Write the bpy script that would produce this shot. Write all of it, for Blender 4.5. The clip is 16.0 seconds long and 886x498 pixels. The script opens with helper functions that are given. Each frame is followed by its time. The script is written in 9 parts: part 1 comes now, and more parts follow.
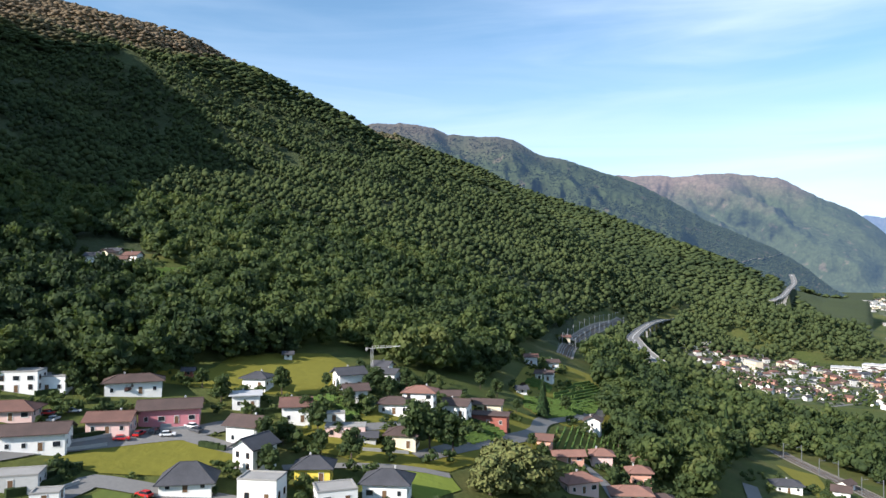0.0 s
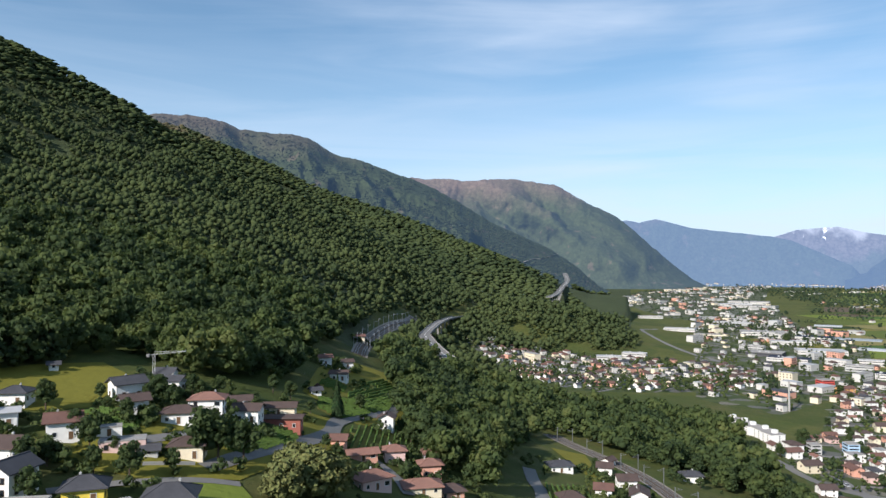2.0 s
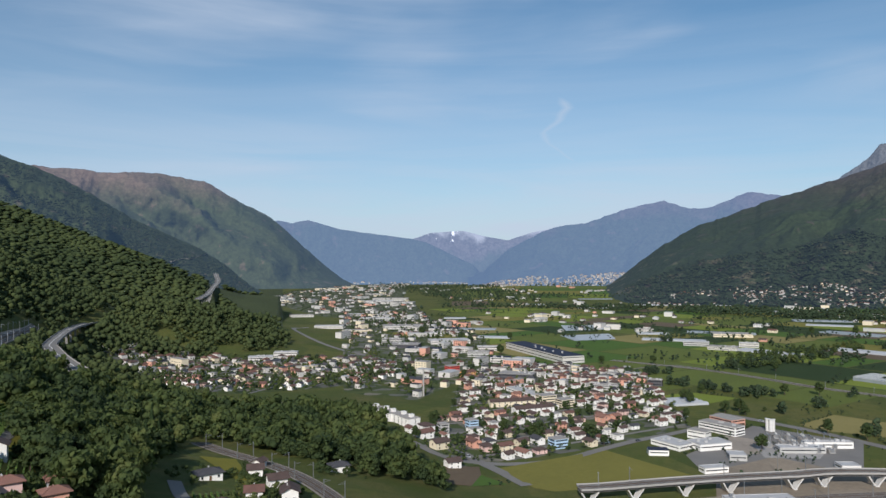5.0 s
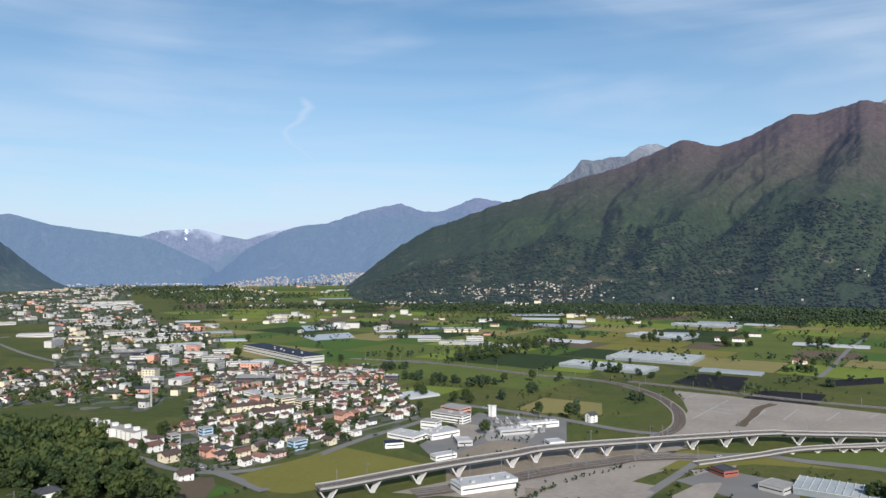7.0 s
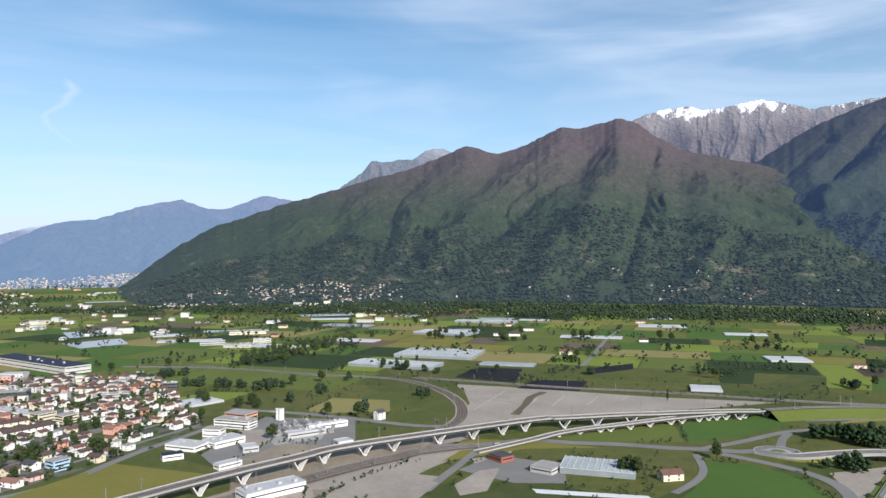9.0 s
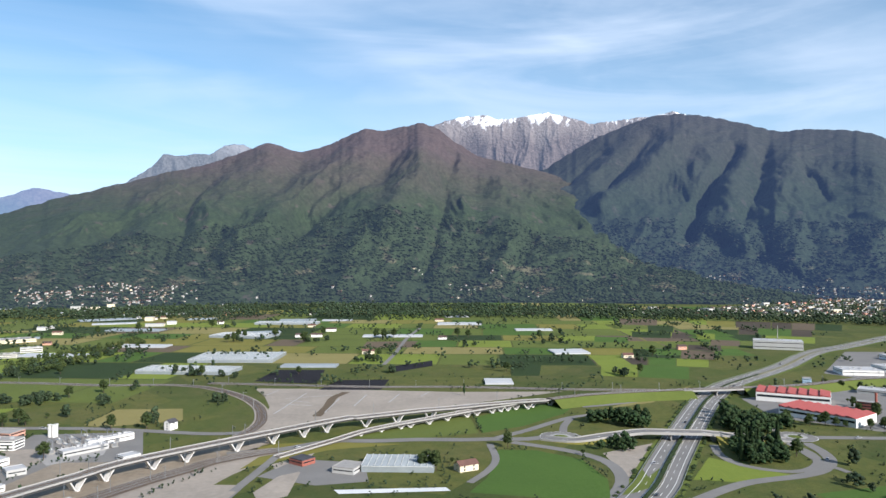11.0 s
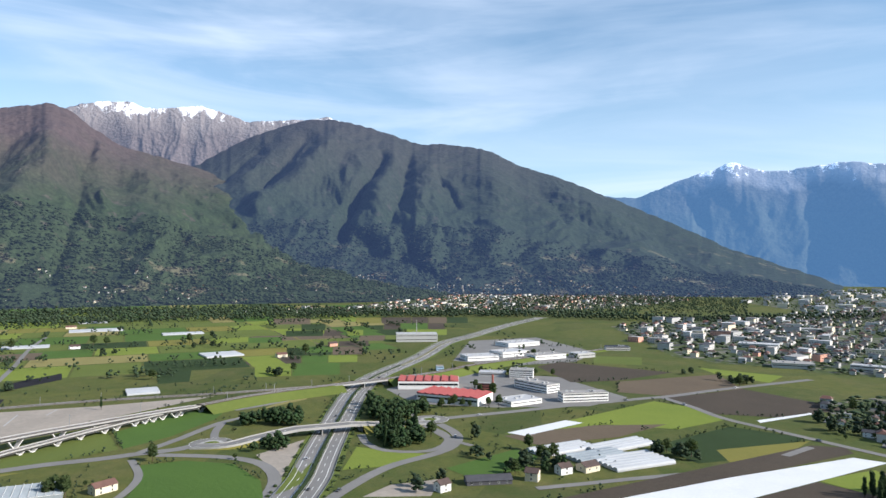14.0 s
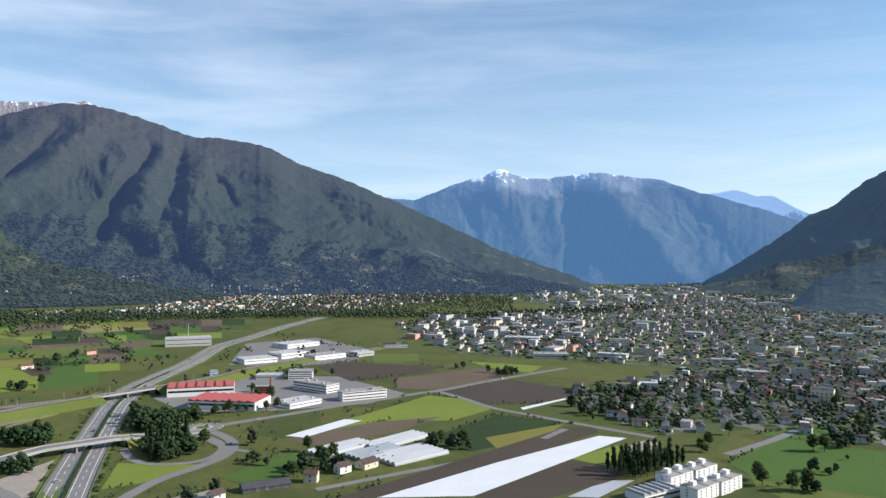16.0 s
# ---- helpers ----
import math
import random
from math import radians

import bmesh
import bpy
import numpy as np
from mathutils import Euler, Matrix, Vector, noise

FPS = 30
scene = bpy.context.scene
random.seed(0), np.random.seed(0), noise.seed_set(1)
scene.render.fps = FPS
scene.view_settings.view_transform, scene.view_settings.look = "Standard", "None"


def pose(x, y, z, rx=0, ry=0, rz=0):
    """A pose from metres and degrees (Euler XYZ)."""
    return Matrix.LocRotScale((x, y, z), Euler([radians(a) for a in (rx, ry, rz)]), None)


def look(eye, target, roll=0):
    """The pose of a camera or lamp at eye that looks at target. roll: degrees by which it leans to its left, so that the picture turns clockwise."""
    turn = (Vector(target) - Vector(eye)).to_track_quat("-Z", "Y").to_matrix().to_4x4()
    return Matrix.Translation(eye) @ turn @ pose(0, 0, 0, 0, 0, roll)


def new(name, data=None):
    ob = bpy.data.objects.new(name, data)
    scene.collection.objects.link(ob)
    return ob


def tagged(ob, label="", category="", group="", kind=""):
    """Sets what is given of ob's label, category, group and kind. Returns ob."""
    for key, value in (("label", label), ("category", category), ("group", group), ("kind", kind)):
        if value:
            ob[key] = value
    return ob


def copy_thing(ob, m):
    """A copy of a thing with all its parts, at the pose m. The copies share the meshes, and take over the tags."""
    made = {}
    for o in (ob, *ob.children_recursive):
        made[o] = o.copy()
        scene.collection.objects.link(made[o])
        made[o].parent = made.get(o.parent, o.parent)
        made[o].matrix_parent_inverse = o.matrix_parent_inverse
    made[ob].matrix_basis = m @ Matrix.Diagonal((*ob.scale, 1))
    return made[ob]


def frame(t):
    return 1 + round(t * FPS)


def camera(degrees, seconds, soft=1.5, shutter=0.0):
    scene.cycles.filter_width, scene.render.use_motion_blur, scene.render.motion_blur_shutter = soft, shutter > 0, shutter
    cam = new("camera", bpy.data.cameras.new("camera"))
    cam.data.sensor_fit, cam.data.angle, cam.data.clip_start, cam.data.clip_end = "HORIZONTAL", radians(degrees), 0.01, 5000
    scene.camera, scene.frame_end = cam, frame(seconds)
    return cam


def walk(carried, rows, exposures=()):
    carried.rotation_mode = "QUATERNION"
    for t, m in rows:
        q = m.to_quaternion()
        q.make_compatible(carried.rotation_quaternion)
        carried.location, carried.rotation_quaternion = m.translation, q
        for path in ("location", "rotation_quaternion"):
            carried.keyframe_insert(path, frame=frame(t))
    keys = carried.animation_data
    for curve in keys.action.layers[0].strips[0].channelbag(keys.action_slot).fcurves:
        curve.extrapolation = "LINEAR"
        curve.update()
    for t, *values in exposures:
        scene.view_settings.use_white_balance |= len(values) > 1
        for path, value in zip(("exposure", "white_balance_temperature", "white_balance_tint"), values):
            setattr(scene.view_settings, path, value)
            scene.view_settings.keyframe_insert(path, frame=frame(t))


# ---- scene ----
# The camera hovers 130 m over the plain and turns on the spot to its right.
EYE = 130.0
cam = camera(63.67, 16.0)
walk(cam, [
    (0.0, pose(0, 0, EYE, 91.30, -0.00, -0.00)),
    (0.5, pose(0, 0, EYE, 91.31, 0.00, -4.12)),
    (1.0, pose(0, 0, EYE, 91.31, -0.02, -8.18)),
    (1.5, pose(0, 0, EYE, 91.30, 0.03, -12.25)),
    (2.0, pose(0, 0, EYE, 91.28, 0.08, -16.33)),
    (2.5, pose(0, 0, EYE, 91.27, 0.14, -20.32)),
    (3.0, pose(0, 0, EYE, 91.25, 0.11, -24.30)),
    (3.5, pose(0, 0, EYE, 91.27, 0.15, -28.65)),
    (4.0, pose(0, 0, EYE, 91.26, 0.09, -33.64)),
    (4.5, pose(0, 0, EYE, 91.23, 0.17, -38.59)),
    (7.0, pose(0, 0, EYE, 91.12, 0.19, -64.29)),
    (7.5, pose(0, 0, EYE, 91.10, 0.19, -68.80)),
    (8.0, pose(0, 0, EYE, 91.09, 0.18, -72.96)),
    (8.5, pose(0, 0, EYE, 91.07, 0.17, -77.11)),
    (11.0, pose(0, 0, EYE, 91.04, 0.08, -96.75)),
    (11.5, pose(0, 0, EYE, 91.03, -0.01, -101.38)),
    (12.0, pose(0, 0, EYE, 91.03, 0.00, -105.99)),
    (12.5, pose(0, 0, EYE, 91.05, -0.02, -110.53)),
    (13.0, pose(0, 0, EYE, 91.04, -0.07, -115.05)),
    (13.5, pose(0, 0, EYE, 91.06, -0.04, -119.50)),
    (14.0, pose(0, 0, EYE, 91.04, -0.02, -123.93)),
    (14.5, pose(0, 0, EYE, 91.04, -0.02, -128.39)),
    (15.0, pose(0, 0, EYE, 91.04, -0.05, -132.81)),
    (15.5, pose(0, 0, EYE, 91.04, -0.04, -137.12)),
    (16.0, pose(0, 0, EYE, 91.03, -0.07, -141.42)),
], exposures=[(0.0, 0.83, 6050, 14), (1.5, 0.48, 6050, 14), (3.5, 0.06, 6050, 14), (4.6, -0.16, 6050, 14), (7.0, 0.14, 6050, 14), (8.5, 0.31, 6050, 14), (11.0, 0.56, 6050, 14), (13.5, 0.62, 6050, 14), (16.0, 0.48, 6050, 14)])

# ---- daylight: a low morning sun behind the left shoulder, thin cirrus ----
SUN_AZ, SUN_EL = -125.0, 30.0      # degrees clockwise from +y, degrees up


def node(tree, kind, **values):
    n = tree.nodes.new(kind)
    for key, value in values.items():
        n.inputs[key].default_value = value
    return n


def math_node(tree, op, a, b=None, c=None, clamp=False):
    n = tree.nodes.new("ShaderNodeMath")
    n.operation, n.use_clamp = op, clamp
    for i, v in enumerate((a, b, c)):
        if v is None:
            continue
        if isinstance(v, (int, float)):
            n.inputs[i].default_value = v
        else:
            tree.links.new(v, n.inputs[i])
    return n.outputs[0]


def ramp(tree, fac, stops):
    n = tree.nodes.new("ShaderNodeValToRGB")
    els = n.color_ramp.elements
    while len(els) < len(stops):
        els.new(0.5)
    for e, (p, c) in zip(els, stops):
        e.position = p
        e.color = (c, c, c, 1) if isinstance(c, (int, float)) else (*c, 1)
    tree.links.new(fac, n.inputs[0])
    return n.outputs[0]


def mix_rgb(tree, fac, a, b, blend="MIX"):
    n = tree.nodes.new("ShaderNodeMix")
    n.data_type, n.blend_type = "RGBA", blend
    for socket, v in ((n.inputs[0], fac), (n.inputs[6], a), (n.inputs[7], b)):
        if isinstance(v, (int, float)):
            socket.default_value = v
        elif isinstance(v, tuple):
            socket.default_value = (*v, 1)
        else:
            tree.links.new(v, socket)
    return n.outputs[2]


world = bpy.data.worlds.new("sky")
scene.world = world
world.use_nodes = True
wt = world.node_tree
wt.nodes.clear()
sky = wt.nodes.new("ShaderNodeTexSky")
sky.sky_type, sky.sun_disc = "NISHITA", False
sky.sun_elevation, sky.sun_rotation = radians(SUN_EL), radians(SUN_AZ)
sky.altitude, sky.air_density, sky.dust_density, sky.ozone_density = 300, 1.0, 0.6, 2.2
coord = wt.nodes.new("ShaderNodeTexCoord")
sep = wt.nodes.new("ShaderNodeSeparateXYZ")
wt.links.new(coord.outputs["Generated"], sep.inputs[0])
band = wt.nodes.new("ShaderNodeCombineXYZ")
wt.links.new(sep.outputs[0], band.inputs[0])
wt.links.new(sep.outputs[1], band.inputs[1])
wt.links.new(math_node(wt, "MULTIPLY", sep.outputs[2], 4.2), band.inputs[2])


def cirrus(scale, lean, detail, rough, offset, twist=0.5):
    mapping = wt.nodes.new("ShaderNodeMapping")
    mapping.inputs["Rotation"].default_value = (radians(lean), radians(lean * 0.6), 0)
    mapping.inputs["Scale"].default_value = (scale, scale, scale)
    mapping.inputs["Location"].default_value = offset
    wt.links.new(band.outputs[0], mapping.inputs[0])
    n = node(wt, "ShaderNodeTexNoise", Scale=1.0, Detail=detail, Roughness=rough, Distortion=twist)
    wt.links.new(mapping.outputs[0], n.inputs["Vector"])
    return n.outputs[0]


veil = ramp(wt, cirrus(1.5, 14, 3.0, 0.5, (3.1, 1.7, 0.4)), ((0.24, 0.0), (0.56, 1.0)))
wisp = ramp(wt, cirrus(3.0, 22, 5.0, 0.52, (0.4, 5.2, 2.0), 0.55), ((0.42, 0.0), (0.72, 1.0)))
# long flat bands drawn out along the valley
flat = wt.nodes.new("ShaderNodeCombineXYZ")
across = math_node(wt, "SQRT", math_node(wt, "SUBTRACT", 1.0, math_node(wt, "MULTIPLY", sep.outputs[2], sep.outputs[2])))
wt.links.new(math_node(wt, "DIVIDE", sep.outputs[0], across), flat.inputs[0])
wt.links.new(math_node(wt, "DIVIDE", sep.outputs[1], across), flat.inputs[1])
wt.links.new(math_node(wt, "MULTIPLY", sep.outputs[2], 10.0), flat.inputs[2])
tilt = wt.nodes.new("ShaderNodeMapping")
tilt.inputs["Rotation"].default_value = (radians(26), radians(-18), 0)
tilt.inputs["Location"].default_value = (4.3, 0.7, 2.6)
wt.links.new(flat.outputs[0], tilt.inputs[0])
bands = node(wt, "ShaderNodeTexNoise", Scale=1.5, Detail=7.0, Roughness=0.57, Distortion=1.0)
wt.links.new(tilt.outputs[0], bands.inputs["Vector"])
bands = ramp(wt, bands.outputs[0], ((0.38, 0.0), (0.72, 1.0)))
cloud = math_node(wt, "MULTIPLY", veil, math_node(wt, "MULTIPLY_ADD", wisp, 0.32, math_node(wt, "MULTIPLY_ADD", bands, 0.40, 0.26)))
# the veil thickens over the open valley and thins out to both sides
side = math_node(wt, "MULTIPLY_ADD", sep.outputs[0], math.sin(radians(85)), math_node(wt, "MULTIPLY", sep.outputs[1], math.cos(radians(85))))
cloud = math_node(wt, "MULTIPLY", cloud, ramp(wt, side, ((0.05, 0.34), (0.55, 0.84), (0.82, 1.0))))
low = ramp(wt, sep.outputs[2], ((0.0, 0.92), (0.10, 0.74), (0.20, 0.40), (0.36, 0.04)))
cloud = math_node(wt, "MAXIMUM", math_node(wt, "MULTIPLY", cloud, 0.92), math_node(wt, "MULTIPLY", low, math_node(wt, "MULTIPLY_ADD", bands, 0.5, math_node(wt, "MULTIPLY_ADD", veil, 0.30, 0.42))), clamp=True)
# one small hooked wisp over the far end of the valley
deg_az = math_node(wt, "MULTIPLY", math_node(wt, "ARCTAN2", sep.outputs[0], sep.outputs[1]), 57.2958)
deg_up = math_node(wt, "MULTIPLY", math_node(wt, "ARCSINE", sep.outputs[2]), 57.2958)
hook_up = math_node(wt, "DIVIDE", math_node(wt, "SUBTRACT", deg_up, 6.4), 7.2, clamp=True)
hook_az = math_node(wt, "MULTIPLY_ADD", ramp(wt, hook_up, ((0.0, 0.95), (0.12, 0.74), (0.30, 0.48), (0.43, 0.26), (0.54, 0.14), (0.66, 0.34), (0.80, 0.46), (0.90, 0.38), (1.0, 0.22))), 6.0, 50.4)
fray = math_node(wt, "MULTIPLY", math_node(wt, "SUBTRACT", wisp, 0.4), 1.3)
off = math_node(wt, "ABSOLUTE", math_node(wt, "ADD", math_node(wt, "SUBTRACT", deg_az, hook_az), fray))
hook = math_node(wt, "MULTIPLY", ramp(wt, math_node(wt, "MULTIPLY", off, 0.72), ((0.0, 0.95), (0.35, 0.55), (1.0, 0.0))), ramp(wt, hook_up, ((0.02, 0.0), (0.25, 0.8), (0.85, 0.9), (1.0, 0.0))))
cloud = math_node(wt, "MAXIMUM", cloud, math_node(wt, "MULTIPLY", hook, 0.72), clamp=True)
bg = node(wt, "ShaderNodeBackground", Strength=0.089)
wt.links.new(mix_rgb(wt, cloud, mix_rgb(wt, 1.0, sky.outputs[0], (0.82, 1.12, 1.12), "MULTIPLY"), (6.9, 7.8, 8.7)), bg.inputs[0])
wt.links.new(bg.outputs[0], wt.nodes.new("ShaderNodeOutputWorld").inputs[0])

sun_data = bpy.data.lights.new("sun", "SUN")
sun_data.energy, sun_data.angle, sun_data.color = 5.0, radians(0.6), (1.0, 0.91, 0.77)
sun = new("sun", sun_data)
sa, se = radians(SUN_AZ), radians(SUN_EL)
sun_dir = Vector((math.sin(sa) * math.cos(se), math.cos(sa) * math.cos(se), math.sin(se)))
sun.matrix_world = look(sun_dir * 900, (0, 0, 0))

# ---- materials ----
def material(name, rough=0.85, metal=0.0, spec=0.3):
    m = bpy.data.materials.new(name)
    m.use_nodes = True
    t = m.node_tree
    b = t.nodes["Principled BSDF"]
    b.inputs["Roughness"].default_value = rough
    b.inputs["Metallic"].default_value = metal
    b.inputs["Specular IOR Level"].default_value = spec
    return m, t, b


def place_noise(t, scale, detail=4.0, rough=0.6, stretch=(1, 1, 1), kind="Object"):
    c = t.nodes.new("ShaderNodeTexCoord")
    mapping = t.nodes.new("ShaderNodeMapping")
    mapping.inputs["Scale"].default_value = stretch
    t.links.new(c.outputs[kind], mapping.inputs[0])
    n = node(t, "ShaderNodeTexNoise", Scale=scale, Detail=detail, Roughness=rough)
    t.links.new(mapping.outputs[0], n.inputs["Vector"])
    return n.outputs[0]


def mottled(name, light, dark, scales=(0.05, 0.8), rough=0.9, bump=0.0, bump_scale=1.0, vary=0.0, island=False, stretch=(1, 1, 1), spec=0.2, metal=0.0):
    """Two colours mixed by noise at two sizes, with an optional spread from piece to piece."""
    m, t, b = material(name, rough, metal, spec)
    big = ramp(t, place_noise(t, scales[0], 4, 0.6, stretch), ((0.32, 0.0), (0.68, 1.0)))
    fine = ramp(t, place_noise(t, scales[1], 5, 0.65, stretch), ((0.3, 0.0), (0.7, 1.0)))
    fac = math_node(t, "ADD", math_node(t, "MULTIPLY", big, 0.5), math_node(t, "MULTIPLY", fine, 0.5))
    colour = mix_rgb(t, fac, dark, light)
    if vary:
        if island:
            r = t.nodes.new("ShaderNodeNewGeometry").outputs["Random Per Island"]
        else:
            r = t.nodes.new("ShaderNodeObjectInfo").outputs["Random"]
        hsv = t.nodes.new("ShaderNodeHueSaturation")
        t.links.new(math_node(t, "MULTIPLY_ADD", r, vary * 2, 1 - vary), hsv.inputs["Value"])
        t.links.new(math_node(t, "MULTIPLY_ADD", math_node(t, "FRACT", math_node(t, "MULTIPLY", r, 7.3)), vary * 0.10, 0.5 - vary * 0.05), hsv.inputs["Hue"])
        t.links.new(colour, hsv.inputs["Color"])
        colour = hsv.outputs[0]
    t.links.new(colour, b.inputs["Base Color"])
    if bump:
        bn = node(t, "ShaderNodeBump", Strength=bump, Distance=bump_scale)
        t.links.new(fine, bn.inputs["Height"])
        t.links.new(bn.outputs[0], b.inputs["Normal"])
    return m


def meadow_ground():
    """Rough valley grass: parcels of different growth, dry patches and fine tufts."""
    m, t, b = material("meadow_grass", 0.95, 0, 0.15)
    c = t.nodes.new("ShaderNodeTexCoord")
    v = node(t, "ShaderNodeTexVoronoi", Scale=0.011)
    t.links.new(c.outputs["Object"], v.inputs["Vector"])
    sp = t.nodes.new("ShaderNodeSeparateColor")
    t.links.new(v.outputs["Color"], sp.inputs[0])
    parcel = ramp(t, sp.outputs[0], ((0.0, (0.061, 0.079, 0.022)), (0.35, (0.093, 0.111, 0.028)), (0.65, (0.132, 0.131, 0.036)), (1.0, (0.077, 0.098, 0.023))))
    wide = ramp(t, place_noise(t, 0.018, 5, 0.65), ((0.45, 0.0), (0.70, 1.0)))
    tone = mix_rgb(t, math_node(t, "MULTIPLY", wide, 0.7), parcel, (0.147, 0.127, 0.053))
    patchy = ramp(t, place_noise(t, 0.075, 5, 0.7), ((0.42, 0.0), (0.60, 1.0)))
    tone = mix_rgb(t, math_node(t, "MULTIPLY", patchy, 0.45), tone, (0.050, 0.083, 0.019))
    fine = ramp(t, place_noise(t, 0.4, 6, 0.75), ((0.3, 0.0), (0.7, 1.0)))
    tone = mix_rgb(t, math_node(t, "MULTIPLY", fine, 0.55), tone, (0.040, 0.052, 0.015))
    t.links.new(tone, b.inputs["Base Color"])
    bn = node(t, "ShaderNodeBump", Strength=0.5, Distance=0.5)
    t.links.new(fine, bn.inputs["Height"])
    t.links.new(bn.outputs[0], b.inputs["Normal"])
    return m


M_MEADOW = meadow_ground()
M_FOREST_FLOOR = mottled("forest_floor", (0.066, 0.084, 0.034), (0.034, 0.046, 0.021), (0.01, 0.12), rough=0.95, bump=0.8, bump_scale=2.0)


def canopy():
    """Broadleaf crowns: each tree its own green, from dark to fresh yellow-green, with leafy grain."""
    m, t, b = material("tree_canopy", 0.8, 0, 0.25)
    kind = ramp(t, place_noise(t, 0.085, 2, 0.5), ((0.34, 0.0), (0.66, 1.0)))
    stand = ramp(t, place_noise(t, 0.012, 3, 0.6), ((0.35, 0.0), (0.65, 1.0)))
    r = t.nodes.new("ShaderNodeNewGeometry").outputs["Random Per Island"]
    f = math_node(t, "MULTIPLY_ADD", kind, 0.40, math_node(t, "MULTIPLY_ADD", stand, 0.45, math_node(t, "MULTIPLY", r, 0.22)), clamp=True)
    tone = ramp(t, f, ((0.10, (0.026, 0.046, 0.022)), (0.40, (0.056, 0.086, 0.032)), (0.70, (0.096, 0.130, 0.040)), (0.97, (0.150, 0.172, 0.056))))
    fine = ramp(t, place_noise(t, 1.3, 6, 0.75), ((0.34, 0.0), (0.66, 1.0)))
    tone = mix_rgb(t, math_node(t, "MULTIPLY", math_node(t, "SUBTRACT", 1.0, fine), 0.22), tone, (0.020, 0.032, 0.012))
    t.links.new(tone, b.inputs["Base Color"])
    bn = node(t, "ShaderNodeBump", Strength=0.45, Distance=0.35)
    t.links.new(fine, bn.inputs["Height"])
    t.links.new(bn.outputs[0], b.inputs["Normal"])
    leaf = t.nodes.new("ShaderNodeBsdfTranslucent")
    t.links.new(mix_rgb(t, 1.0, tone, (1.35, 1.35, 1.0), "MULTIPLY"), leaf.inputs[0])
    both = node(t, "ShaderNodeMixShader", Fac=0.35)
    t.links.new(b.outputs[0], both.inputs[1])
    t.links.new(leaf.outputs[0], both.inputs[2])
    t.links.new(both.outputs[0], t.nodes["Material Output"].inputs[0])
    return m


M_CANOPY = canopy()


def far_slope(name, wood, bare, rock, tree_line, snow_line, haze, haze_strength, canopy=0.06, patch=0.004, foot=False, soft=1.0, blend=(0.36, 0.56)):
    """Wooded mountainside far off: canopy grain, bare patches higher up, rock and old snow on the tops, and distance
    haze added as an even glow.
    """
    m, t, b = material(name, 0.95, 0, 0.1)
    c = t.nodes.new("ShaderNodeTexCoord")
    s = t.nodes.new("ShaderNodeSeparateXYZ")
    t.links.new(c.outputs["Object"], s.inputs[0])
    vo = node(t, "ShaderNodeTexVoronoi", Scale=canopy)
    t.links.new(c.outputs["Object"], vo.inputs["Vector"])
    grain = math_node(t, "MULTIPLY_ADD", place_noise(t, canopy * 0.5, 6, 0.72), 1.3, math_node(t, "MULTIPLY_ADD", vo.outputs["Distance"], -0.55, -0.12), clamp=True)
    wide = place_noise(t, patch, 5, 0.62)
    tone = mix_rgb(t, grain, tuple(v * (1 - 0.7 * soft) for v in wood), tuple(min(1, v * (1 + 0.6 * soft)) for v in wood))
    height = math_node(t, "MULTIPLY_ADD", math_node(t, "SUBTRACT", wide, 0.5), 420.0, s.outputs[2])
    up1 = ramp(t, math_node(t, "DIVIDE", height, tree_line * 2), ((blend[0], 0.0), (blend[1], 1.0)))
    brown = mix_rgb(t, grain, tuple(v * 0.6 for v in bare), tuple(v * 1.35 for v in bare))
    tone = mix_rgb(t, up1, tone, brown)
    meadow = ramp(t, place_noise(t, patch * 3.4, 4, 0.6), ((0.62, 0.0), (0.68, 1.0)))
    tone = mix_rgb(t, math_node(t, "MULTIPLY", meadow, 0.45), tone, bare)
    if snow_line:
        up2 = ramp(t, math_node(t, "DIVIDE", height, snow_line * 2), ((0.40, 0.0), (0.47, 1.0)))
        tone = mix_rgb(t, up2, tone, rock)
        streak = place_noise(t, patch * 2.6, 9, 0.78, (1, 1, 0.6))
        up3 = math_node(t, "MULTIPLY_ADD", math_node(t, "SUBTRACT", streak, 0.5), 760.0, s.outputs[2])
        up3 = ramp(t, math_node(t, "DIVIDE", up3, snow_line * 2), ((0.495, 0.0), (0.515, 1.0)))
        tone = mix_rgb(t, up3, tone, (0.85, 0.87, 0.92))
    if foot:
        # hay meadows and vineyard terraces low on the slope
        glade = ramp(t, place_noise(t, 0.006, 5, 0.66, (1, 1, 2.6)), ((0.59, 0.0), (0.64, 1.0)))
        lowly = ramp(t, math_node(t, "DIVIDE", s.outputs[2], 600.0), ((0.0, 1.0), (0.22, 0.8), (0.40, 0.0)))
        tone = mix_rgb(t, math_node(t, "MULTIPLY", glade, lowly), tone, (0.115, 0.108, 0.066))
    t.links.new(tone, b.inputs["Base Color"])
    bn = node(t, "ShaderNodeBump", Strength=0.9 * soft, Distance=14.0)
    t.links.new(grain, bn.inputs["Height"])
    t.links.new(bn.outputs[0], b.inputs["Normal"])
    # Stands in for hazy air: the slope itself emits a constant bluish light.
    b.inputs["Emission Color"].default_value = (*haze, 1)
    b.inputs["Emission Strength"].default_value = haze_strength
    return m

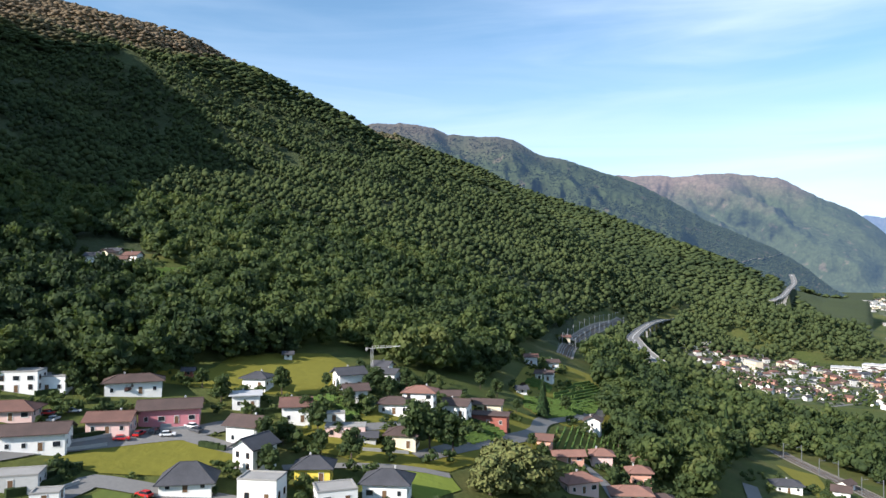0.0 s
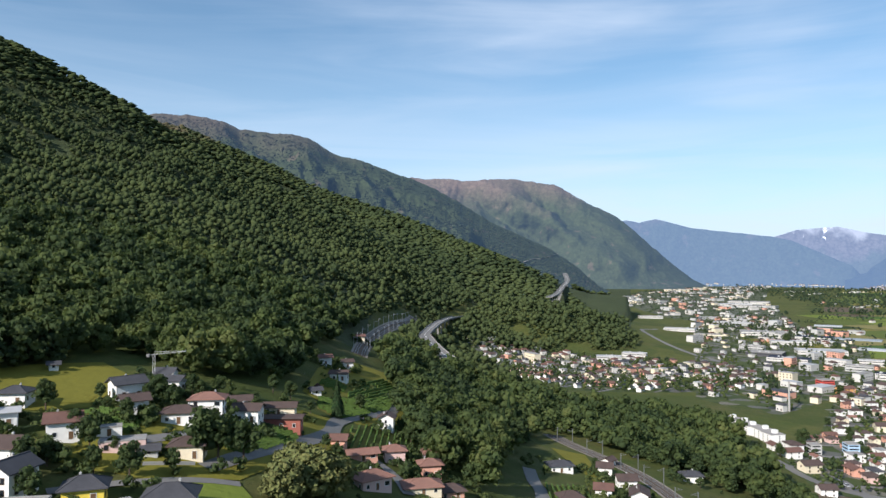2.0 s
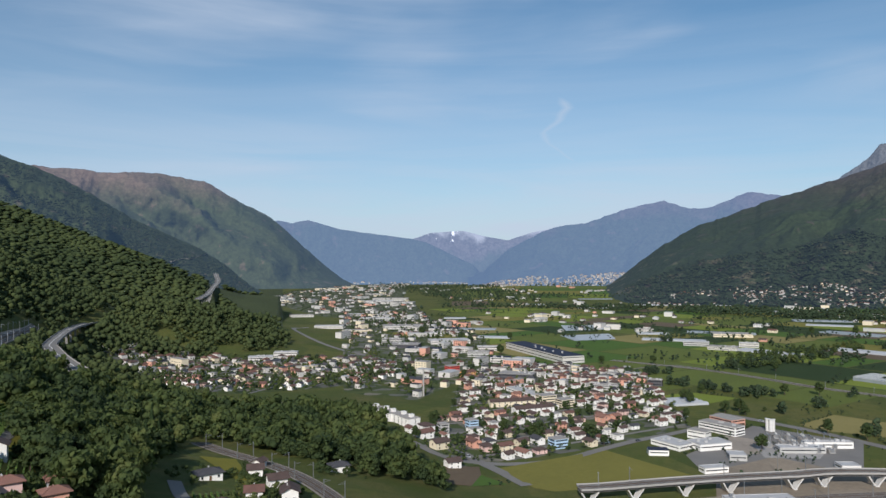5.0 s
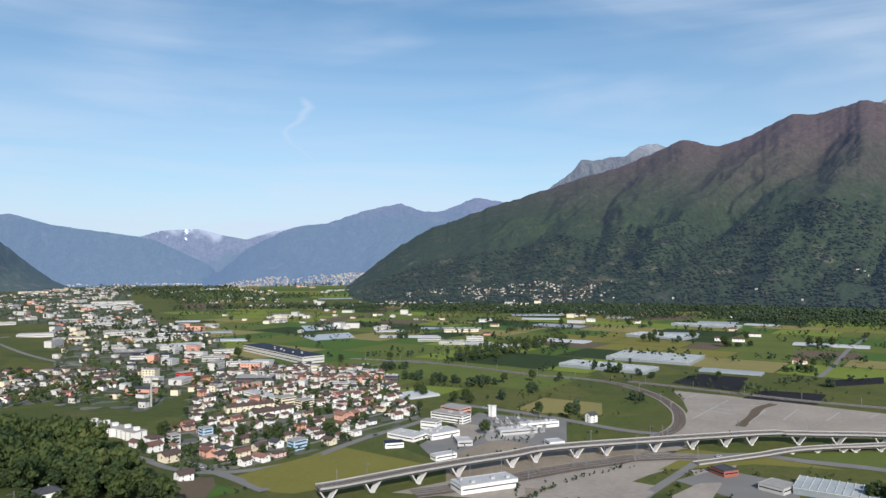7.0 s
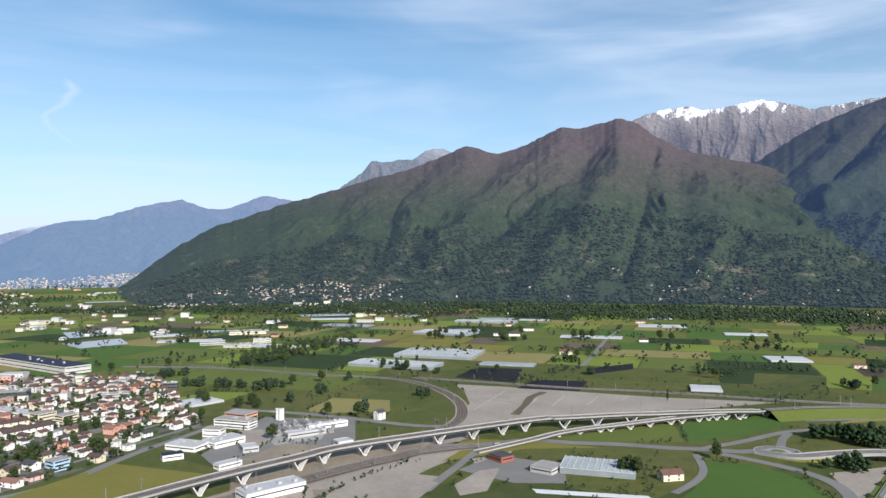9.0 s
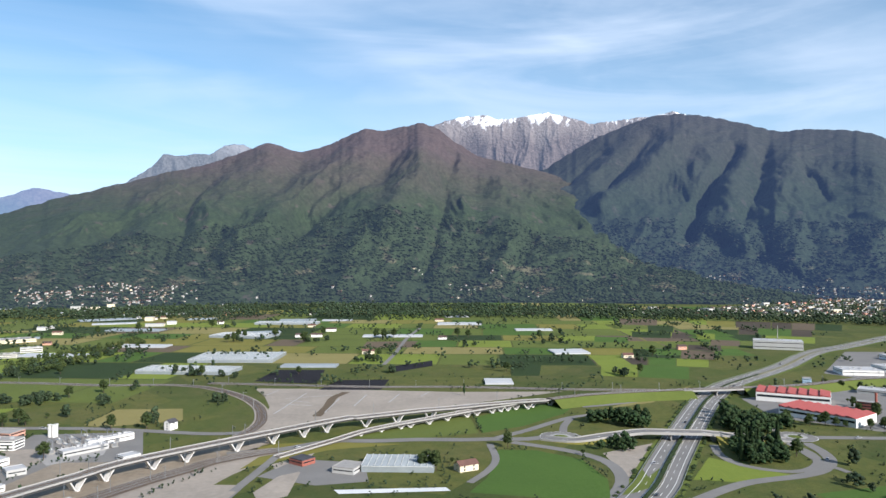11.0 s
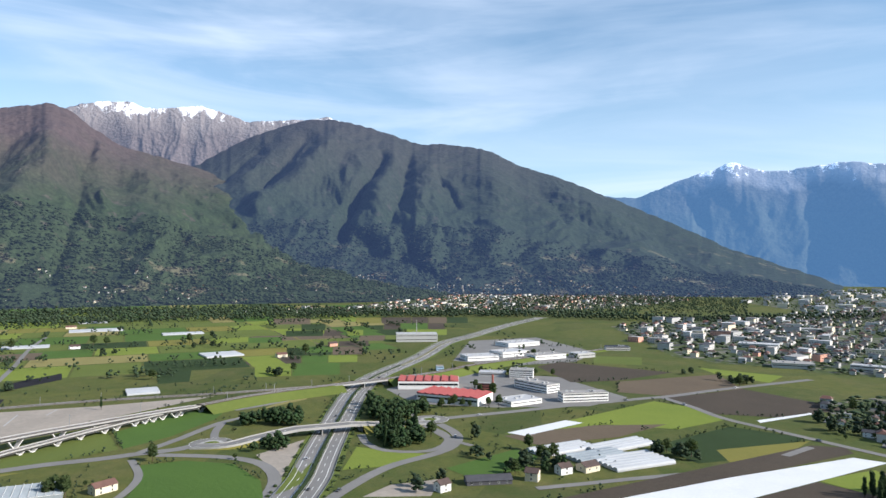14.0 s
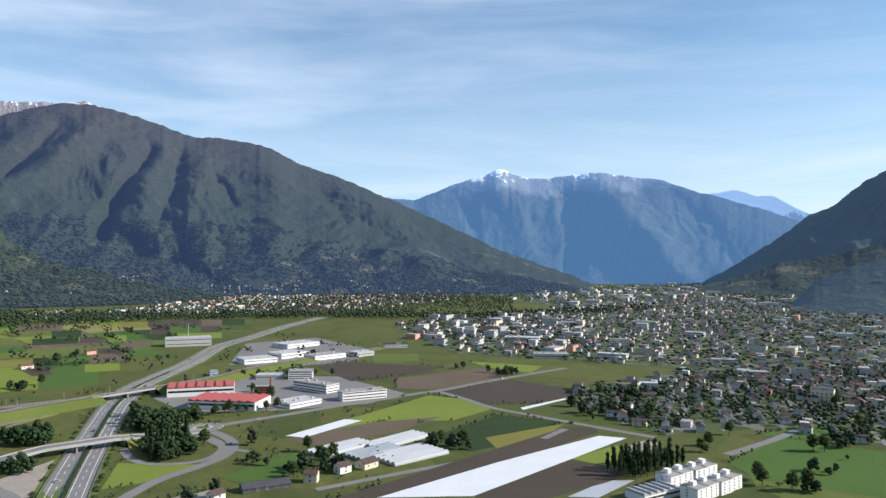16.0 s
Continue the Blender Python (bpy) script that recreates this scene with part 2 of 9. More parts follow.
PLASTER = {}
for key, light, dark in (("white", (0.83, 0.82, 0.79), (0.70, 0.69, 0.665)), ("cream", (0.74, 0.66, 0.50), (0.62, 0.55, 0.41)),
                         ("yellow", (0.80, 0.62, 0.10), (0.70, 0.54, 0.08)), ("pink", (0.55, 0.22, 0.25), (0.46, 0.18, 0.20)),
                         ("salmon", (0.66, 0.36, 0.27), (0.56, 0.30, 0.22)), ("orange", (0.70, 0.38, 0.16), (0.60, 0.31, 0.12)),
                         ("blue", (0.42, 0.58, 0.74), (0.36, 0.50, 0.66)), ("grey", (0.48, 0.48, 0.47), (0.38, 0.38, 0.37)), ("offwhite", (0.60, 0.585, 0.56), (0.50, 0.485, 0.46)),
                         ("brick", (0.34, 0.12, 0.09), (0.25, 0.09, 0.07)), ("red", (0.62, 0.10, 0.08), (0.5, 0.08, 0.06)),
                         ("dark", (0.10, 0.10, 0.11), (0.07, 0.07, 0.08)), ("rose", (0.70, 0.50, 0.46), (0.60, 0.42, 0.38))):
    PLASTER[key] = mottled("plaster_" + key, light, dark, (0.15, 1.6), rough=0.9)
ROOFING = {}
for key, light, dark in (("brown", (0.115, 0.080, 0.070), (0.065, 0.048, 0.044)), ("slate", (0.085, 0.085, 0.095), (0.045, 0.046, 0.052)),
                         ("terracotta", (0.29, 0.155, 0.118), (0.18, 0.10, 0.08)), ("gravel", (0.36, 0.345, 0.325), (0.24, 0.235, 0.225)),
                         ("sheet", (0.48, 0.485, 0.49), (0.35, 0.355, 0.365)), ("rust", (0.185, 0.10, 0.080), (0.105, 0.062, 0.052)),
                         ("red_sheet", (0.40, 0.10, 0.09), (0.28, 0.075, 0.07)), ("solar", (0.03, 0.04, 0.07), (0.02, 0.025, 0.045))):
    ROOFING[key] = mottled("roofing_" + key, light, dark, (0.25, 3.0), rough=0.75, bump=0.4, bump_scale=0.08)
M_GLASS, _t, _b = material("window_glass", 0.08, 0, 0.6)
_b.inputs["Base Color"].default_value = (0.02, 0.024, 0.03, 1)
M_FRAME = mottled("window_frame_paint", (0.7, 0.7, 0.68), (0.55, 0.55, 0.53), (0.5, 3), rough=0.5)
M_WOOD = mottled("weathered_wood", (0.20, 0.12, 0.065), (0.10, 0.06, 0.035), (0.4, 4), stretch=(1, 1, 0.2))
M_CONCRETE = mottled("concrete", (0.352, 0.344, 0.328), (0.264, 0.256, 0.248), (0.06, 0.9), bump=0.2, bump_scale=0.05)
M_PALE_CONCRETE = mottled("pale_concrete", (0.400, 0.392, 0.376), (0.304, 0.300, 0.288), (0.05, 0.8), bump=0.2, bump_scale=0.05)
M_ASPHALT = mottled("worn_asphalt", (0.215, 0.208, 0.198), (0.150, 0.147, 0.141), (0.04, 1.1), bump=0.2, bump_scale=0.03)
M_GRAVEL = mottled("gravel", (0.36, 0.315, 0.265), (0.23, 0.205, 0.175), (0.03, 0.25), bump=0.5, bump_scale=0.2)
M_EARTH = mottled("bare_earth", (0.30, 0.25, 0.19), (0.17, 0.145, 0.112), (0.035, 0.3), bump=0.5, bump_scale=0.2)
M_BALLAST = mottled("track_ballast", (0.165, 0.125, 0.094), (0.090, 0.070, 0.055), (0.08, 1.4), bump=0.6, bump_scale=0.1)
M_LINE = mottled("road_paint", (0.78, 0.78, 0.76), (0.62, 0.62, 0.6), (0.4, 3))
M_STEEL = mottled("galvanised_steel", (0.40, 0.41, 0.42), (0.28, 0.29, 0.3), (0.3, 4), rough=0.45, metal=0.7)
M_DARK_STEEL = mottled("dark_steel", (0.10, 0.10, 0.11), (0.06, 0.06, 0.065), (0.3, 4), rough=0.5, metal=0.4)
M_FILM = mottled("greenhouse_film", (0.46, 0.47, 0.48), (0.33, 0.345, 0.36), (0.04, 0.9), rough=0.35, spec=0.5)
M_GREENGLASS = mottled("greenhouse_glass", (0.30, 0.335, 0.355), (0.19, 0.22, 0.24), (0.05, 0.45), rough=0.42, spec=0.4)
M_FLEECE = mottled("white_fleece", (0.672, 0.680, 0.688), (0.560, 0.576, 0.592), (0.05, 0.7), rough=0.7)
M_BARK = mottled("bark", (0.12, 0.09, 0.065), (0.06, 0.045, 0.035), (0.5, 4))
M_VINE = mottled("vine_rows", (0.10, 0.16, 0.035), (0.05, 0.09, 0.02), (0.2, 1.5), bump=0.6, bump_scale=0.3)
M_HEDGE = mottled("hedge_leaves", (0.045, 0.068, 0.022), (0.018, 0.032, 0.012), (0.4, 2.2), bump=0.9, bump_scale=0.25)
M_LAKE, _t, _b = material("lake_water", 0.12, 0, 0.5)
_b.inputs["Base Color"].default_value = (0.10, 0.17, 0.24, 1)


def crop(name, light, dark, angle, row, depth=0.35, scales=(0.018, 0.3)):
    """A field: plough or sowing rows along one direction over patchy growth."""
    m, t, b = material(name, 0.95, 0, 0.15)
    big = ramp(t, place_noise(t, scales[0], 4, 0.6), ((0.3, 0.0), (0.7, 1.0)))
    fine = ramp(t, place_noise(t, scales[1], 5, 0.7), ((0.28, 0.0), (0.72, 1.0)))
    c = t.nodes.new("ShaderNodeTexCoord")
    mp = t.nodes.new("ShaderNodeMapping")
    mp.inputs["Rotation"].default_value = (0, 0, radians(angle))
    t.links.new(c.outputs["Object"], mp.inputs[0])
    w = node(t, "ShaderNodeTexWave", Scale=6.2832 / row / 20.0 * 3.18, Distortion=0.6, Detail=2.0)
    w.inputs["Detail Scale"].default_value = 0.3
    t.links.new(mp.outputs[0], w.inputs["Vector"])
    fac = math_node(t, "MULTIPLY_ADD", big, 0.45, math_node(t, "MULTIPLY_ADD", fine, 0.55 - depth * 0.5, math_node(t, "MULTIPLY", w.outputs["Fac"], depth * 0.5)))
    t.links.new(mix_rgb(t, fac, dark, light), b.inputs["Base Color"])
    bn = node(t, "ShaderNodeBump", Strength=0.6, Distance=0.25)
    t.links.new(fine, bn.inputs["Height"])
    t.links.new(bn.outputs[0], b.inputs["Normal"])
    return m


FIELD_TURN = 10.0
CROPS = {
    "grass": crop("grass_field", (0.123, 0.152, 0.034), (0.078, 0.103, 0.025), FIELD_TURN, 9.0, 0.25),
    "lime": crop("young_grain", (0.182, 0.223, 0.038), (0.123, 0.165, 0.028), FIELD_TURN + 90, 7.0, 0.25),
    "deep": crop("deep_green_crop", (0.073, 0.132, 0.025), (0.051, 0.096, 0.020), FIELD_TURN, 6.0, 0.3),
    "dark": crop("dark_green_crop", (0.035, 0.058, 0.019), (0.020, 0.037, 0.013), FIELD_TURN, 8.0, 0.55),
    "olive": crop("olive_meadow", (0.198, 0.181, 0.044), (0.132, 0.129, 0.032), FIELD_TURN, 12.0, 0.15),
    "hay": crop("hay_meadow", (0.206, 0.188, 0.030), (0.130, 0.127, 0.021), FIELD_TURN, 10.0, 0.15),
    "straw": crop("dry_meadow", (0.252, 0.217, 0.084), (0.175, 0.161, 0.059), FIELD_TURN, 8.0, 0.2),
    "soil": crop("brown_soil", (0.140, 0.108, 0.073), (0.095, 0.073, 0.052), FIELD_TURN, 5.0, 0.3),
    "dark_soil": crop("dark_soil", (0.081, 0.064, 0.048), (0.049, 0.041, 0.032), FIELD_TURN, 5.0, 0.3),
    "black": crop("black_mulch_film", (0.023, 0.022, 0.027), (0.012, 0.012, 0.015), FIELD_TURN, 3.0, 0.4),
}


def town_floor():
    """Between the houses: yards, drives, lawns and planted beds."""
    m, t, b = material("town_ground", 0.95, 0, 0.15)
    c = t.nodes.new("ShaderNodeTexCoord")
    v = node(t, "ShaderNodeTexVoronoi", Scale=0.085)
    t.links.new(c.outputs["Object"], v.inputs["Vector"])
    sp = t.nodes.new("ShaderNodeSeparateColor")
    t.links.new(v.outputs["Color"], sp.inputs[0])
    tone = ramp(t, sp.outputs[0], ((0.0, (0.060, 0.085, 0.028)), (0.34, (0.042, 0.060, 0.022)), (0.36, (0.16, 0.155, 0.15)), (0.56, (0.12, 0.118, 0.115)), (0.58, (0.085, 0.105, 0.034)), (0.88, (0.060, 0.082, 0.030)), (0.90, (0.20, 0.185, 0.16))))
    fine = ramp(t, place_noise(t, 0.3, 6, 0.7), ((0.3, 0.0), (0.7, 1.0)))
    tone = mix_rgb(t, math_node(t, "MULTIPLY", fine, 0.5), tone, (0.06, 0.075, 0.035))
    t.links.new(tone, b.inputs["Base Color"])
    return m


M_TOWN = town_floor()

# ---- land forms ----
def lattice(ix, iy, seed):
    h = (ix.astype(np.int64) * 374761393 + iy.astype(np.int64) * 668265263 + seed * 974634777) & 0x7FFFFFFF
    h = ((h ^ (h >> 13)) * 1274126177) & 0x7FFFFFFF
    return ((h ^ (h >> 16)) & 0xFFFF) / 65535.0


def value_noise(x, y, seed=0):
    ix, iy = np.floor(x), np.floor(y)
    fx, fy = x - ix, y - iy
    fx, fy = fx * fx * (3 - 2 * fx), fy * fy * (3 - 2 * fy)
    a, b = lattice(ix, iy, seed), lattice(ix + 1, iy, seed)
    c, d = lattice(ix, iy + 1, seed), lattice(ix + 1, iy + 1, seed)
    return (a + (b - a) * fx) * (1 - fy) + (c + (d - c) * fx) * fy


def fbm(x, y, octaves=4, seed=0):
    x, y = np.asarray(x, float), np.asarray(y, float)
    total, amp, norm = np.zeros(np.broadcast(x, y).shape), 1.0, 0.0
    for o in range(octaves):
        total += amp * value_noise(x * 2 ** o + 17.3 * o, y * 2 ** o - 9.1 * o, seed + o)
        norm += amp
        amp *= 0.5
    return total / norm


def ridged(x, y, octaves=4, seed=0):
    x, y = np.asarray(x, float), np.asarray(y, float)
    total, amp, norm = np.zeros(np.broadcast(x, y).shape), 1.0, 0.0
    for o in range(octaves):
        total += amp * (1 - np.abs(2 * value_noise(x * 2 ** o + 5.7 * o, y * 2 ** o + 3.3 * o, seed + o) - 1))
        norm += amp
        amp *= 0.5
    return total / norm


def fast_mesh(name, verts, faces, mats, smooth=False, mat_index=None):
    """A mesh from arrays of places and of triangles or quads."""
    me = bpy.data.meshes.new(name)
    n, k = faces.shape
    me.vertices.add(len(verts))
    me.vertices.foreach_set("co", np.ascontiguousarray(verts, np.float32).ravel())
    me.loops.add(n * k)
    me.loops.foreach_set("vertex_index", np.ascontiguousarray(faces, np.int32).ravel())
    me.polygons.add(n)
    me.polygons.foreach_set("loop_start", np.arange(0, n * k, k, dtype=np.int32))
    me.polygons.foreach_set("use_smooth", np.full(n, smooth))
    for m in mats:
        me.materials.append(m)
    if mat_index is not None:
        me.polygons.foreach_set("material_index", np.ascontiguousarray(mat_index, np.int32))
    me.update(calc_edges=True)
    me.validate()
    return me


def grid_faces(rows, cols):
    i = np.arange(rows - 1)[:, None] * cols + np.arange(cols - 1)[None, :]
    return np.stack([i, i + 1, i + 1 + cols, i + cols], -1).reshape(-1, 4)


# Height over the plain by azimuth (degrees clockwise from +y) and distance: the terrace that the hill village stands on.
KNOT_R = (0, 170, 250, 400, 600, 900, 1500)
TERRACE = {
    -180: (48, 24, 6, 0, 0, 0, 0),
    -110: (48, 60, 66, 80, 100, 130, 200),
    # Next three rows: an unseen spur, raised to cast shade on the left slope.
    -78: (48, 70, 100, 190, 330, 520, 820),
    -58: (48, 80, 120, 225, 425, 665, 1020),
    -46: (48, 80, 104, 152, 285, 465, 780),
    -32: (48, 75, 94, 124, 180, 310, 545),
    -18: (48, 73, 90, 116, 172, 300, 530),
    -6: (48, 71, 85, 100, 145, 245, 440),
    2: (48, 66, 76, 86, 112, 190, 350),
    8: (48, 62, 62, 70, 80, 130, 250),
    15: (48, 58, 54, 50, 48, 38, 105),
    19: (48, 55, 49, 38, 28, 8, 52),
    22: (48, 52, 44, 28, 12, 2, 36),
    30: (48, 46, 38, 24, 6, 0, 8),
    37: (48, 40, 30, 17, 4, 0, 0),
    46: (48, 32, 14, 0, 0, 0, 0),
    100: (48, 24, 6, 0, 0, 0, 0),
}
# Crest of the wooded mountain over the village: azimuth, how steeply one looks up to it, distance.
CREST_AZ = (-180, -130, -90, -60, -32, -25, -20, -16, -12.7, -8.3, -3.8, 3.0, 6.2, 12.1, 19.4, 22.3, 25, 28, 31)
CREST_UP = (-3, 3, 9, 14, 18.4, 17.6, 17.0, 15.1, 12.8, 10.7, 10.2, 7.6, 6.0, 4.1, 1.2, 0.0, -1.2, -2.2, -2.4)
CREST_R = (3000, 3000, 2600, 2300, 2200, 2250, 2300, 2400, 2500, 2700, 2850, 2700, 2550, 2350, 2050, 1980, 1940, 1900, 1900)
AZ_STEP, R_STEP = 1.0, 10.0


def smooth_table():
    az = np.arange(-180, 181, AZ_STEP)
    r = np.arange(0, 1501, R_STEP)
    keys = sorted(TERRACE)
    rows = np.stack([np.interp(az, keys + [180], [TERRACE[k][i] for k in keys] + [TERRACE[-180][i]]) for i in range(len(KNOT_R))], 1)
    table = np.stack([np.interp(r, KNOT_R, row) for row in rows])
    kernel = np.exp(-0.5 * (np.arange(-8, 9) / 3.2) ** 2)
    kernel /= kernel.sum()
    padded = np.concatenate([table[-9:-1], table, table[1:9]])
    table = np.stack([np.convolve(padded[:, j], kernel, "valid") for j in range(table.shape[1])], 1)
    k2 = np.ones(9) / 9
    out = table.copy()
    for i in range(len(table)):
        wide = np.concatenate([np.full(4, table[i, 0]), table[i], table[i, -1] + (table[i, -1] - table[i, -2]) * np.arange(1, 5)])
        out[i] = np.convolve(wide, k2, "valid")
    return out


TABLE = smooth_table()


def height(x, y):
    x, y = np.asarray(x, float), np.asarray(y, float)
    az, r = np.degrees(np.arctan2(x, y)), np.hypot(x, y)
    i = np.clip((az + 180) / AZ_STEP, 0, TABLE.shape[0] - 1.001)
    j = np.clip(r / R_STEP, 0, TABLE.shape[1] - 1.001)
    i0, j0 = i.astype(int), j.astype(int)
    fi, fj = i - i0, j - j0
    z = (TABLE[i0, j0] * (1 - fj) + TABLE[i0, j0 + 1] * fj) * (1 - fi) + (TABLE[i0 + 1, j0] * (1 - fj) + TABLE[i0 + 1, j0 + 1] * fj) * fi
    rc = np.interp(az, CREST_AZ, CREST_R)
    zc = EYE + rc * np.tan(np.radians(np.interp(az, CREST_AZ, CREST_UP)))
    zc = np.where(az > 31, 0.0, np.maximum(zc, 0.0))
    f = (r - 1500) / (rc - 1500)
    beyond = np.where(f < 1, z + (zc - z) * np.clip(f, 0, 1), zc - (r - rc) * 0.3)
    z = np.where(r >= 1500, np.maximum(beyond, 0.0), z)
    # spurs and gullies on the mountain, fading out on the terrace and the plain
    rough = np.clip((z - 110) / 260, 0, 1) * np.clip((r - 420) / 500, 0, 1)
    edge = 1 - np.clip(f, 0, 1) ** 2.5
    wx, wy = 90 * (fbm(x / 400, y / 400, 3, 77) - 0.5), 90 * (fbm(x / 400 + 9, y / 400, 3, 78) - 0.5)
    z = z + rough * edge * (240 * (ridged((x + wx) / 760, (y + wy) / 760, 4, 11) - 0.84) + 22 * (fbm(x / 130, y / 130, 3, 5) - 0.6))
    # the wooded knoll beside the motorway
    kx, ky = 1240 * math.sin(radians(24.5)), 1240 * math.cos(radians(24.5))
    return z + 32 * np.exp(-(((x - kx) / 170) ** 2 + ((y - ky) / 150) ** 2))


def ground_z(x, y):
    return float(height(np.array([x]), np.array([y]))[0])


def build_ground():
    az = np.radians(np.concatenate([np.linspace(-180, -45, 90, endpoint=False), np.linspace(-45, 50, 381, endpoint=False), np.linspace(50, 180, 131)]))
    r = np.concatenate([[0.02], np.geomspace(12, 4960, 200)])
    aa, rr = np.meshgrid(az, r)
    x, y = rr * np.sin(aa), rr * np.cos(aa)
    verts = np.stack([x, y, height(x, y)], -1).reshape(-1, 3)
    faces = grid_faces(len(r), len(az))[:, ::-1]
    mid = verts[faces].mean(1)
    a, d = np.degrees(np.arctan2(mid[:, 0], mid[:, 1])), np.hypot(mid[:, 0], mid[:, 1])
    shady = (a > -70) & (a < 31) & (d > np.interp(a, (-70, -30, 10, 12, 31), (450, 450, 520, 1250, 1250)))
    me = fast_mesh("ground", verts, faces, [M_MEADOW, M_FOREST_FLOOR], True, shady.astype(int))
    return tagged(new("ground", me), "green valley floor rising into a wooded mountainside", "ground", kind="structure")


build_ground()


SLOPES = {}


def fold_field(az, up, folds):
    """Spurs (positive) and gullies (negative) that run down a flank along lines of (azimuth, angle of sight), each with a depth and a width in degrees."""
    total = np.zeros(az.shape)
    for depth, width, line in folds:
        near = np.full(az.shape, 99.0)
        for (a0, u0), (a1, u1) in zip(line, line[1:]):
            da, du = a1 - a0, u1 - u0
            t = np.clip(((az - a0) * da + (up - u0) * du) / (da * da + du * du), 0, 1)
            near = np.minimum(near, np.hypot(az - a0 - t * da, up - u0 - t * du))
        sharp = np.clip(1 - near / width, 0, 1)
        total += depth * (sharp * sharp * (3 - 2 * sharp) if depth > 0 else 0.5 * sharp + 0.5 * sharp * sharp)
    return total


def mountain(name, label, mat, crest, foot_r, crest_r, rough, spur, seed, foot_z=-6.0, folds=(), step=0.12):
    """A mountain flank from its foot to a crest given as (azimuth, angle of sight) pairs; spurs and gullies run down it."""
    az_k, up_k = zip(*sorted(crest))
    n = max(60, int((az_k[-1] - az_k[0]) / step))
    az = np.linspace(az_k[0], az_k[-1], n)
    up = np.interp(az, az_k, up_k)
    if folds:
        bell = np.exp(-0.5 * (np.arange(-12, 13) * step / 0.4) ** 2)
        up = np.convolve(np.pad(up, 12, mode="edge"), bell / bell.sum(), "valid")
    s = np.concatenate([np.linspace(0, 1, 130), [1.03, 1.1]])
    ss, aa = np.meshgrid(s, az, indexing="ij")
    uu = np.broadcast_to(up, ss.shape)
    jag = 0.20 * (fbm(aa * 2.3, aa * 0 + seed, 5, seed) - 0.5) * min(1.0, rough / 50)
    zc = EYE + crest_r * np.tan(np.radians(uu + jag))
    across, along = np.radians(aa) * crest_r, ss * (crest_r - foot_r) * 1.15
    wx = spur * 0.9 * (fbm(across / spur, along / spur, 3, seed + 40) - 0.5)
    wy = spur * 0.9 * (fbm(across / spur + 31, along / spur, 3, seed + 41) - 0.5)
    big = ridged((across + wx + 0.35 * along) / spur, (along + wy) / (spur * 1.9), 3, seed) - 0.62
    mid = ridged((across + wx * 1.4 - 0.3 * along) / (spur * 0.42), (along + wy) / (spur * 1.0), 4, seed + 9) - 0.62
    small = ridged((across + wx) / (spur * 0.12), along / (spur * 0.2), 3, seed + 17) - 0.62
    body = np.clip(4.2 * ss * (1.015 - ss), 0, 1)
    tall = np.clip((zc + 60) / 700, 0.12, 1)
    plain = foot_z + (zc - foot_z) * np.clip(ss, 0, 1) ** 1.12
    if folds:
        seen = np.degrees(np.arctan2(plain - EYE, foot_r + (crest_r - foot_r) * ss))
        jitter = 0.7 * (fbm(aa * 1.1, seen * 1.1, 4, seed + 60) - 0.5)
        carve = fold_field(aa + jitter, seen + jitter, folds) * np.clip(4 * (1.0 - ss), 0, 1) * np.clip(8 * ss, 0, 1)
        big = big * 0.45
    else:
        carve = np.zeros(ss.shape)
    shape = 1.7 * big + 0.75 * mid + 0.22 * small
    r = foot_r + (crest_r - foot_r) * ss - body * 1.4 * rough * tall * (1.7 * big + 0.6 * mid) - 1.5 * carve
    z = plain + body * rough * tall * shape + 0.45 * carve
    z = np.where(ss > 1, zc - (ss - 1) * 900, z)
    a = np.radians(aa)
    SLOPES[name] = (az, s, r, z)
    verts = np.stack([r * np.sin(a), r * np.cos(a), z], -1).reshape(-1, 3)
    me = fast_mesh(name, verts, grid_faces(len(s), n)[:, ::-1], [mat], True)
    return tagged(new(name, me), label, "mountain", kind="structure")


NORTH_FOLDS = [
    (-35, 1.5, [(93.8, 9.2), (92.0, 7.4), (88.4, 5.3), (85.5, 2.9), (83.2, 0.6)]), (35, 2.0, [(90.9, 10.4), (88.0, 7.3), (84.9, 5.3), (81.9, 2.8), (79.8, 0.2)]),
    (-30, 1.6, [(86.0, 8.7), (84.9, 6.8), (81.5, 4.1), (79.0, 1.5)]), (35, 1.9, [(83.0, 9.3), (81.1, 6.7), (78.6, 3.6), (77.0, 0.6)]),
    (-40, 1.2, [(80.0, 7.5), (77.6, 5.1), (77.0, 2.7), (75.8, 0.2)]), (40, 1.8, [(76.1, 6.9), (75.4, 4.0), (73.1, 1.0), (71.6, -1.1)]),
    (-30, 1.9, [(74.0, 6.4), (71.9, 2.6), (69.7, 0.2)]), (30, 1.9, [(71.1, 5.9), (69.0, 2.6), (66.9, -0.2)]),
    (-28, 0.9, [(97.7, 8.1), (97.0, 6.1), (96.7, 4.0), (96.0, 1.1), (95.0, -1.6)]), (40, 2.2, [(95.0, 10.9), (94.7, 7.4), (92.9, 3.8), (90.2, 0.6), (88.5, -2.5)]),
    (30, 2.5, [(99.7, 8.7), (101.1, 6.0), (102.0, 2.9), (101.1, -0.7)]), (-15, 1.5, [(102.0, 7.4), (104.7, 4.7), (105.1, 1.5), (106.5, -1.6)])]
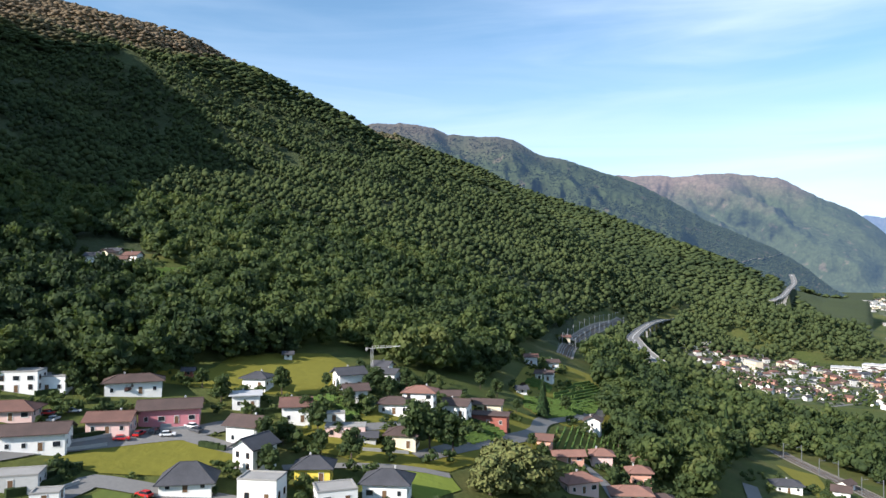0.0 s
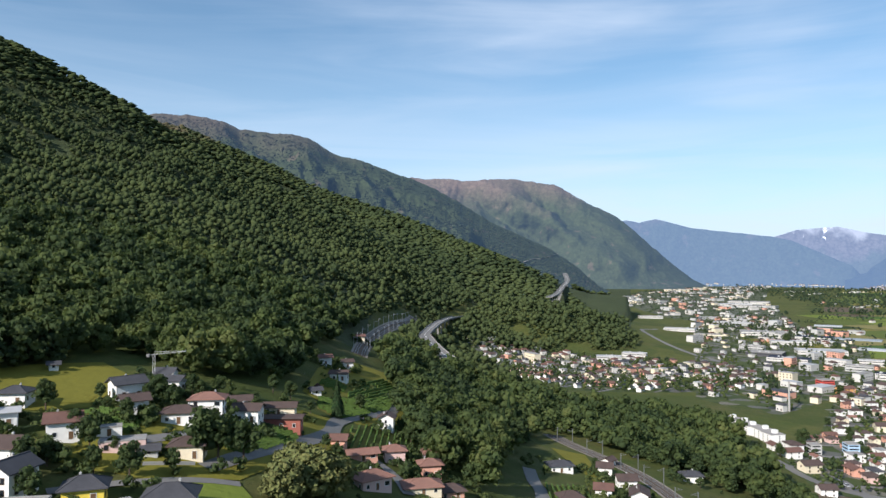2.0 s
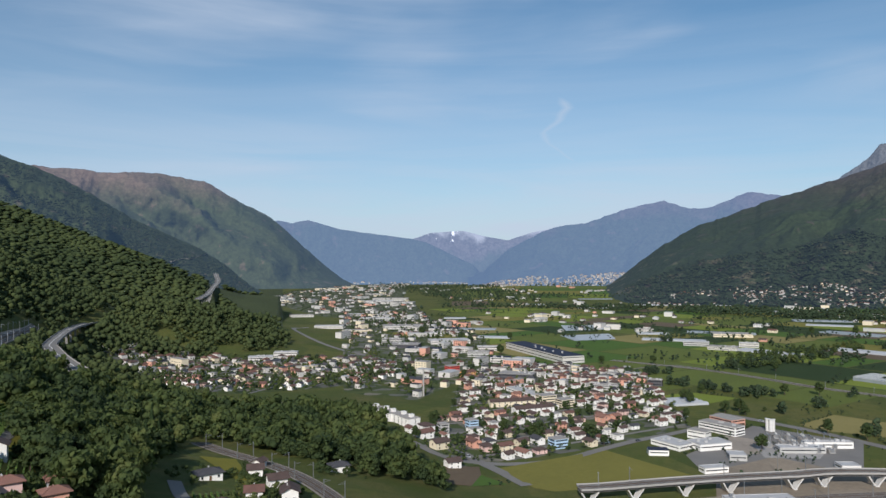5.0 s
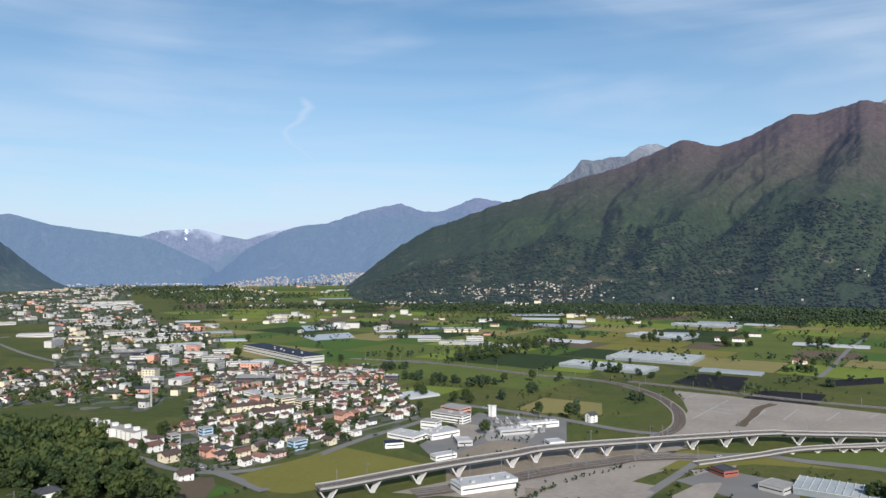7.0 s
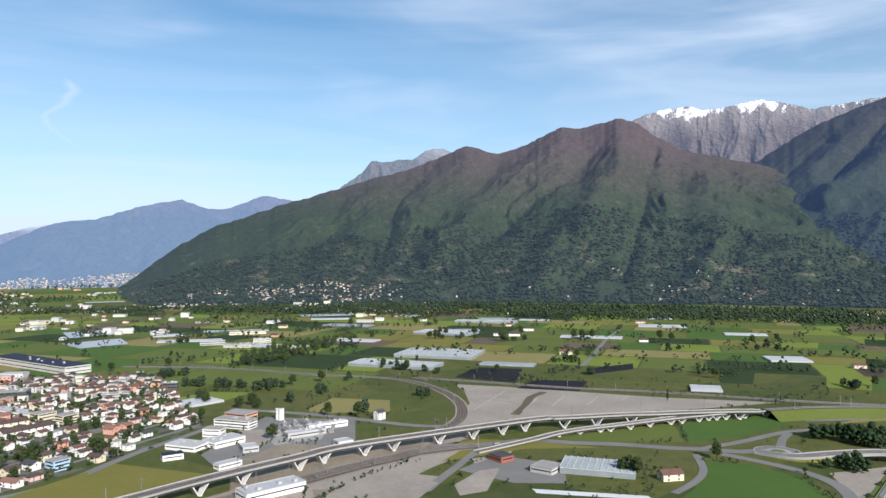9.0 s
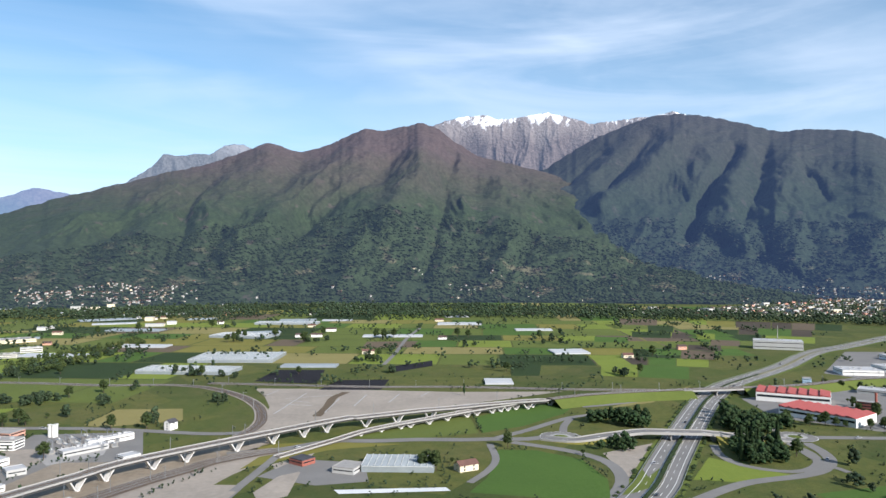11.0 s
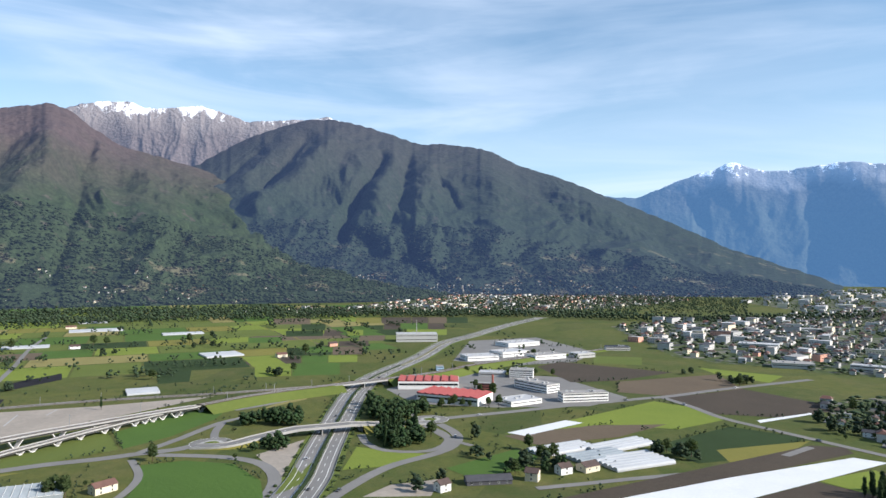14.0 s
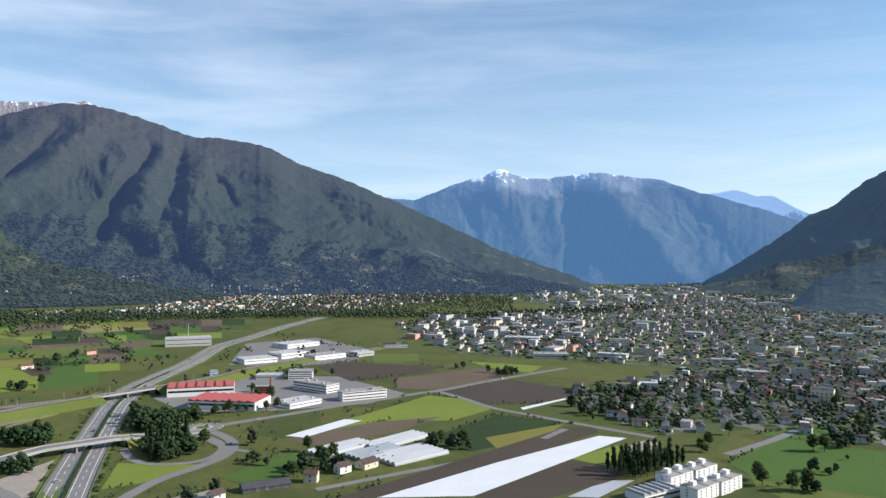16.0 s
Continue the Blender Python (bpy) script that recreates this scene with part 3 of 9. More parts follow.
EAST_FOLDS = [
    (-77, 1.0, [(119.1, 7.9), (117.7, 6.1), (116.4, 4.0), (115.7, 2.5)]), (-42, 1.4, [(115.7, 2.5), (119.3, 0.7), (123.8, -1.2)]), (-35, 0.8, [(121.1, 7.9), (120.9, 5.6), (119.8, 3.4)]),
    (-21, 0.6, [(123.4, 7.0), (125.0, 4.5)]), (-63, 1.1, [(113.0, 9.6), (111.2, 7.4), (109.4, 5.5)]), (63, 1.4, [(115.7, 10.1), (113.9, 7.8), (111.6, 5.6), (109.4, 4.2)]),
    (-63, 1.1, [(109.4, 8.6), (106.8, 6.4)]), (42, 1.4, [(120.2, 9.7), (118.9, 6.1), (118.4, 2.9), (119.8, 1.1)]), (42, 1.7, [(123.0, 9.4), (122.5, 6.1), (122.0, 2.9), (123.4, -0.3)]),
    (35, 2.3, [(127.5, 8.7), (128.3, 5.1), (128.3, 1.5)]), (-28, 1.7, [(131.4, 6.8), (133.1, 3.7), (134.8, 0.6)]), (35, 2.3, [(133.6, 5.9), (137.3, 2.8), (140.2, 0.2)]), (-21, 1.7, [(137.8, 4.1), (141.3, 1.4), (144.4, -1.1)])]
BLUE_FOLDS = [(-31, 2.0, [(151.1, 6.0), (152.9, 2.8), (151.6, -0.3)]), (38, 2.2, [(154.6, 6.8), (155.5, 3.7), (158.0, 1.5), (159.6, -1.1)]), (24, 2.0, [(145.3, 7.4), (147.6, 4.2), (148.0, 1.1)]),
              (-21, 1.6, [(158.9, 5.8), (162.1, 2.7), (163.3, 0.6)]), (-18, 1.2, [(142.1, 5.6), (144.4, 2.9)])]
WEST_FOLDS = [(-60, 1.4, [(17.6, 6.3), (20.8, 3.8), (24.6, 1.7)]), (70, 1.6, [(20.4, 6.6), (22.9, 4.3), (26.8, 1.7), (30.3, -0.5)]), (-50, 1.3, [(22.9, 6.5), (25.5, 3.9), (27.7, 1.3)]), (60, 1.6, [(25.9, 6.1), (29.4, 2.6), (32.1, 0.4)])]
SECOND_FOLDS = [(-60, 1.2, [(0.3, 9.9), (4.4, 7.2), (9.4, 4.5)]), (60, 1.4, [(3.9, 9.9), (8.5, 6.8), (13.0, 4.0), (18.2, 1.8)]), (-50, 1.2, [(7.6, 8.6), (12.1, 5.8), (16.5, 3.5)]), (50, 1.5, [(-1.5, 10.3), (1.2, 7.7), (5.8, 4.5)])]
# Haze colour that the slope materials emit, though the slopes are no lamps.
HAZE_GLOW = (0.23, 0.40, 0.72)
M_SLOPE_L = far_slope("slope_green", (0.060, 0.075, 0.036), (0.17, 0.125, 0.095), (0.22, 0.19, 0.17), 610, 0, HAZE_GLOW, 0.135, soft=0.5)
M_SLOPE_2 = far_slope("slope_second", (0.050, 0.066, 0.030), (0.15, 0.11, 0.085), (0.2, 0.18, 0.17), 860, 0, HAZE_GLOW, 0.085, soft=0.5)
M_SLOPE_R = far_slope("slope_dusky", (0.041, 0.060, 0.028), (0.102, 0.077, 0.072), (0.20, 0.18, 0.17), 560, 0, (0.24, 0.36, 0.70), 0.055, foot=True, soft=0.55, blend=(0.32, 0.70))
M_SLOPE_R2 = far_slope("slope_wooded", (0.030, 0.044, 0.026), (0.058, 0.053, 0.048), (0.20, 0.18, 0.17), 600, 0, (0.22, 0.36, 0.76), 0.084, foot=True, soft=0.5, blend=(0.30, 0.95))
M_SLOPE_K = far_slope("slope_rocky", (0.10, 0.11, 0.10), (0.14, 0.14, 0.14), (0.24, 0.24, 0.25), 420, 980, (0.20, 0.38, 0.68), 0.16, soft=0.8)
M_SLOPE_S = far_slope("slope_snowy", (0.12, 0.10, 0.10), (0.15, 0.125, 0.12), (0.20, 0.175, 0.165), 300, 1082, HAZE_GLOW, 0.12, soft=0.85)
M_SLOPE_F = far_slope("slope_blue_haze", (0.06, 0.075, 0.055), (0.10, 0.09, 0.08), (0.20, 0.20, 0.21), 480, 735, (0.23, 0.40, 0.78), 0.37, soft=0.35)
M_SLOPE_B = far_slope("slope_high_blue_haze", (0.055, 0.068, 0.055), (0.070, 0.072, 0.066), (0.20, 0.20, 0.21), 480, 720, (0.17, 0.40, 0.78), 0.30, soft=0.35)
M_SLOPE_V = far_slope("slope_pale_haze", (0.07, 0.08, 0.07), (0.12, 0.11, 0.11), (0.26, 0.26, 0.28), 200, 395, HAZE_GLOW, 0.40, soft=0.3)
M_SLOPE_E = far_slope("slope_shade", (0.035, 0.052, 0.030), (0.08, 0.075, 0.05), (0.2, 0.2, 0.2), 900, 0, HAZE_GLOW, 0.085, soft=0.45)

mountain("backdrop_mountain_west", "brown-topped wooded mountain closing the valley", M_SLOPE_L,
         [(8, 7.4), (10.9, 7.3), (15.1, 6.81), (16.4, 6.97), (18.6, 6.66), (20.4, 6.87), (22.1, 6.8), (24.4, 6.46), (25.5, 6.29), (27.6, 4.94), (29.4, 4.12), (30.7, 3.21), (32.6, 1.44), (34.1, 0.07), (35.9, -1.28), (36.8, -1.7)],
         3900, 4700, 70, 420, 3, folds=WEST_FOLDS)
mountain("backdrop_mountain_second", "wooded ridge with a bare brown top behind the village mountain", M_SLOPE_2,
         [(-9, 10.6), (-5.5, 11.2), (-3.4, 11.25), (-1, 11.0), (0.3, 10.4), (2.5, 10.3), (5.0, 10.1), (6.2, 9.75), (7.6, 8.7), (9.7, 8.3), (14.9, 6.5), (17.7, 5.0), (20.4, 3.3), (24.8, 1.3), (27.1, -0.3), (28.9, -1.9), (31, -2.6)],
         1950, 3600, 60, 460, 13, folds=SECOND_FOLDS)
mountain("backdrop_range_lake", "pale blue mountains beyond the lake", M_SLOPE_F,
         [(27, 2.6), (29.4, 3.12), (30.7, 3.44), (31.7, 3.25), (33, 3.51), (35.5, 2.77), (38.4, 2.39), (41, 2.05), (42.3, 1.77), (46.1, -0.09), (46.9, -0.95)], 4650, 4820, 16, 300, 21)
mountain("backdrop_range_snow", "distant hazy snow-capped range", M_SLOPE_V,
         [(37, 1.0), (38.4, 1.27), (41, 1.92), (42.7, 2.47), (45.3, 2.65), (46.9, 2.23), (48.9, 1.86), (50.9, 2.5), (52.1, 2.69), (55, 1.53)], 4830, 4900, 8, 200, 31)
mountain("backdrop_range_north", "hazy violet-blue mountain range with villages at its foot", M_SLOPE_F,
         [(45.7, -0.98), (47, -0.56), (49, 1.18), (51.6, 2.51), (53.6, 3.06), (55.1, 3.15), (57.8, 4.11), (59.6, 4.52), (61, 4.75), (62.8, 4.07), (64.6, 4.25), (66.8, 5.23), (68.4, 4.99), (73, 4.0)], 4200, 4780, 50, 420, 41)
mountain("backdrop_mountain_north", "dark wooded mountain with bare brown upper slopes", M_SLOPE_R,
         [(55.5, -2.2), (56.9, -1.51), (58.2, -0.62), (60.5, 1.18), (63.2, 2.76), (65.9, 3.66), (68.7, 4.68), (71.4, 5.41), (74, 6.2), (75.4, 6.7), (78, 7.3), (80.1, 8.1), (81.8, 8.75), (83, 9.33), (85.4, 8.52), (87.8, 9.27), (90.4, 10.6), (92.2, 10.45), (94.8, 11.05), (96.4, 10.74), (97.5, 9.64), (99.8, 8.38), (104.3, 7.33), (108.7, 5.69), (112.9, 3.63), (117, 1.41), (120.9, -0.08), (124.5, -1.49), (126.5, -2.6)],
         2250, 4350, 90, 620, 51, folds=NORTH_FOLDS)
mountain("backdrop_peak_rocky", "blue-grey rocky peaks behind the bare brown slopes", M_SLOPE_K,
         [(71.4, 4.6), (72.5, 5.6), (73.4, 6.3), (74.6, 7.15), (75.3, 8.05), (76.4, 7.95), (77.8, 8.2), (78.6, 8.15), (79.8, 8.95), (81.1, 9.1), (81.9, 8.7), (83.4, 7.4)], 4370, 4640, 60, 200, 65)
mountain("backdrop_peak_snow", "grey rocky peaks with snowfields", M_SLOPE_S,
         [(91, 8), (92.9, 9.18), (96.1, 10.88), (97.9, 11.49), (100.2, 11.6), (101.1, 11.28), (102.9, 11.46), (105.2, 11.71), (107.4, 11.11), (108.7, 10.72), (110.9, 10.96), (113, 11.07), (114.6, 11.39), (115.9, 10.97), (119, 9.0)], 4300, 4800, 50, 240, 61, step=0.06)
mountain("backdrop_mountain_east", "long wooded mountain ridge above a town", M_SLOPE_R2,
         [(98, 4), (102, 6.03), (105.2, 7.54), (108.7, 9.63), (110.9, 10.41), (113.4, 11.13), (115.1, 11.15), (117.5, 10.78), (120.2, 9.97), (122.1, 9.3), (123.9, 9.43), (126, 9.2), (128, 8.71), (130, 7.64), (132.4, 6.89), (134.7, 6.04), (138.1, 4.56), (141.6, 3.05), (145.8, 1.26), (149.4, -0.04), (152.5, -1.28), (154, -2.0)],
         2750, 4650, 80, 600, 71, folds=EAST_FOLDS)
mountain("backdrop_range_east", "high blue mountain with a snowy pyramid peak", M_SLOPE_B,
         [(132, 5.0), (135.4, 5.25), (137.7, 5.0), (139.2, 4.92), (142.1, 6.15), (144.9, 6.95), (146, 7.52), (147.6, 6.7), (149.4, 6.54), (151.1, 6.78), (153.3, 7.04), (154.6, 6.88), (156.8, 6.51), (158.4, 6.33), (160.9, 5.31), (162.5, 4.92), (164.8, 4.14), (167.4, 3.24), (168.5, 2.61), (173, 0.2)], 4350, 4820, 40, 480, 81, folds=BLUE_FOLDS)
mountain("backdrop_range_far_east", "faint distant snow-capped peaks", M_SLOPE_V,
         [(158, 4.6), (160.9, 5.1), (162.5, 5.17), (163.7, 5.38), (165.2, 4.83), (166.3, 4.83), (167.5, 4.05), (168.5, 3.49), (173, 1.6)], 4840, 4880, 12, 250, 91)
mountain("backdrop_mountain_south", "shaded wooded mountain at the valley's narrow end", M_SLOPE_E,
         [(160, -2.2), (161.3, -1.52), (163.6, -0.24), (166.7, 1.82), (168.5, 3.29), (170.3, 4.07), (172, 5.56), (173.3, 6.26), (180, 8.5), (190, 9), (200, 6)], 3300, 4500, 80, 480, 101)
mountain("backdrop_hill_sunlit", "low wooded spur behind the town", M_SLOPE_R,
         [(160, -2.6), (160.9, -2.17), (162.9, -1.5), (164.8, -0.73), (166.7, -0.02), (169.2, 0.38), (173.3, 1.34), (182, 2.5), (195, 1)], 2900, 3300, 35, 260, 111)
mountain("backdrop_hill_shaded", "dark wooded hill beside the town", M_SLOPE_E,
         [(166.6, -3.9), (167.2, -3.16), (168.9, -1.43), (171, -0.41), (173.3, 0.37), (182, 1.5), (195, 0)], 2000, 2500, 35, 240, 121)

# ---- building kit ----
class Geo:
    """Gathers boxes, prisms and strips into one mesh."""

    def __init__(self):
        self.v, self.f, self.m = [], [], []

    def add(self, verts, faces, mat=0):
        n = len(self.v)
        self.v += [tuple(p) for p in verts]
        self.f += [tuple(n + i for i in f) for f in faces]
        self.m += [mat] * len(faces)
        return self

    def box(self, x0, y0, z0, x1, y1, z1, mat=0, turn=0.0, at=(0, 0)):
        c, s = math.cos(turn), math.sin(turn)
        pts = [(x, y, z) for z in (z0, z1) for x, y in ((x0, y0), (x1, y0), (x1, y1), (x0, y1))]
        pts = [(at[0] + c * x - s * y, at[1] + s * x + c * y, z) for x, y, z in pts]
        return self.add(pts, [(3, 2, 1, 0), (4, 5, 6, 7), (0, 1, 5, 4), (1, 2, 6, 5), (2, 3, 7, 6), (3, 0, 4, 7)], mat)

    def prism(self, section, x0, x1, mat=0):
        """A section in y and z drawn out along x."""
        n = len(section)
        pts = [(x0, y, z) for y, z in section] + [(x1, y, z) for y, z in section]
        faces = [tuple(range(n))[::-1], tuple(range(n, 2 * n))] + [(i, (i + 1) % n, n + (i + 1) % n, n + i) for i in range(n)]
        return self.add(pts, [f[::-1] for f in faces], mat)

    def beam(self, a, b, w, h=None, mat=0):
        """A bar from a to b."""
        a, b = Vector(a), Vector(b)
        d = (b - a).normalized()
        side = d.cross(Vector((0, 0, 1)))
        side = Vector((1, 0, 0)) if side.length < 1e-4 else side.normalized()
        up = side.cross(d)
        h = h or w
        ring = [side * (w / 2 * i) + up * (h / 2 * j) for i, j in ((-1, -1), (1, -1), (1, 1), (-1, 1))]
        return self.add([a + r for r in ring] + [b + r for r in ring], [(0, 1, 2, 3), (7, 6, 5, 4), (1, 0, 4, 5), (2, 1, 5, 6), (3, 2, 6, 7), (0, 3, 7, 4)], mat)

    def cone(self, x, y, z0, z1, r0, r1, n=8, mat=0):
        pts = [(x + r * math.cos(2 * math.pi * i / n), y + r * math.sin(2 * math.pi * i / n), z) for z, r in ((z0, r0), (z1, r1)) for i in range(n)]
        faces = [(i, (i + 1) % n, n + (i + 1) % n, n + i) for i in range(n)] + [tuple(range(n))[::-1], tuple(range(n, 2 * n))]
        return self.add(pts, faces, mat)

    def mesh(self, name, mats):
        me = bpy.data.meshes.new(name)
        me.from_pydata(self.v, [], self.f)
        for m in mats if isinstance(mats, (list, tuple)) else [mats]:
            me.materials.append(m)
        me.polygons.foreach_set("material_index", self.m)
        me.update()
        return me


def part(name, data, parent, label="", m=None):
    ob = new(name, data)
    ob.parent = parent
    if m is not None:
        ob.matrix_basis = m
    return tagged(ob, label)


def thing(name, label, category, group="", m=None):
    ob = new(name)
    ob.empty_display_size = 0.5
    if m is not None:
        ob.matrix_basis = m
    return tagged(ob, label, category, group)


def spline(pts, step=8.0):
    """A smooth line through the points, in steps of about that many metres."""
    p = np.array(pts, float)
    p = np.vstack([2 * p[0] - p[1], p, 2 * p[-1] - p[-2]])
    out = []
    for i in range(1, len(p) - 2):
        n = max(2, int(np.hypot(*(p[i + 1] - p[i])[:2]) / step))
        t = np.linspace(0, 1, n, endpoint=False)[:, None]
        a, b, c, d = p[i - 1], p[i], p[i + 1], p[i + 2]
        out.append(0.5 * (2 * b + (c - a) * t + (2 * a - 5 * b + 4 * c - d) * t ** 2 + (3 * b - a - 3 * c + d) * t ** 3))
    return np.vstack(out + [p[-2:-1]])


def sides(line):
    """Unit vectors to the right of a line."""
    d = np.gradient(line[:, :2], axis=0)
    d /= np.maximum(np.hypot(d[:, 0], d[:, 1]), 1e-6)[:, None]
    return np.stack([d[:, 1], -d[:, 0]], 1)


def ribbon(name, line, left, right, mat, lift=0.12, z=None, thick=0.0, skip=None):
    """A strip along a line between two offsets, lying lift metres over the ground or at heights z; with thick it is a slab."""
    s = sides(line)
    a, b = line[:, :2] + s * left, line[:, :2] + s * right
    za = height(a[:, 0], a[:, 1]) + lift if z is None else np.broadcast_to(np.asarray(z, float), (len(line),)) + lift
    zb = height(b[:, 0], b[:, 1]) + lift if z is None else za
    rows = [np.c_[a, za], np.c_[b, zb]]
    if thick:
        rows = [np.c_[a, za], np.c_[b, zb], np.c_[b, zb - thick], np.c_[a, za - thick]]
    k, n = len(rows), len(line)
    verts = np.stack(rows, 1).reshape(-1, 3)
    faces = []
    for i in range(n - 1):
        if skip is not None and skip(i):
            continue
        for j in range(k if thick else 1):
            faces.append((i * k + j, i * k + (j + 1) % k, (i + 1) * k + (j + 1) % k, (i + 1) * k + j))
    if thick:
        faces += [(0, 1, 2, 3), tuple((n - 1) * k + j for j in (3, 2, 1, 0))]
    return fast_mesh(name, verts, np.array(faces), [mat])


def patch(name, pts, mat, lift=0.06):
    """A flat piece of ground with that outline."""
    me = bpy.data.meshes.new(name)
    z = [ground_z(x, y) + lift for x, y in pts]
    me.from_pydata([(x, y, h) for (x, y), h in zip(pts, z)], [], [tuple(range(len(pts)))])
    me.materials.append(mat)
    me.update()
    if me.polygons[0].normal.z < 0:
        me.flip_normals()
    return me


def inside(x, y, poly):
    """Which of the places lie within the outline."""
    x, y = np.asarray(x, float), np.asarray(y, float)
    hit = np.zeros(x.shape, bool)
    for (x0, y0), (x1, y1) in zip(poly, poly[1:] + poly[:1]):
        cross = (y0 > y) != (y1 > y)
        with np.errstate(divide="ignore", invalid="ignore"):
            hit ^= cross & (x < (x1 - x0) * (y - y0) / (y1 - y0 + 1e-12) + x0)
    return hit


def near_line(x, y, line, width):
    x, y = np.asarray(x, float), np.asarray(y, float)
    hit = np.zeros(x.shape, bool)
    for p in line[:, :2]:
        hit |= (x - p[0]) ** 2 + (y - p[1]) ** 2 < width ** 2
    return hit


def draped(name, pts, mat, lift=0.12, step=7.0):
    """A piece of ground with that outline that follows the slope."""
    bm = bmesh.new()
    bm.faces.new([bm.verts.new((x, y, 0)) for x, y in pts])
    xs, ys = [p[0] for p in pts], [p[1] for p in pts]
    for lo, hi, n in ((min(xs), max(xs), (1, 0, 0)), (min(ys), max(ys), (0, 1, 0))):
        for k in np.arange(lo + step, hi, step):
            bmesh.ops.bisect_plane(bm, geom=bm.verts[:] + bm.edges[:] + bm.faces[:], plane_co=(k, k, 0), plane_no=n)
    for p in bm.verts:
        p.co.z = ground_z(p.co.x, p.co.y) + lift
    bm.normal_update()
    if bm.faces and sum(f.normal.z for f in bm.faces) < 0:
        bmesh.ops.reverse_faces(bm, faces=bm.faces[:])
    me = bpy.data.meshes.new(name)
    bm.to_mesh(me)
    bm.free()
    me.materials.append(mat)
    return me

# ---- roads ----
ROAD_LINES = {}


def add_road(key, width, pts, lift=0.14, mat=None):
    line = spline(pts)
    ROAD_LINES[key] = (line, width)
    me = ribbon("road", line, -width / 2, width / 2, mat or M_ASPHALT, lift)
    return tagged(new("road_" + key, me), "grey asphalt road on the valley floor", "road", kind="structure")


add_road("ramp_a", 8, [(371, -132), (397, -149), (418, -158), (442, -161), (460, -157), (478, -145), (495, -126), (507, -110)], 0.146)
add_road("main_w", 10, [(501, 89), (508, 52), (526, 20), (523, -11), (523, -44), (518, -79), (518, -97), (515, -124), (520, -139)], 0.152)
add_road("main_e", 9, [(492, -333), (492, -341), (483, -394), (475, -451), (466, -497), (460, -535), (452, -572), (448, -636), (438, -714), (429, -778)], 0.164)
add_road("ramp_b", 8, [(479, -318), (458, -315), (435, -306), (416, -288), (406, -266), (399, -232), (389, -210), (374, -187), (362, -171), (350, -155)], 0.170)
add_road("ramp_c", 6, [(479, -305), (452, -304), (429, -293), (416, -275), (417, -259), (432, -243), (455, -241), (482, -250)], 0.176)
add_road("ramp_d", 7, [(521, -102), (542, -130), (568, -159), (583, -179), (591, -202)], 0.182)
add_road("ramp_d2", 6, [(529, -154), (553, -162), (578, -175)], 0.188)
add_road("ramp_e", 6, [(622, -199), (627, -222), (639, -254), (665, -295), (688, -335)], 0.194)
add_road("farm_a", 5, [(504, -93), (465, -90), (440, -80), (417, -65)], 0.200)
add_road("farm_b", 6, [(501, 52), (468, 59), (423, 69), (399, 73)], 0.206)
add_road("farm_c", 5, [(559, -330), (447, -299), (409, -300)], 0.212)
add_road("lane_s", 7, [(456, -559), (409, -544), (364, -526), (314, -521), (270, -517), (226, -514), (208, -513)], 0.218)
add_road("lane_t", 6, [(311, -274), (296, -325), (271, -412), (273, -495)], 0.224)
add_road("lane_u", 7, [(152, -498), (146, -522), (136, -571), (130, -615)], 0.230)
add_road("far_road", 6, [(1406, -121), (1215, -82), (1038, -55), (908, -32)], 0.236)
add_road("village_ring", 7, [(331, 379), (325, 340), (344, 311), (382, 290), (426, 286), (464, 282), (517, 272), (565, 269)], 0.242)
add_road("village_main", 8, [(354, 374), (339, 324), (333, 296), (324, 269)], 0.248)
add_road("depot_road", 9, [(598, 285), (594, 244), (583, 187), (560, 115), (560, 88)], 0.254)
add_road("shop_road", 8, [(772, 1190), (667, 1064), (617, 756), (645, 680), (733, 641)], 0.260)
add_road("field_track", 4, [(831, 396), (837, 457), (750, 479)], 0.266)
MOTORWAY = spline([(300, -105), (369, -150), (396, -170), (450, -203), (526, -251), (620, -312), (660, -342), (712, -385), (824, -516), (948, -642), (1014, -744), (1142, -930), (1265, -1137)])
CROSS = spline([(515, -135), (502, -155), (504, -179), (504, -205), (497, -239), (492, -276), (489, -301), (487, -310)], 4.0)
VIADUCT_A = spline([(322, 231), (333, 223), (367, 203), (398, 183), (430, 160), (466, 133), (558, 21), (567, 2), (576, -22), (587, -49), (596, -78), (607, -105), (619, -139), (626, -165)])
VIADUCT_B = spline([(486, 54), (502, 37), (524, 14), (540, -1), (556, -25), (567, -48), (583, -72), (599, -99), (615, -129), (629, -161), (637, -183)])
RAIL_MAIN_E = spline([(630, -172), (645, -210), (654, -254), (660, -318), (664, -397), (672, -450), (697, -520), (727, -640), (740, -779)])
RAIL_GROUND = spline([(355, 190), (374, 173), (406, 151), (442, 126), (469, 103), (481, 95), (499, 68), (504, 56)])
RAIL_CURVE = spline([(825, 537), (829, 413), (812, 330), (793, 267), (786, 198), (763, 154), (715, 115), (661, 90), (612, 80), (579, 80), (548, 88)])
RAIL_NORTH = spline([(793, 160), (766, 56), (747, -21), (737, -102), (709, -213), (694, -302)])
RAIL_HILL = spline([(192, 414), (192, 384), (194, 352), (195, 318), (191, 286), (184, 256)])


def lane_marks(line, offset, parent, dash=0, width=0.22, lift=0.35, z=None, name="lane_marking"):
    skip = (lambda i: i % dash) if dash else None
    me = ribbon(name, line, offset - width / 2, offset + width / 2, M_LINE, lift, z, skip=skip)
    return part(name, me, parent)


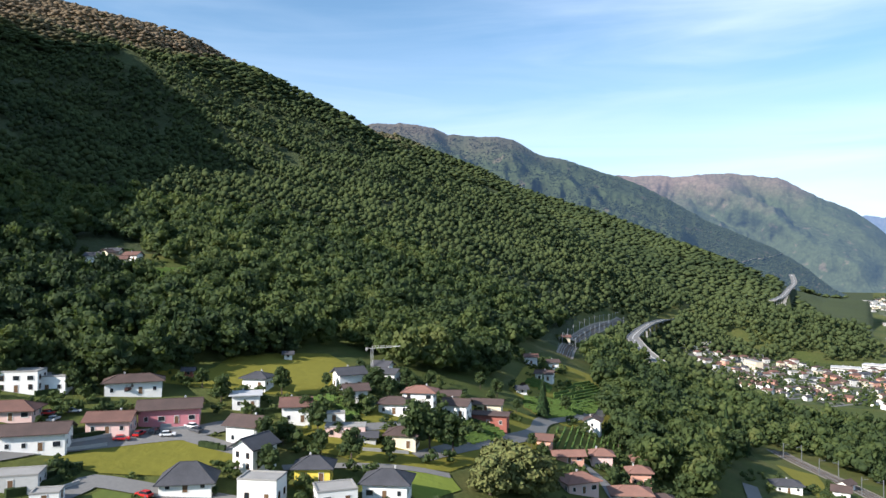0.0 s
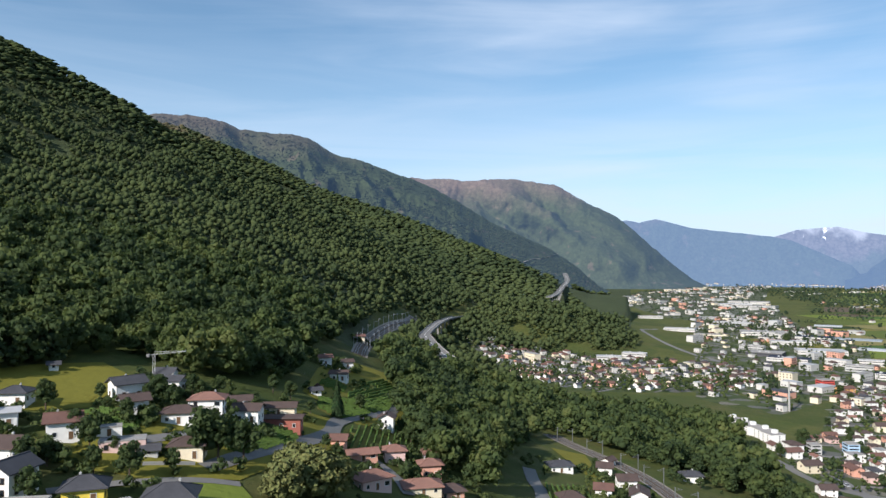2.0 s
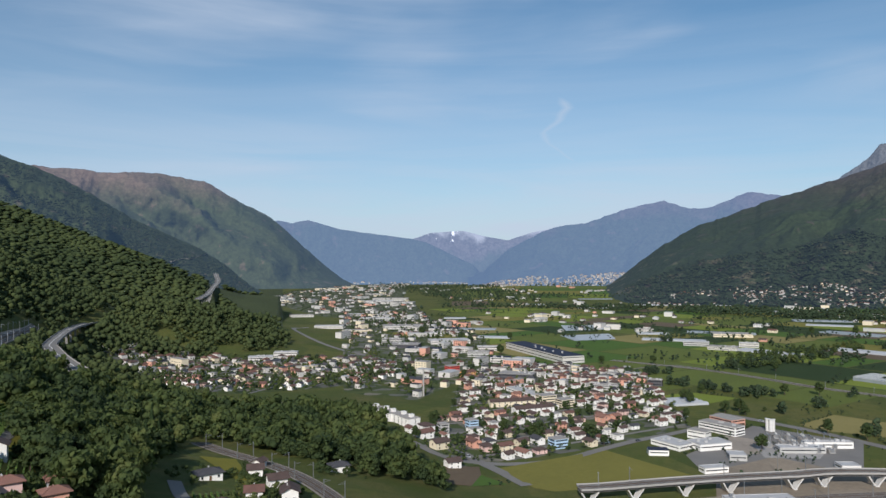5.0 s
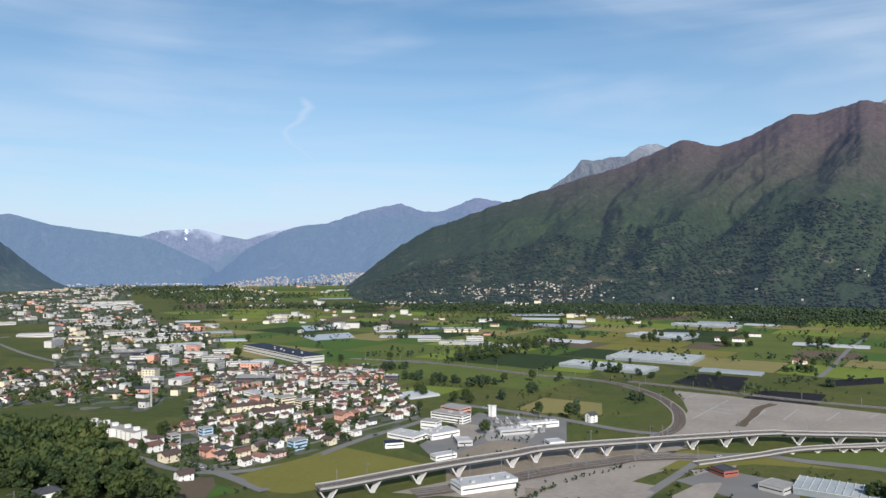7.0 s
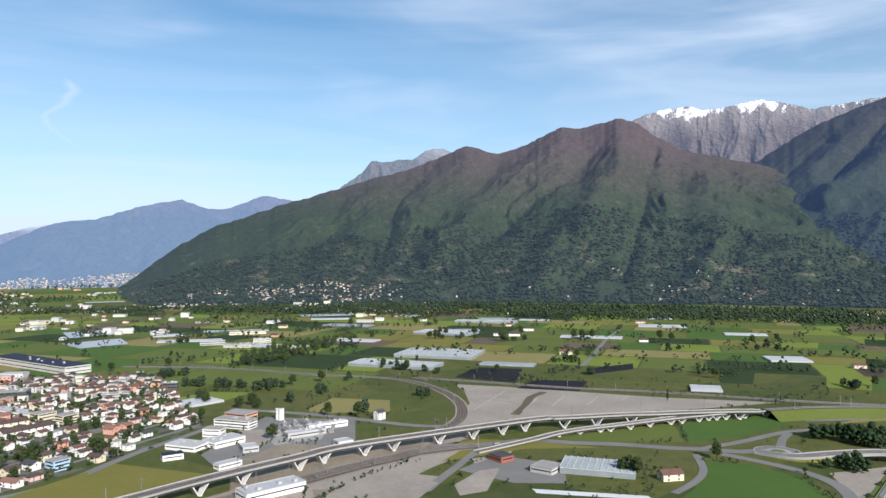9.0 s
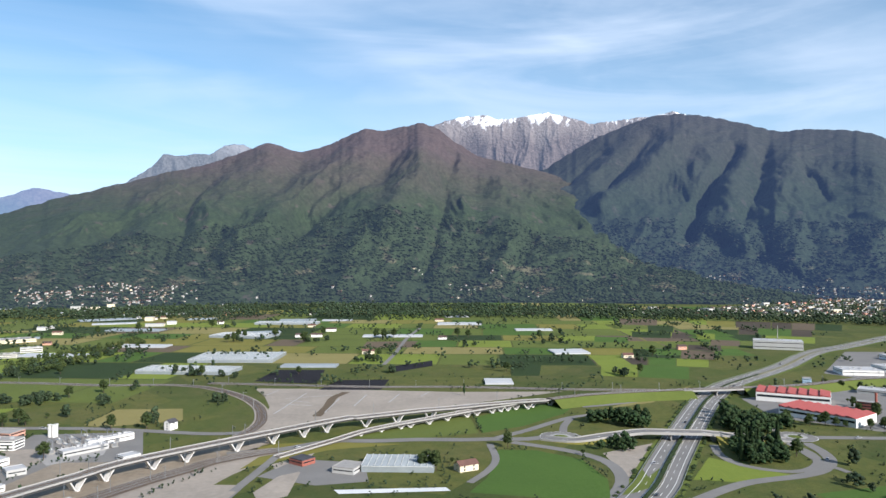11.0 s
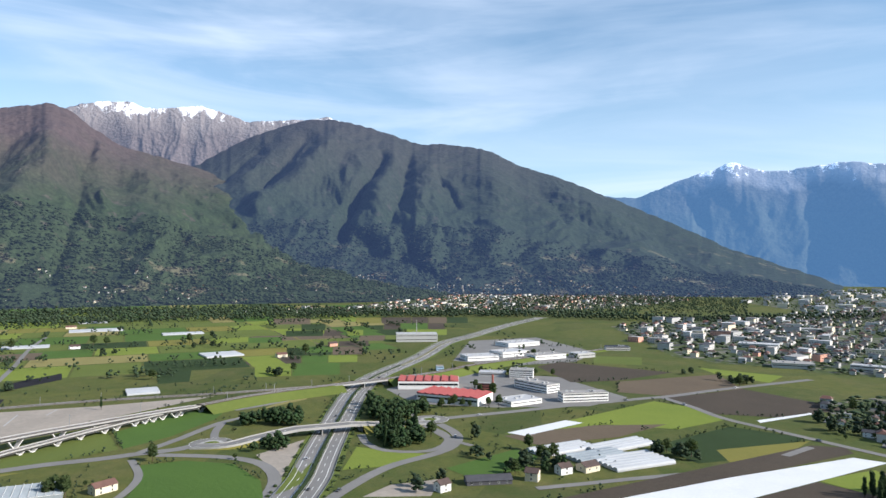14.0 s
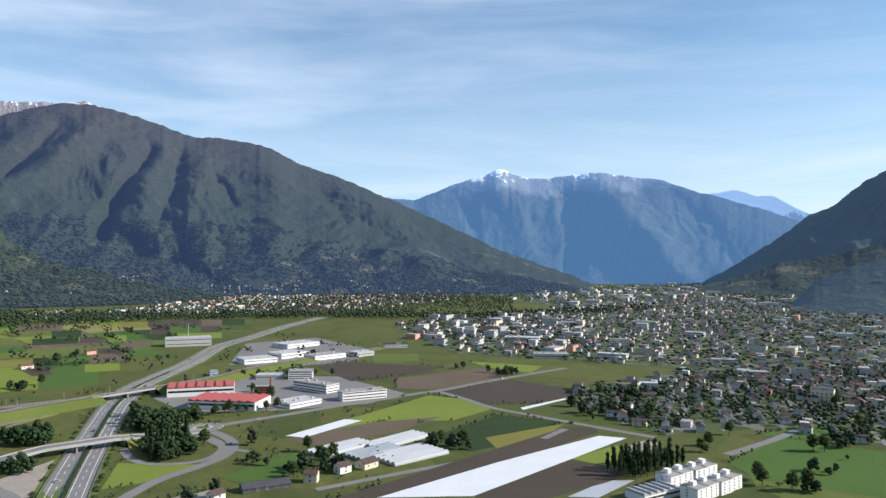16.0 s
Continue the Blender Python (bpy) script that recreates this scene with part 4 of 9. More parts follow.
def build_motorway():
    line = spline(MOTORWAY[::3], 5.0)
    root = thing("road_motorway", "", "motorway")
    tagged(root, "grey dual-carriageway motorway with green median and barriers", "motorway", kind="structure")
    for side in (-1, 1):
        lo, hi = sorted((side * 1.9, side * 12.6))
        part("carriageway", ribbon("carriageway", line, lo, hi, M_ASPHALT, 0.26), root)
        for off, dash in ((side * 2.5, 0), (side * 6.0, 3), (side * 9.6, 0)):
            lane_marks(line, off, root, dash, 0.35)
        part("guard_rail", ribbon("guard_rail", line, side * 13.2 - 0.1, side * 13.2 + 0.1, M_STEEL, 1.0, thick=0.4), root)
        part("guard_rail", ribbon("guard_rail", line, side * 1.6 - 0.1, side * 1.6 + 0.1, M_STEEL, 1.0, thick=0.4), root)
        lo, hi = sorted((side * 12.6, side * 17.0))
        part("verge", ribbon("verge", line, lo, hi, CROPS["grass"], 0.10), root)
    part("median", ribbon("median", line, -1.9, 1.9, CROPS["olive"], 0.20), root)
    rng = random.Random(5)
    s = sides(line)
    for side, off in ((-1, 0.0), (1, 16.0), (-1, 16.0)):
        hedge = Geo()
        for i in range(2, min(90, len(line) - 2)):
            if rng.random() < (0.75 if off == 0 else 0.5):
                p = line[i, :2] + s[i] * side * (off + rng.uniform(-0.5, 0.5))
                if off == 0:
                    p = line[i, :2] + s[i] * rng.uniform(-0.5, 0.5)
                w, h = rng.uniform(1.0, 2.0), rng.uniform(0.8, 2.0)
                hedge.cone(p[0], p[1], 0.1, h * 0.55, w * 0.8, w, 6).cone(p[0], p[1], h * 0.55, h, w, w * 0.35, 6)
        ob = new("bush_row", hedge.mesh("bush_row", M_HEDGE))
        tagged(ob, "row of clipped green bushes along the motorway", "bushes", kind="stuff")
    return line


MOTOR_LINE = build_motorway()


def build_cross_bridge():
    """The road that crosses the motorway on a low concrete bridge."""
    line = CROSS
    u = np.linspace(0, 1, len(line))
    z = 5.6 * np.clip(np.minimum(u / 0.42, (1 - u) / 0.35), 0, 1) ** 1.2
    root = tagged(thing("road_bridge", "", "bridge"), "pale concrete road bridge over the motorway", "bridge", kind="structure")
    part("deck", ribbon("deck", line, -5.5, 5.5, M_ASPHALT, 0.45, z, thick=0.9), root)
    for side in (-5.6, 5.6):
        part("parapet", ribbon("parapet", line, side - 0.22, side + 0.22, M_PALE_CONCRETE, 1.15, z, thick=1.9), root)
    lane_marks(line, 0, root, 3, 0.25, 0.5, z)
    mid = (u > 0.33) & (u < 0.70)
    s = sides(line)
    for i in (np.where(mid)[0][0], np.where(mid)[0][len(np.where(mid)[0]) // 2], np.where(mid)[0][-1]):
        g = Geo()
        a, b = line[i, :2] - s[i] * 4.5, line[i, :2] + s[i] * 4.5
        g.beam((*a, 2.4), (*b, 2.4), 0.8, 5.2)
        part("pier", g.mesh("pier", M_CONCRETE), root)
    for sel in (u < 0.34, u > 0.69):
        seg, zz = line[sel], z[sel]
        sd = sides(line)[sel]
        rows = [np.c_[seg[:, :2] - sd * (5.4 + zz[:, None] * 1.6), zz * 0 + 0.05], np.c_[seg[:, :2] - sd * 5.4, zz], np.c_[seg[:, :2] + sd * 5.4, zz], np.c_[seg[:, :2] + sd * (5.4 + zz[:, None] * 1.6), zz * 0 + 0.05]]
        me = fast_mesh("embankment", np.stack(rows, 1).reshape(-1, 3), grid_faces(len(seg), 4), [CROPS["olive"]])
        part("embankment", me, root)


build_cross_bridge()


def roundabout(x, y, label):
    root = tagged(thing("roundabout", label, "roundabout"), kind="structure")
    n = 40
    a = np.linspace(0, 2 * np.pi, n + 1)

    def ring(name, r0, r1, z0, z1, mat):
        v = np.concatenate([np.c_[x + r0 * np.cos(a), y + r0 * np.sin(a), a * 0 + z0], np.c_[x + r1 * np.cos(a), y + r1 * np.sin(a), a * 0 + z1]])
        part(name, fast_mesh(name, v, grid_faces(2, n + 1), [mat]), root)

    ring("carriageway", 8.2, 15.5, 0.36, 0.36, M_ASPHALT)
    ring("kerb", 7.6, 8.2, 0.52, 0.52, M_PALE_CONCRETE)
    ring("apron", 5.2, 7.6, 0.46, 0.46, M_PALE_CONCRETE)
    ring("island", 0.02, 5.2, 1.1, 0.5, CROPS["grass"])
    ring("edge_line", 15.0, 15.3, 0.40, 0.40, M_LINE)


roundabout(518, -149, "small roundabout with pale apron and grassy island")
roundabout(496, -321, "small roundabout with pale apron and grassy island")


def track(line, parent, offset, z=None, lift=0.5):
    """Two rails on sleepers' height."""
    for gauge in (-0.75, 0.75):
        part("rail", ribbon("rail", line, offset + gauge - 0.09, offset + gauge + 0.09, M_STEEL, lift, z, thick=0.16), parent)


def railway(key, line, width, tracks, label):
    root = tagged(thing("railway_" + key, label, "railway"), kind="structure")
    part("ballast_bed", ribbon("ballast_bed", line, -width / 2, width / 2, M_BALLAST, 0.32), root)
    for off in tracks:
        track(line, root, off)
    for side in (-1, 1):
        lo, hi = sorted((side * width / 2, side * (width / 2 + 1.6)))
        part("service_path", ribbon("service_path", line, lo, hi, M_GRAVEL, 0.22), root)


railway("ground", RAIL_GROUND, 15, (-5, -1, 3), "several parallel tracks on dark ballast")
railway("curve", RAIL_CURVE, 9, (-2.2, 2.2), "double-track railway curve around the gravel yard")
railway("north", RAIL_NORTH, 9, (-2.2, 2.2), "straight double-track railway beside the fields")
railway("hill", RAIL_HILL, 9, (-2.2, 2.2), "double-track railway below the wooded hillside")


def viaduct(name, line, z_fun, width, piers, label, dark_side=True):
    u = np.linspace(0, 1, len(line))
    z = z_fun(u)
    root = thing(name, label, "viaduct")
    part("deck", ribbon("deck", line, -width / 2, width / 2, M_CONCRETE, 0.0, z, thick=0.45), root)
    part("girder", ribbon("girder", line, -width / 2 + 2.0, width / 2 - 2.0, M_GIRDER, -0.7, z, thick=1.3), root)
    part("ballast_bed", ribbon("ballast_bed", line, -width / 2 + 0.8, width / 2 - 0.8, M_BALLAST, 0.22, z), root)
    for side in (-1, 1):
        part("parapet", ribbon("parapet", line, side * width / 2 - 0.12, side * width / 2 + 0.12, M_PALE_CONCRETE, 0.7, z, thick=0.8), root)
    for off in ((-2.2, 2.2) if width > 9 else (0,)):
        track(line, root, off, z, 0.42)
    s = sides(line)
    d = np.gradient(line[:, :2], axis=0)
    d /= np.hypot(d[:, 0], d[:, 1])[:, None]
    for k in piers:
        i = int(k * (len(line) - 1))
        p, top = line[i, :2], z[i] - 2.0
        if top < 0.6:
            continue
        g = Geo()
        spread = min(4.4, 0.9 + top * 0.7)
        e, f = p - s[i] * width * 0.30, p + s[i] * width * 0.30
        g.beam((*e, 0.35), (*f, 0.35), 2.2, 0.9)
        base = part("pier", g.mesh("pier", M_PIER), root)
        for way in (-1, 1):
            g = Geo()
            a, b = p + d[i] * way * 0.5, p + d[i] * way * spread
            g.add([(*(q + s[i] * w * width * k), z1) for q, z1, k in ((a, 0.5, 0.20), (b, top + 0.1, 0.30)) for w in (-1, 1)]
                  + [(*(q + d[i] * way * 0.85 + s[i] * w * width * k), z1) for q, z1, k in ((a, 0.5, 0.20), (b, top + 0.1, 0.30)) for w in (-1, 1)],
                  [(0, 1, 3, 2), (4, 6, 7, 5), (0, 2, 6, 4), (1, 5, 7, 3), (2, 3, 7, 6), (0, 4, 5, 1)])
            part("leg", g.mesh("leg", M_PIER), base)


# Girder colour darkened to stand in for the shade under the deck overhang.
M_GIRDER = mottled("shaded_girder_concrete", (0.13, 0.125, 0.12), (0.085, 0.082, 0.08), (0.05, 0.8))
M_PIER = mottled("white_pier_concrete", (0.66, 0.65, 0.63), (0.53, 0.52, 0.50), (0.05, 0.8), bump=0.2, bump_scale=0.05)
viaduct("rail_viaduct", VIADUCT_A, lambda u: 8.4 - 0.6 * u - 1.4 * np.clip((u - 0.8) / 0.2, 0, 1), 10.0, np.linspace(0.02, 0.97, 18),
        "long pale concrete railway viaduct on V-shaped piers")
viaduct("rail_viaduct", VIADUCT_B, lambda u: 0.6 + 3.2 * np.clip(u / 0.45, 0, 1) + 1.6 * u, 6.5, np.linspace(0.1, 0.97, 16),
        "low single-track concrete viaduct on short V piers")


def rail_embankment():
    line = RAIL_MAIN_E
    u = np.linspace(0, 1, len(line))
    z = 6.4 - 4.5 * np.clip((u - 0.55) / 0.3, 0, 1)
    root = tagged(thing("railway_embankment", "raised railway running onto a bridge over the motorway", "railway"), kind="structure")
    gap = near_line(line[:, 0], line[:, 1], MOTOR_LINE, 20.0)
    part("ballast_bed", ribbon("ballast_bed", line, -5.5, 5.5, M_BALLAST, 0.2, z), root)
    for off in (-2.2, 2.2):
        track(line, root, off, z, 0.4)
    sd = sides(line)
    rows = [np.c_[line[:, :2] - sd * (6 + z[:, None] * 1.7), z * 0], np.c_[line[:, :2] - sd * 5.7, z], np.c_[line[:, :2] + sd * 5.7, z], np.c_[line[:, :2] + sd * (6 + z[:, None] * 1.7), z * 0]]
    faces = grid_faces(len(line), 4)
    keep = ~gap[np.arange(len(line) - 1)]
    part("embankment", fast_mesh("embankment", np.stack(rows, 1).reshape(-1, 3), faces.reshape(-1, 3, 4)[keep].reshape(-1, 4), [CROPS["grass"]]), root)
    idx = np.where(gap)[0]
    seg, zz = line[idx[0] - 1:idx[-1] + 2], z[idx[0] - 1:idx[-1] + 2]
    part("bridge_deck", ribbon("bridge_deck", seg, -6.2, 6.2, M_PALE_CONCRETE, 0.1, zz, thick=1.5), root)
    s = sides(seg)
    for k in (0, len(seg) // 2, len(seg) - 1):
        g = Geo()
        g.beam((*(seg[k, :2] - s[k] * 5), 2.3), (*(seg[k, :2] + s[k] * 5), 2.3), 0.9, 5.2)
        part("pier", g.mesh("pier", M_CONCRETE), root)
    return line, z


EMB_LINE, EMB_Z = rail_embankment()


def catenary_mast():
    root = thing("catenary_mast", "slim grey railway mast with bracket arm", "mast", "railway masts")
    g = Geo()
    g.box(-0.16, -0.16, 0, 0.16, 0.16, 8.5)
    part("post", g.mesh("post", M_STEEL), root)
    g = Geo()
    g.beam((0, 0, 7.2), (3.2, 0, 7.4), 0.12).beam((0, 0, 8.3), (3.0, 0, 7.45), 0.07)
    part("bracket", g.mesh("bracket", M_STEEL), root)
    return root


MAST = catenary_mast()
MAST.matrix_basis = pose(330, 224, 8.2, 0, 0, 40)


def masts_along(line, off, every, z=None):
    s = sides(line)
    dist = np.r_[0, np.cumsum(np.hypot(*np.diff(line[:, :2], axis=0).T))]
    for d in np.arange(every / 2, dist[-1], every):
        i = int(np.searchsorted(dist, d))
        p = line[i, :2] + s[i] * off
        h = ground_z(*p) if z is None else float(np.broadcast_to(z, len(line))[i])
        copy_thing(MAST, pose(p[0], p[1], h, 0, 0, math.degrees(math.atan2(-s[i][1] * off, -s[i][0] * off))))


masts_along(RAIL_GROUND, 6.5, 45)
masts_along(RAIL_CURVE, 5.4, 50)
masts_along(RAIL_NORTH, 5.4, 50)
masts_along(RAIL_HILL, 5.0, 32)
masts_along(RAIL_HILL, -5.0, 32)
masts_along(EMB_LINE, 4.8, 45, EMB_Z)
masts_along(VIADUCT_A, -4.6, 55, 8.0)


def hill_viaduct(key, pts, width, label, mat, rails=False):
    """A carriageway carried along the wooded slope on slim piers."""
    line = spline(pts, 10.0)
    root = tagged(thing("road_" + key, label, "viaduct"), kind="structure")
    z = line[:, 2]
    part("deck", ribbon("deck", line[:, :2], -width / 2, width / 2, mat, 0.0, z, thick=1.4), root)
    for side in (-1, 1):
        part("parapet", ribbon("parapet", line[:, :2], side * width / 2 - 0.15, side * width / 2 + 0.15, M_CONCRETE, 0.9, z, thick=1.6), root)
    if rails:
        for off in (-2.2, 2.2):
            track(line[:, :2], root, off, z, 0.3)
    else:
        lane_marks(line[:, :2], 0, root, 0, 0.45, 0.1, z, "median_barrier")
    for i in range(2, len(line) - 1, 4):
        g = Geo()
        g.box(-1.0, -0.8, max(ground_z(*line[i, :2]) - 3, z[i] - 26), 1.0, 0.8, z[i] - 1.2, 0, 0, tuple(line[i, :2]))
        part("pier", g.mesh("pier", M_CONCRETE), root)
    return line


CLIMB = hill_viaduct("motorway_climb", [(173, 570, 52), (170, 600, 57), (175, 650, 61), (191, 715, 60), (263, 907, 56), (333, 1052, 51), (451, 1224, 47), (536, 1334, 45)], 11, "motorway curving up along the wooded hill", M_ASPHALT)


def on_slope(name, az, up):
    """The place on a mountain flank that is seen under an azimuth and an angle of sight."""
    az_k, s_k, rr, zz = SLOPES[name]
    k = int(np.argmin(np.abs(az_k - az)))
    seen = np.degrees(np.arctan2(zz[:-2, k] - EYE, rr[:-2, k]))
    i = int(np.argmax(seen >= up))
    return rr[i, k] * math.sin(radians(az)), rr[i, k] * math.cos(radians(az)), zz[i, k] + 4.0


CLIMB_B = hill_viaduct("motorway_upper", [(600, 1300, 66), (685, 1440, 68), (800, 1650, 76), (880, 1790, 84), (940, 1915, 93), (986, 2021, 104)], 13, "distant motorway bend above the wooded knoll", M_ASPHALT)
CLIMB_C = hill_viaduct("hairpin", [on_slope("backdrop_mountain_second", a, u) for a, u in ((22.8, 0.15), (23.6, 0.4), (24.2, 0.4), (24.8, 0.6), (25.4, 0.8))], 8, "pale hillside road on the far slope", M_ASPHALT)
RAIL_UP = spline([(82, 483), (92, 526), (112, 594), (159, 727), (227, 909)], 10.0)
railway("climb", RAIL_UP, 8, (-2.2, 2.2), "double-track railway climbing through the wood")
masts_along(RAIL_UP, 4.8, 34)
masts_along(RAIL_UP, -4.8, 34)

FIELD_SHAPES = []


def add_field(label, mat, pts, lift=0.06):
    FIELD_SHAPES.append(pts)
    return tagged(new("ground_field", patch("field", pts, mat, lift)), label, "field", kind="structure")


# ---- fields ----
add_field("pale open gravel ground", M_GRAVEL, [(755, 106), (747, 55), (709, -98), (699, -204), (670, -146), (643, -89), (605, -17), (583, 31), (556, 69), (558, 90), (613, 79), (656, 79), (708, 90)], 0.060)
add_field("deep green crop field", CROPS["deep"], [(488, -96), (484, -121), (458, -146), (414, -148), (372, -135), (399, -62), (428, -78)], 0.064)
add_field("deep green crop field", CROPS["deep"], [(591, -96), (629, -142), (650, -207), (596, -174), (556, -130), (537, -93)], 0.068)
add_field("mown green grass strip", CROPS["grass"], [(535, 9), (562, -36), (603, -93), (538, -91), (525, -42)], 0.072)
add_field("mown green grass strip", CROPS["grass"], [(372, -138), (376, -155), (462, -210), (523, -247), (466, -198)], 0.076)
add_field("pale open gravel ground", M_GRAVEL, [(471, -165), (492, -209), (423, -168), (409, -158), (444, -163)], 0.080)
add_field("large flat olive-green meadow", CROPS["olive"], [(338, 304), (426, 284), (413, 211), (400, 210), (327, 251), (324, 264)], 0.084)
add_field("bare brown ploughed field", CROPS["soil"], [(291, 327), (330, 313), (318, 300), (295, 286), (273, 298)], 0.088)
add_field("deep green crop field", CROPS["deep"], [(318, 300), (317, 278), (295, 286)], 0.092)
add_field("bright green young grain field", CROPS["lime"], [(605, 370), (676, 349), (679, 301), (617, 312), (595, 341)], 0.096)
add_field("dry straw-coloured mown meadow", CROPS["straw"], [(602, 218), (662, 212), (659, 155), (609, 143), (593, 200)], 0.100)
add_field("field under black mulch film", CROPS["black"], [(800, 113), (881, 98), (873, 40), (774, 44)], 0.104)
add_field("field under black mulch film", CROPS["black"], [(739, 40), (796, 21), (793, -34), (731, -23)], 0.108)
add_field("field under black mulch film", CROPS["black"], [(887, -38), (940, -97), (890, -92), (842, -37)], 0.112)
add_field("bare brown ploughed field", CROPS["soil"], [(1174, -14), (1171, -97), (1087, -82), (1090, -5)], 0.060)
add_field("dark green field in rows", CROPS["dark"], [(966, -214), (964, -253), (798, -205), (802, -173)], 0.064)
add_field("bare brown ploughed field", CROPS["soil"], [(539, -591), (510, -725), (437, -664), (456, -568), (496, -544)], 0.068)
add_field("dark brown ploughed field", CROPS["dark_soil"], [(672, -593), (688, -645), (548, -694), (544, -597), (564, -546)], 0.072)
add_field("dark brown ploughed field", CROPS["dark_soil"], [(450, -552), (437, -664), (348, -655), (323, -655), (338, -570), (377, -536)], 0.076)
add_field("bright green young grain field", CROPS["lime"], [(432, -432), (445, -537), (402, -543), (360, -520), (360, -463), (403, -428), (416, -368), (423, -340)], 0.080)
add_field("bare brown ploughed field", CROPS["soil"], [(419, -337), (406, -418), (376, -469), (369, -405), (385, -340)], 0.084)
add_field("dark green field in rows", CROPS["dark"], [(338, -408), (343, -504), (291, -518), (273, -460), (292, -395)], 0.088)
add_field("large flat olive-green meadow", CROPS["olive"], [(306, -434), (283, -512), (268, -444), (281, -413)], 0.092)
add_field("deep green crop field", CROPS["deep"], [(374, -254), (385, -320), (362, -320), (344, -294), (348, -255)], 0.096)
add_field("dark brown ploughed field", CROPS["dark_soil"], [(291, -257), (276, -500), (259, -514), (248, -503), (266, -321), (276, -276)], 0.100)
add_field("field strip covered with white fleece", M_FLEECE, [(280, -280), (243, -492), (224, -498), (234, -321)], 0.104)
add_field("dark brown ploughed field", CROPS["dark_soil"], [(233, -320), (228, -420), (193, -423), (186, -399), (202, -335)], 0.108)
add_field("mown green grass strip", CROPS["grass"], [(150, -509), (136, -540), (103, -520), (92, -461), (117, -438)], 0.112)
add_field("mown green grass strip", CROPS["grass"], [(113, -437), (100, -522), (70, -564), (48, -470), (95, -421)], 0.060)
add_field("bright green young grain field", CROPS["lime"], [(556, -752), (460, -777), (443, -721), (510, -725)], 0.064)
add_field("pale open gravel ground", M_GRAVEL, [(525, 244), (530, 228), (519, 198), (502, 199), (469, 218)], 0.068)


for label, mat, pts, lift in (
        ("trampled sandy earth along the tracks", M_EARTH, [(435, 208), (494, 195), (490, 145), (522, 105), (550, 60), (528, 60), (485, 97), (441, 130), (405, 143), (379, 181)], 0.045),
        ("bare gravel waste ground beside the path", M_GRAVEL, [(412, 133), (477, 96), (498, 63), (489, 57), (450, 77), (411, 92), (397, 101), (404, 124)], 0.047),
        ("brown bare works ground under the viaduct", M_EARTH, [(438, 209), (491, 204), (499, 171), (480, 157), (448, 177), (416, 199)], 0.049),
        ("dug-up sandy building ground", M_EARTH, [(400, 143), (395, 121), (382, 103), (375, 136)], 0.051),
        ("grey gravel yard of the workshops", M_GRAVEL, [(470, 56), (495, 30), (457, 35), (405, 39), (394, 53), (414, 59), (448, 47)], 0.0555),
        ("deep green meadow beside the flats", CROPS["deep"], [(145, -477), (134, -571), (69, -573), (56, -461), (119, -452)], 0.14),
        ("bare sandy riding ground", M_GRAVEL, [(214, -467), (211, -499), (200, -498), (196, -475)], 0.13),
        ("strip of bluish plastic sheeting", M_FILM, [(193, -353), (190, -395), (177, -406), (179, -362)], 0.13),
        ("mown grass plot by the poplars", CROPS["lime"], [(230, -423), (221, -474), (206, -463), (203, -422)], 0.13),
        ("deep green meadow behind the flats", CROPS["deep"], [(150, -569), (132, -644), (78, -650), (73, -609), (129, -573)], 0.145),
        ("field under bluish plastic sheeting", M_FILM, [(1213, 913), (1295, 848), (1216, 786), (1122, 832)], 0.13),
        ("field under bluish plastic sheeting", M_FILM, [(1044, 788), (1133, 742), (1060, 681), (989, 716)], 0.13),
        ("pale strip of mown stubble", CROPS["straw"], [(1466, 782), (1451, 691), (1446, 602), (1414, 599), (1393, 674)], 0.12),
        ("pale gravel strip beside the tracks", M_GRAVEL, [(352, 202), (412, 168), (466, 133), (504, 102), (534, 65), (487, 75), (432, 109), (389, 131), (366, 136)], 0.05),
        ("bare sandy building ground", M_GRAVEL, [(367, 130), (403, 122), (433, 88), (429, 66), (378, 76)], 0.055),
        ("grey asphalt works yard", M_ASPHALT, [(454, 238), (573, 243), (573, 164), (489, 140), (448, 182), (414, 202)], 0.05),
        ("dry grass bank by the railway", CROPS["olive"], [(493, 97), (524, 58), (523, 17), (512, -33), (502, 20), (462, 74)], 0.05),
        ("grey paved workshop yard", M_ASPHALT, [(445, 61), (482, 41), (467, -4), (427, -6), (423, 25)], 0.052),
        ("strip of white garden fleece", M_FLEECE, [(425, -345), (432, -412), (417, -417), (410, -350)], 0.13),
        ("strip of white garden fleece", M_FLEECE, [(344, -542), (335, -607), (331, -603), (337, -536)], 0.13),
        ("strip of white garden fleece", M_FLEECE, [(413, 14), (410, -50), (403, -52), (405, 11)], 0.12),
        ("gravel yard for trucks", M_GRAVEL, [(353, -184), (364, -208), (357, -239), (333, -216)], 0.05),
        ("dry grass beside the slip road", CROPS["straw"], [(673, -292), (715, -348), (634, -270), (612, -217)], 0.05),
        ("mown grass beside the slip road", CROPS["lime"], [(407, -198), (452, -231), (425, -248), (407, -264), (399, -224)], 0.05),
        ("asphalt yard of the industrial estate", M_ASPHALT, [(560, -345), (640, -360), (690, -480), (600, -560), (470, -530), (462, -470), (505, -395)], 0.07),
        ("asphalt yard of the warehouses", M_ASPHALT, [(774, -537), (953, -694), (932, -821), (730, -757), (675, -660), (698, -569)], 0.07)):
    add_field(label, mat, pts, lift)

# The patchwork of strips on the far plain, laid out along the farm tracks.
U_DIR, V_DIR = np.array((0.985, -0.176)), np.array((0.176, 0.985))


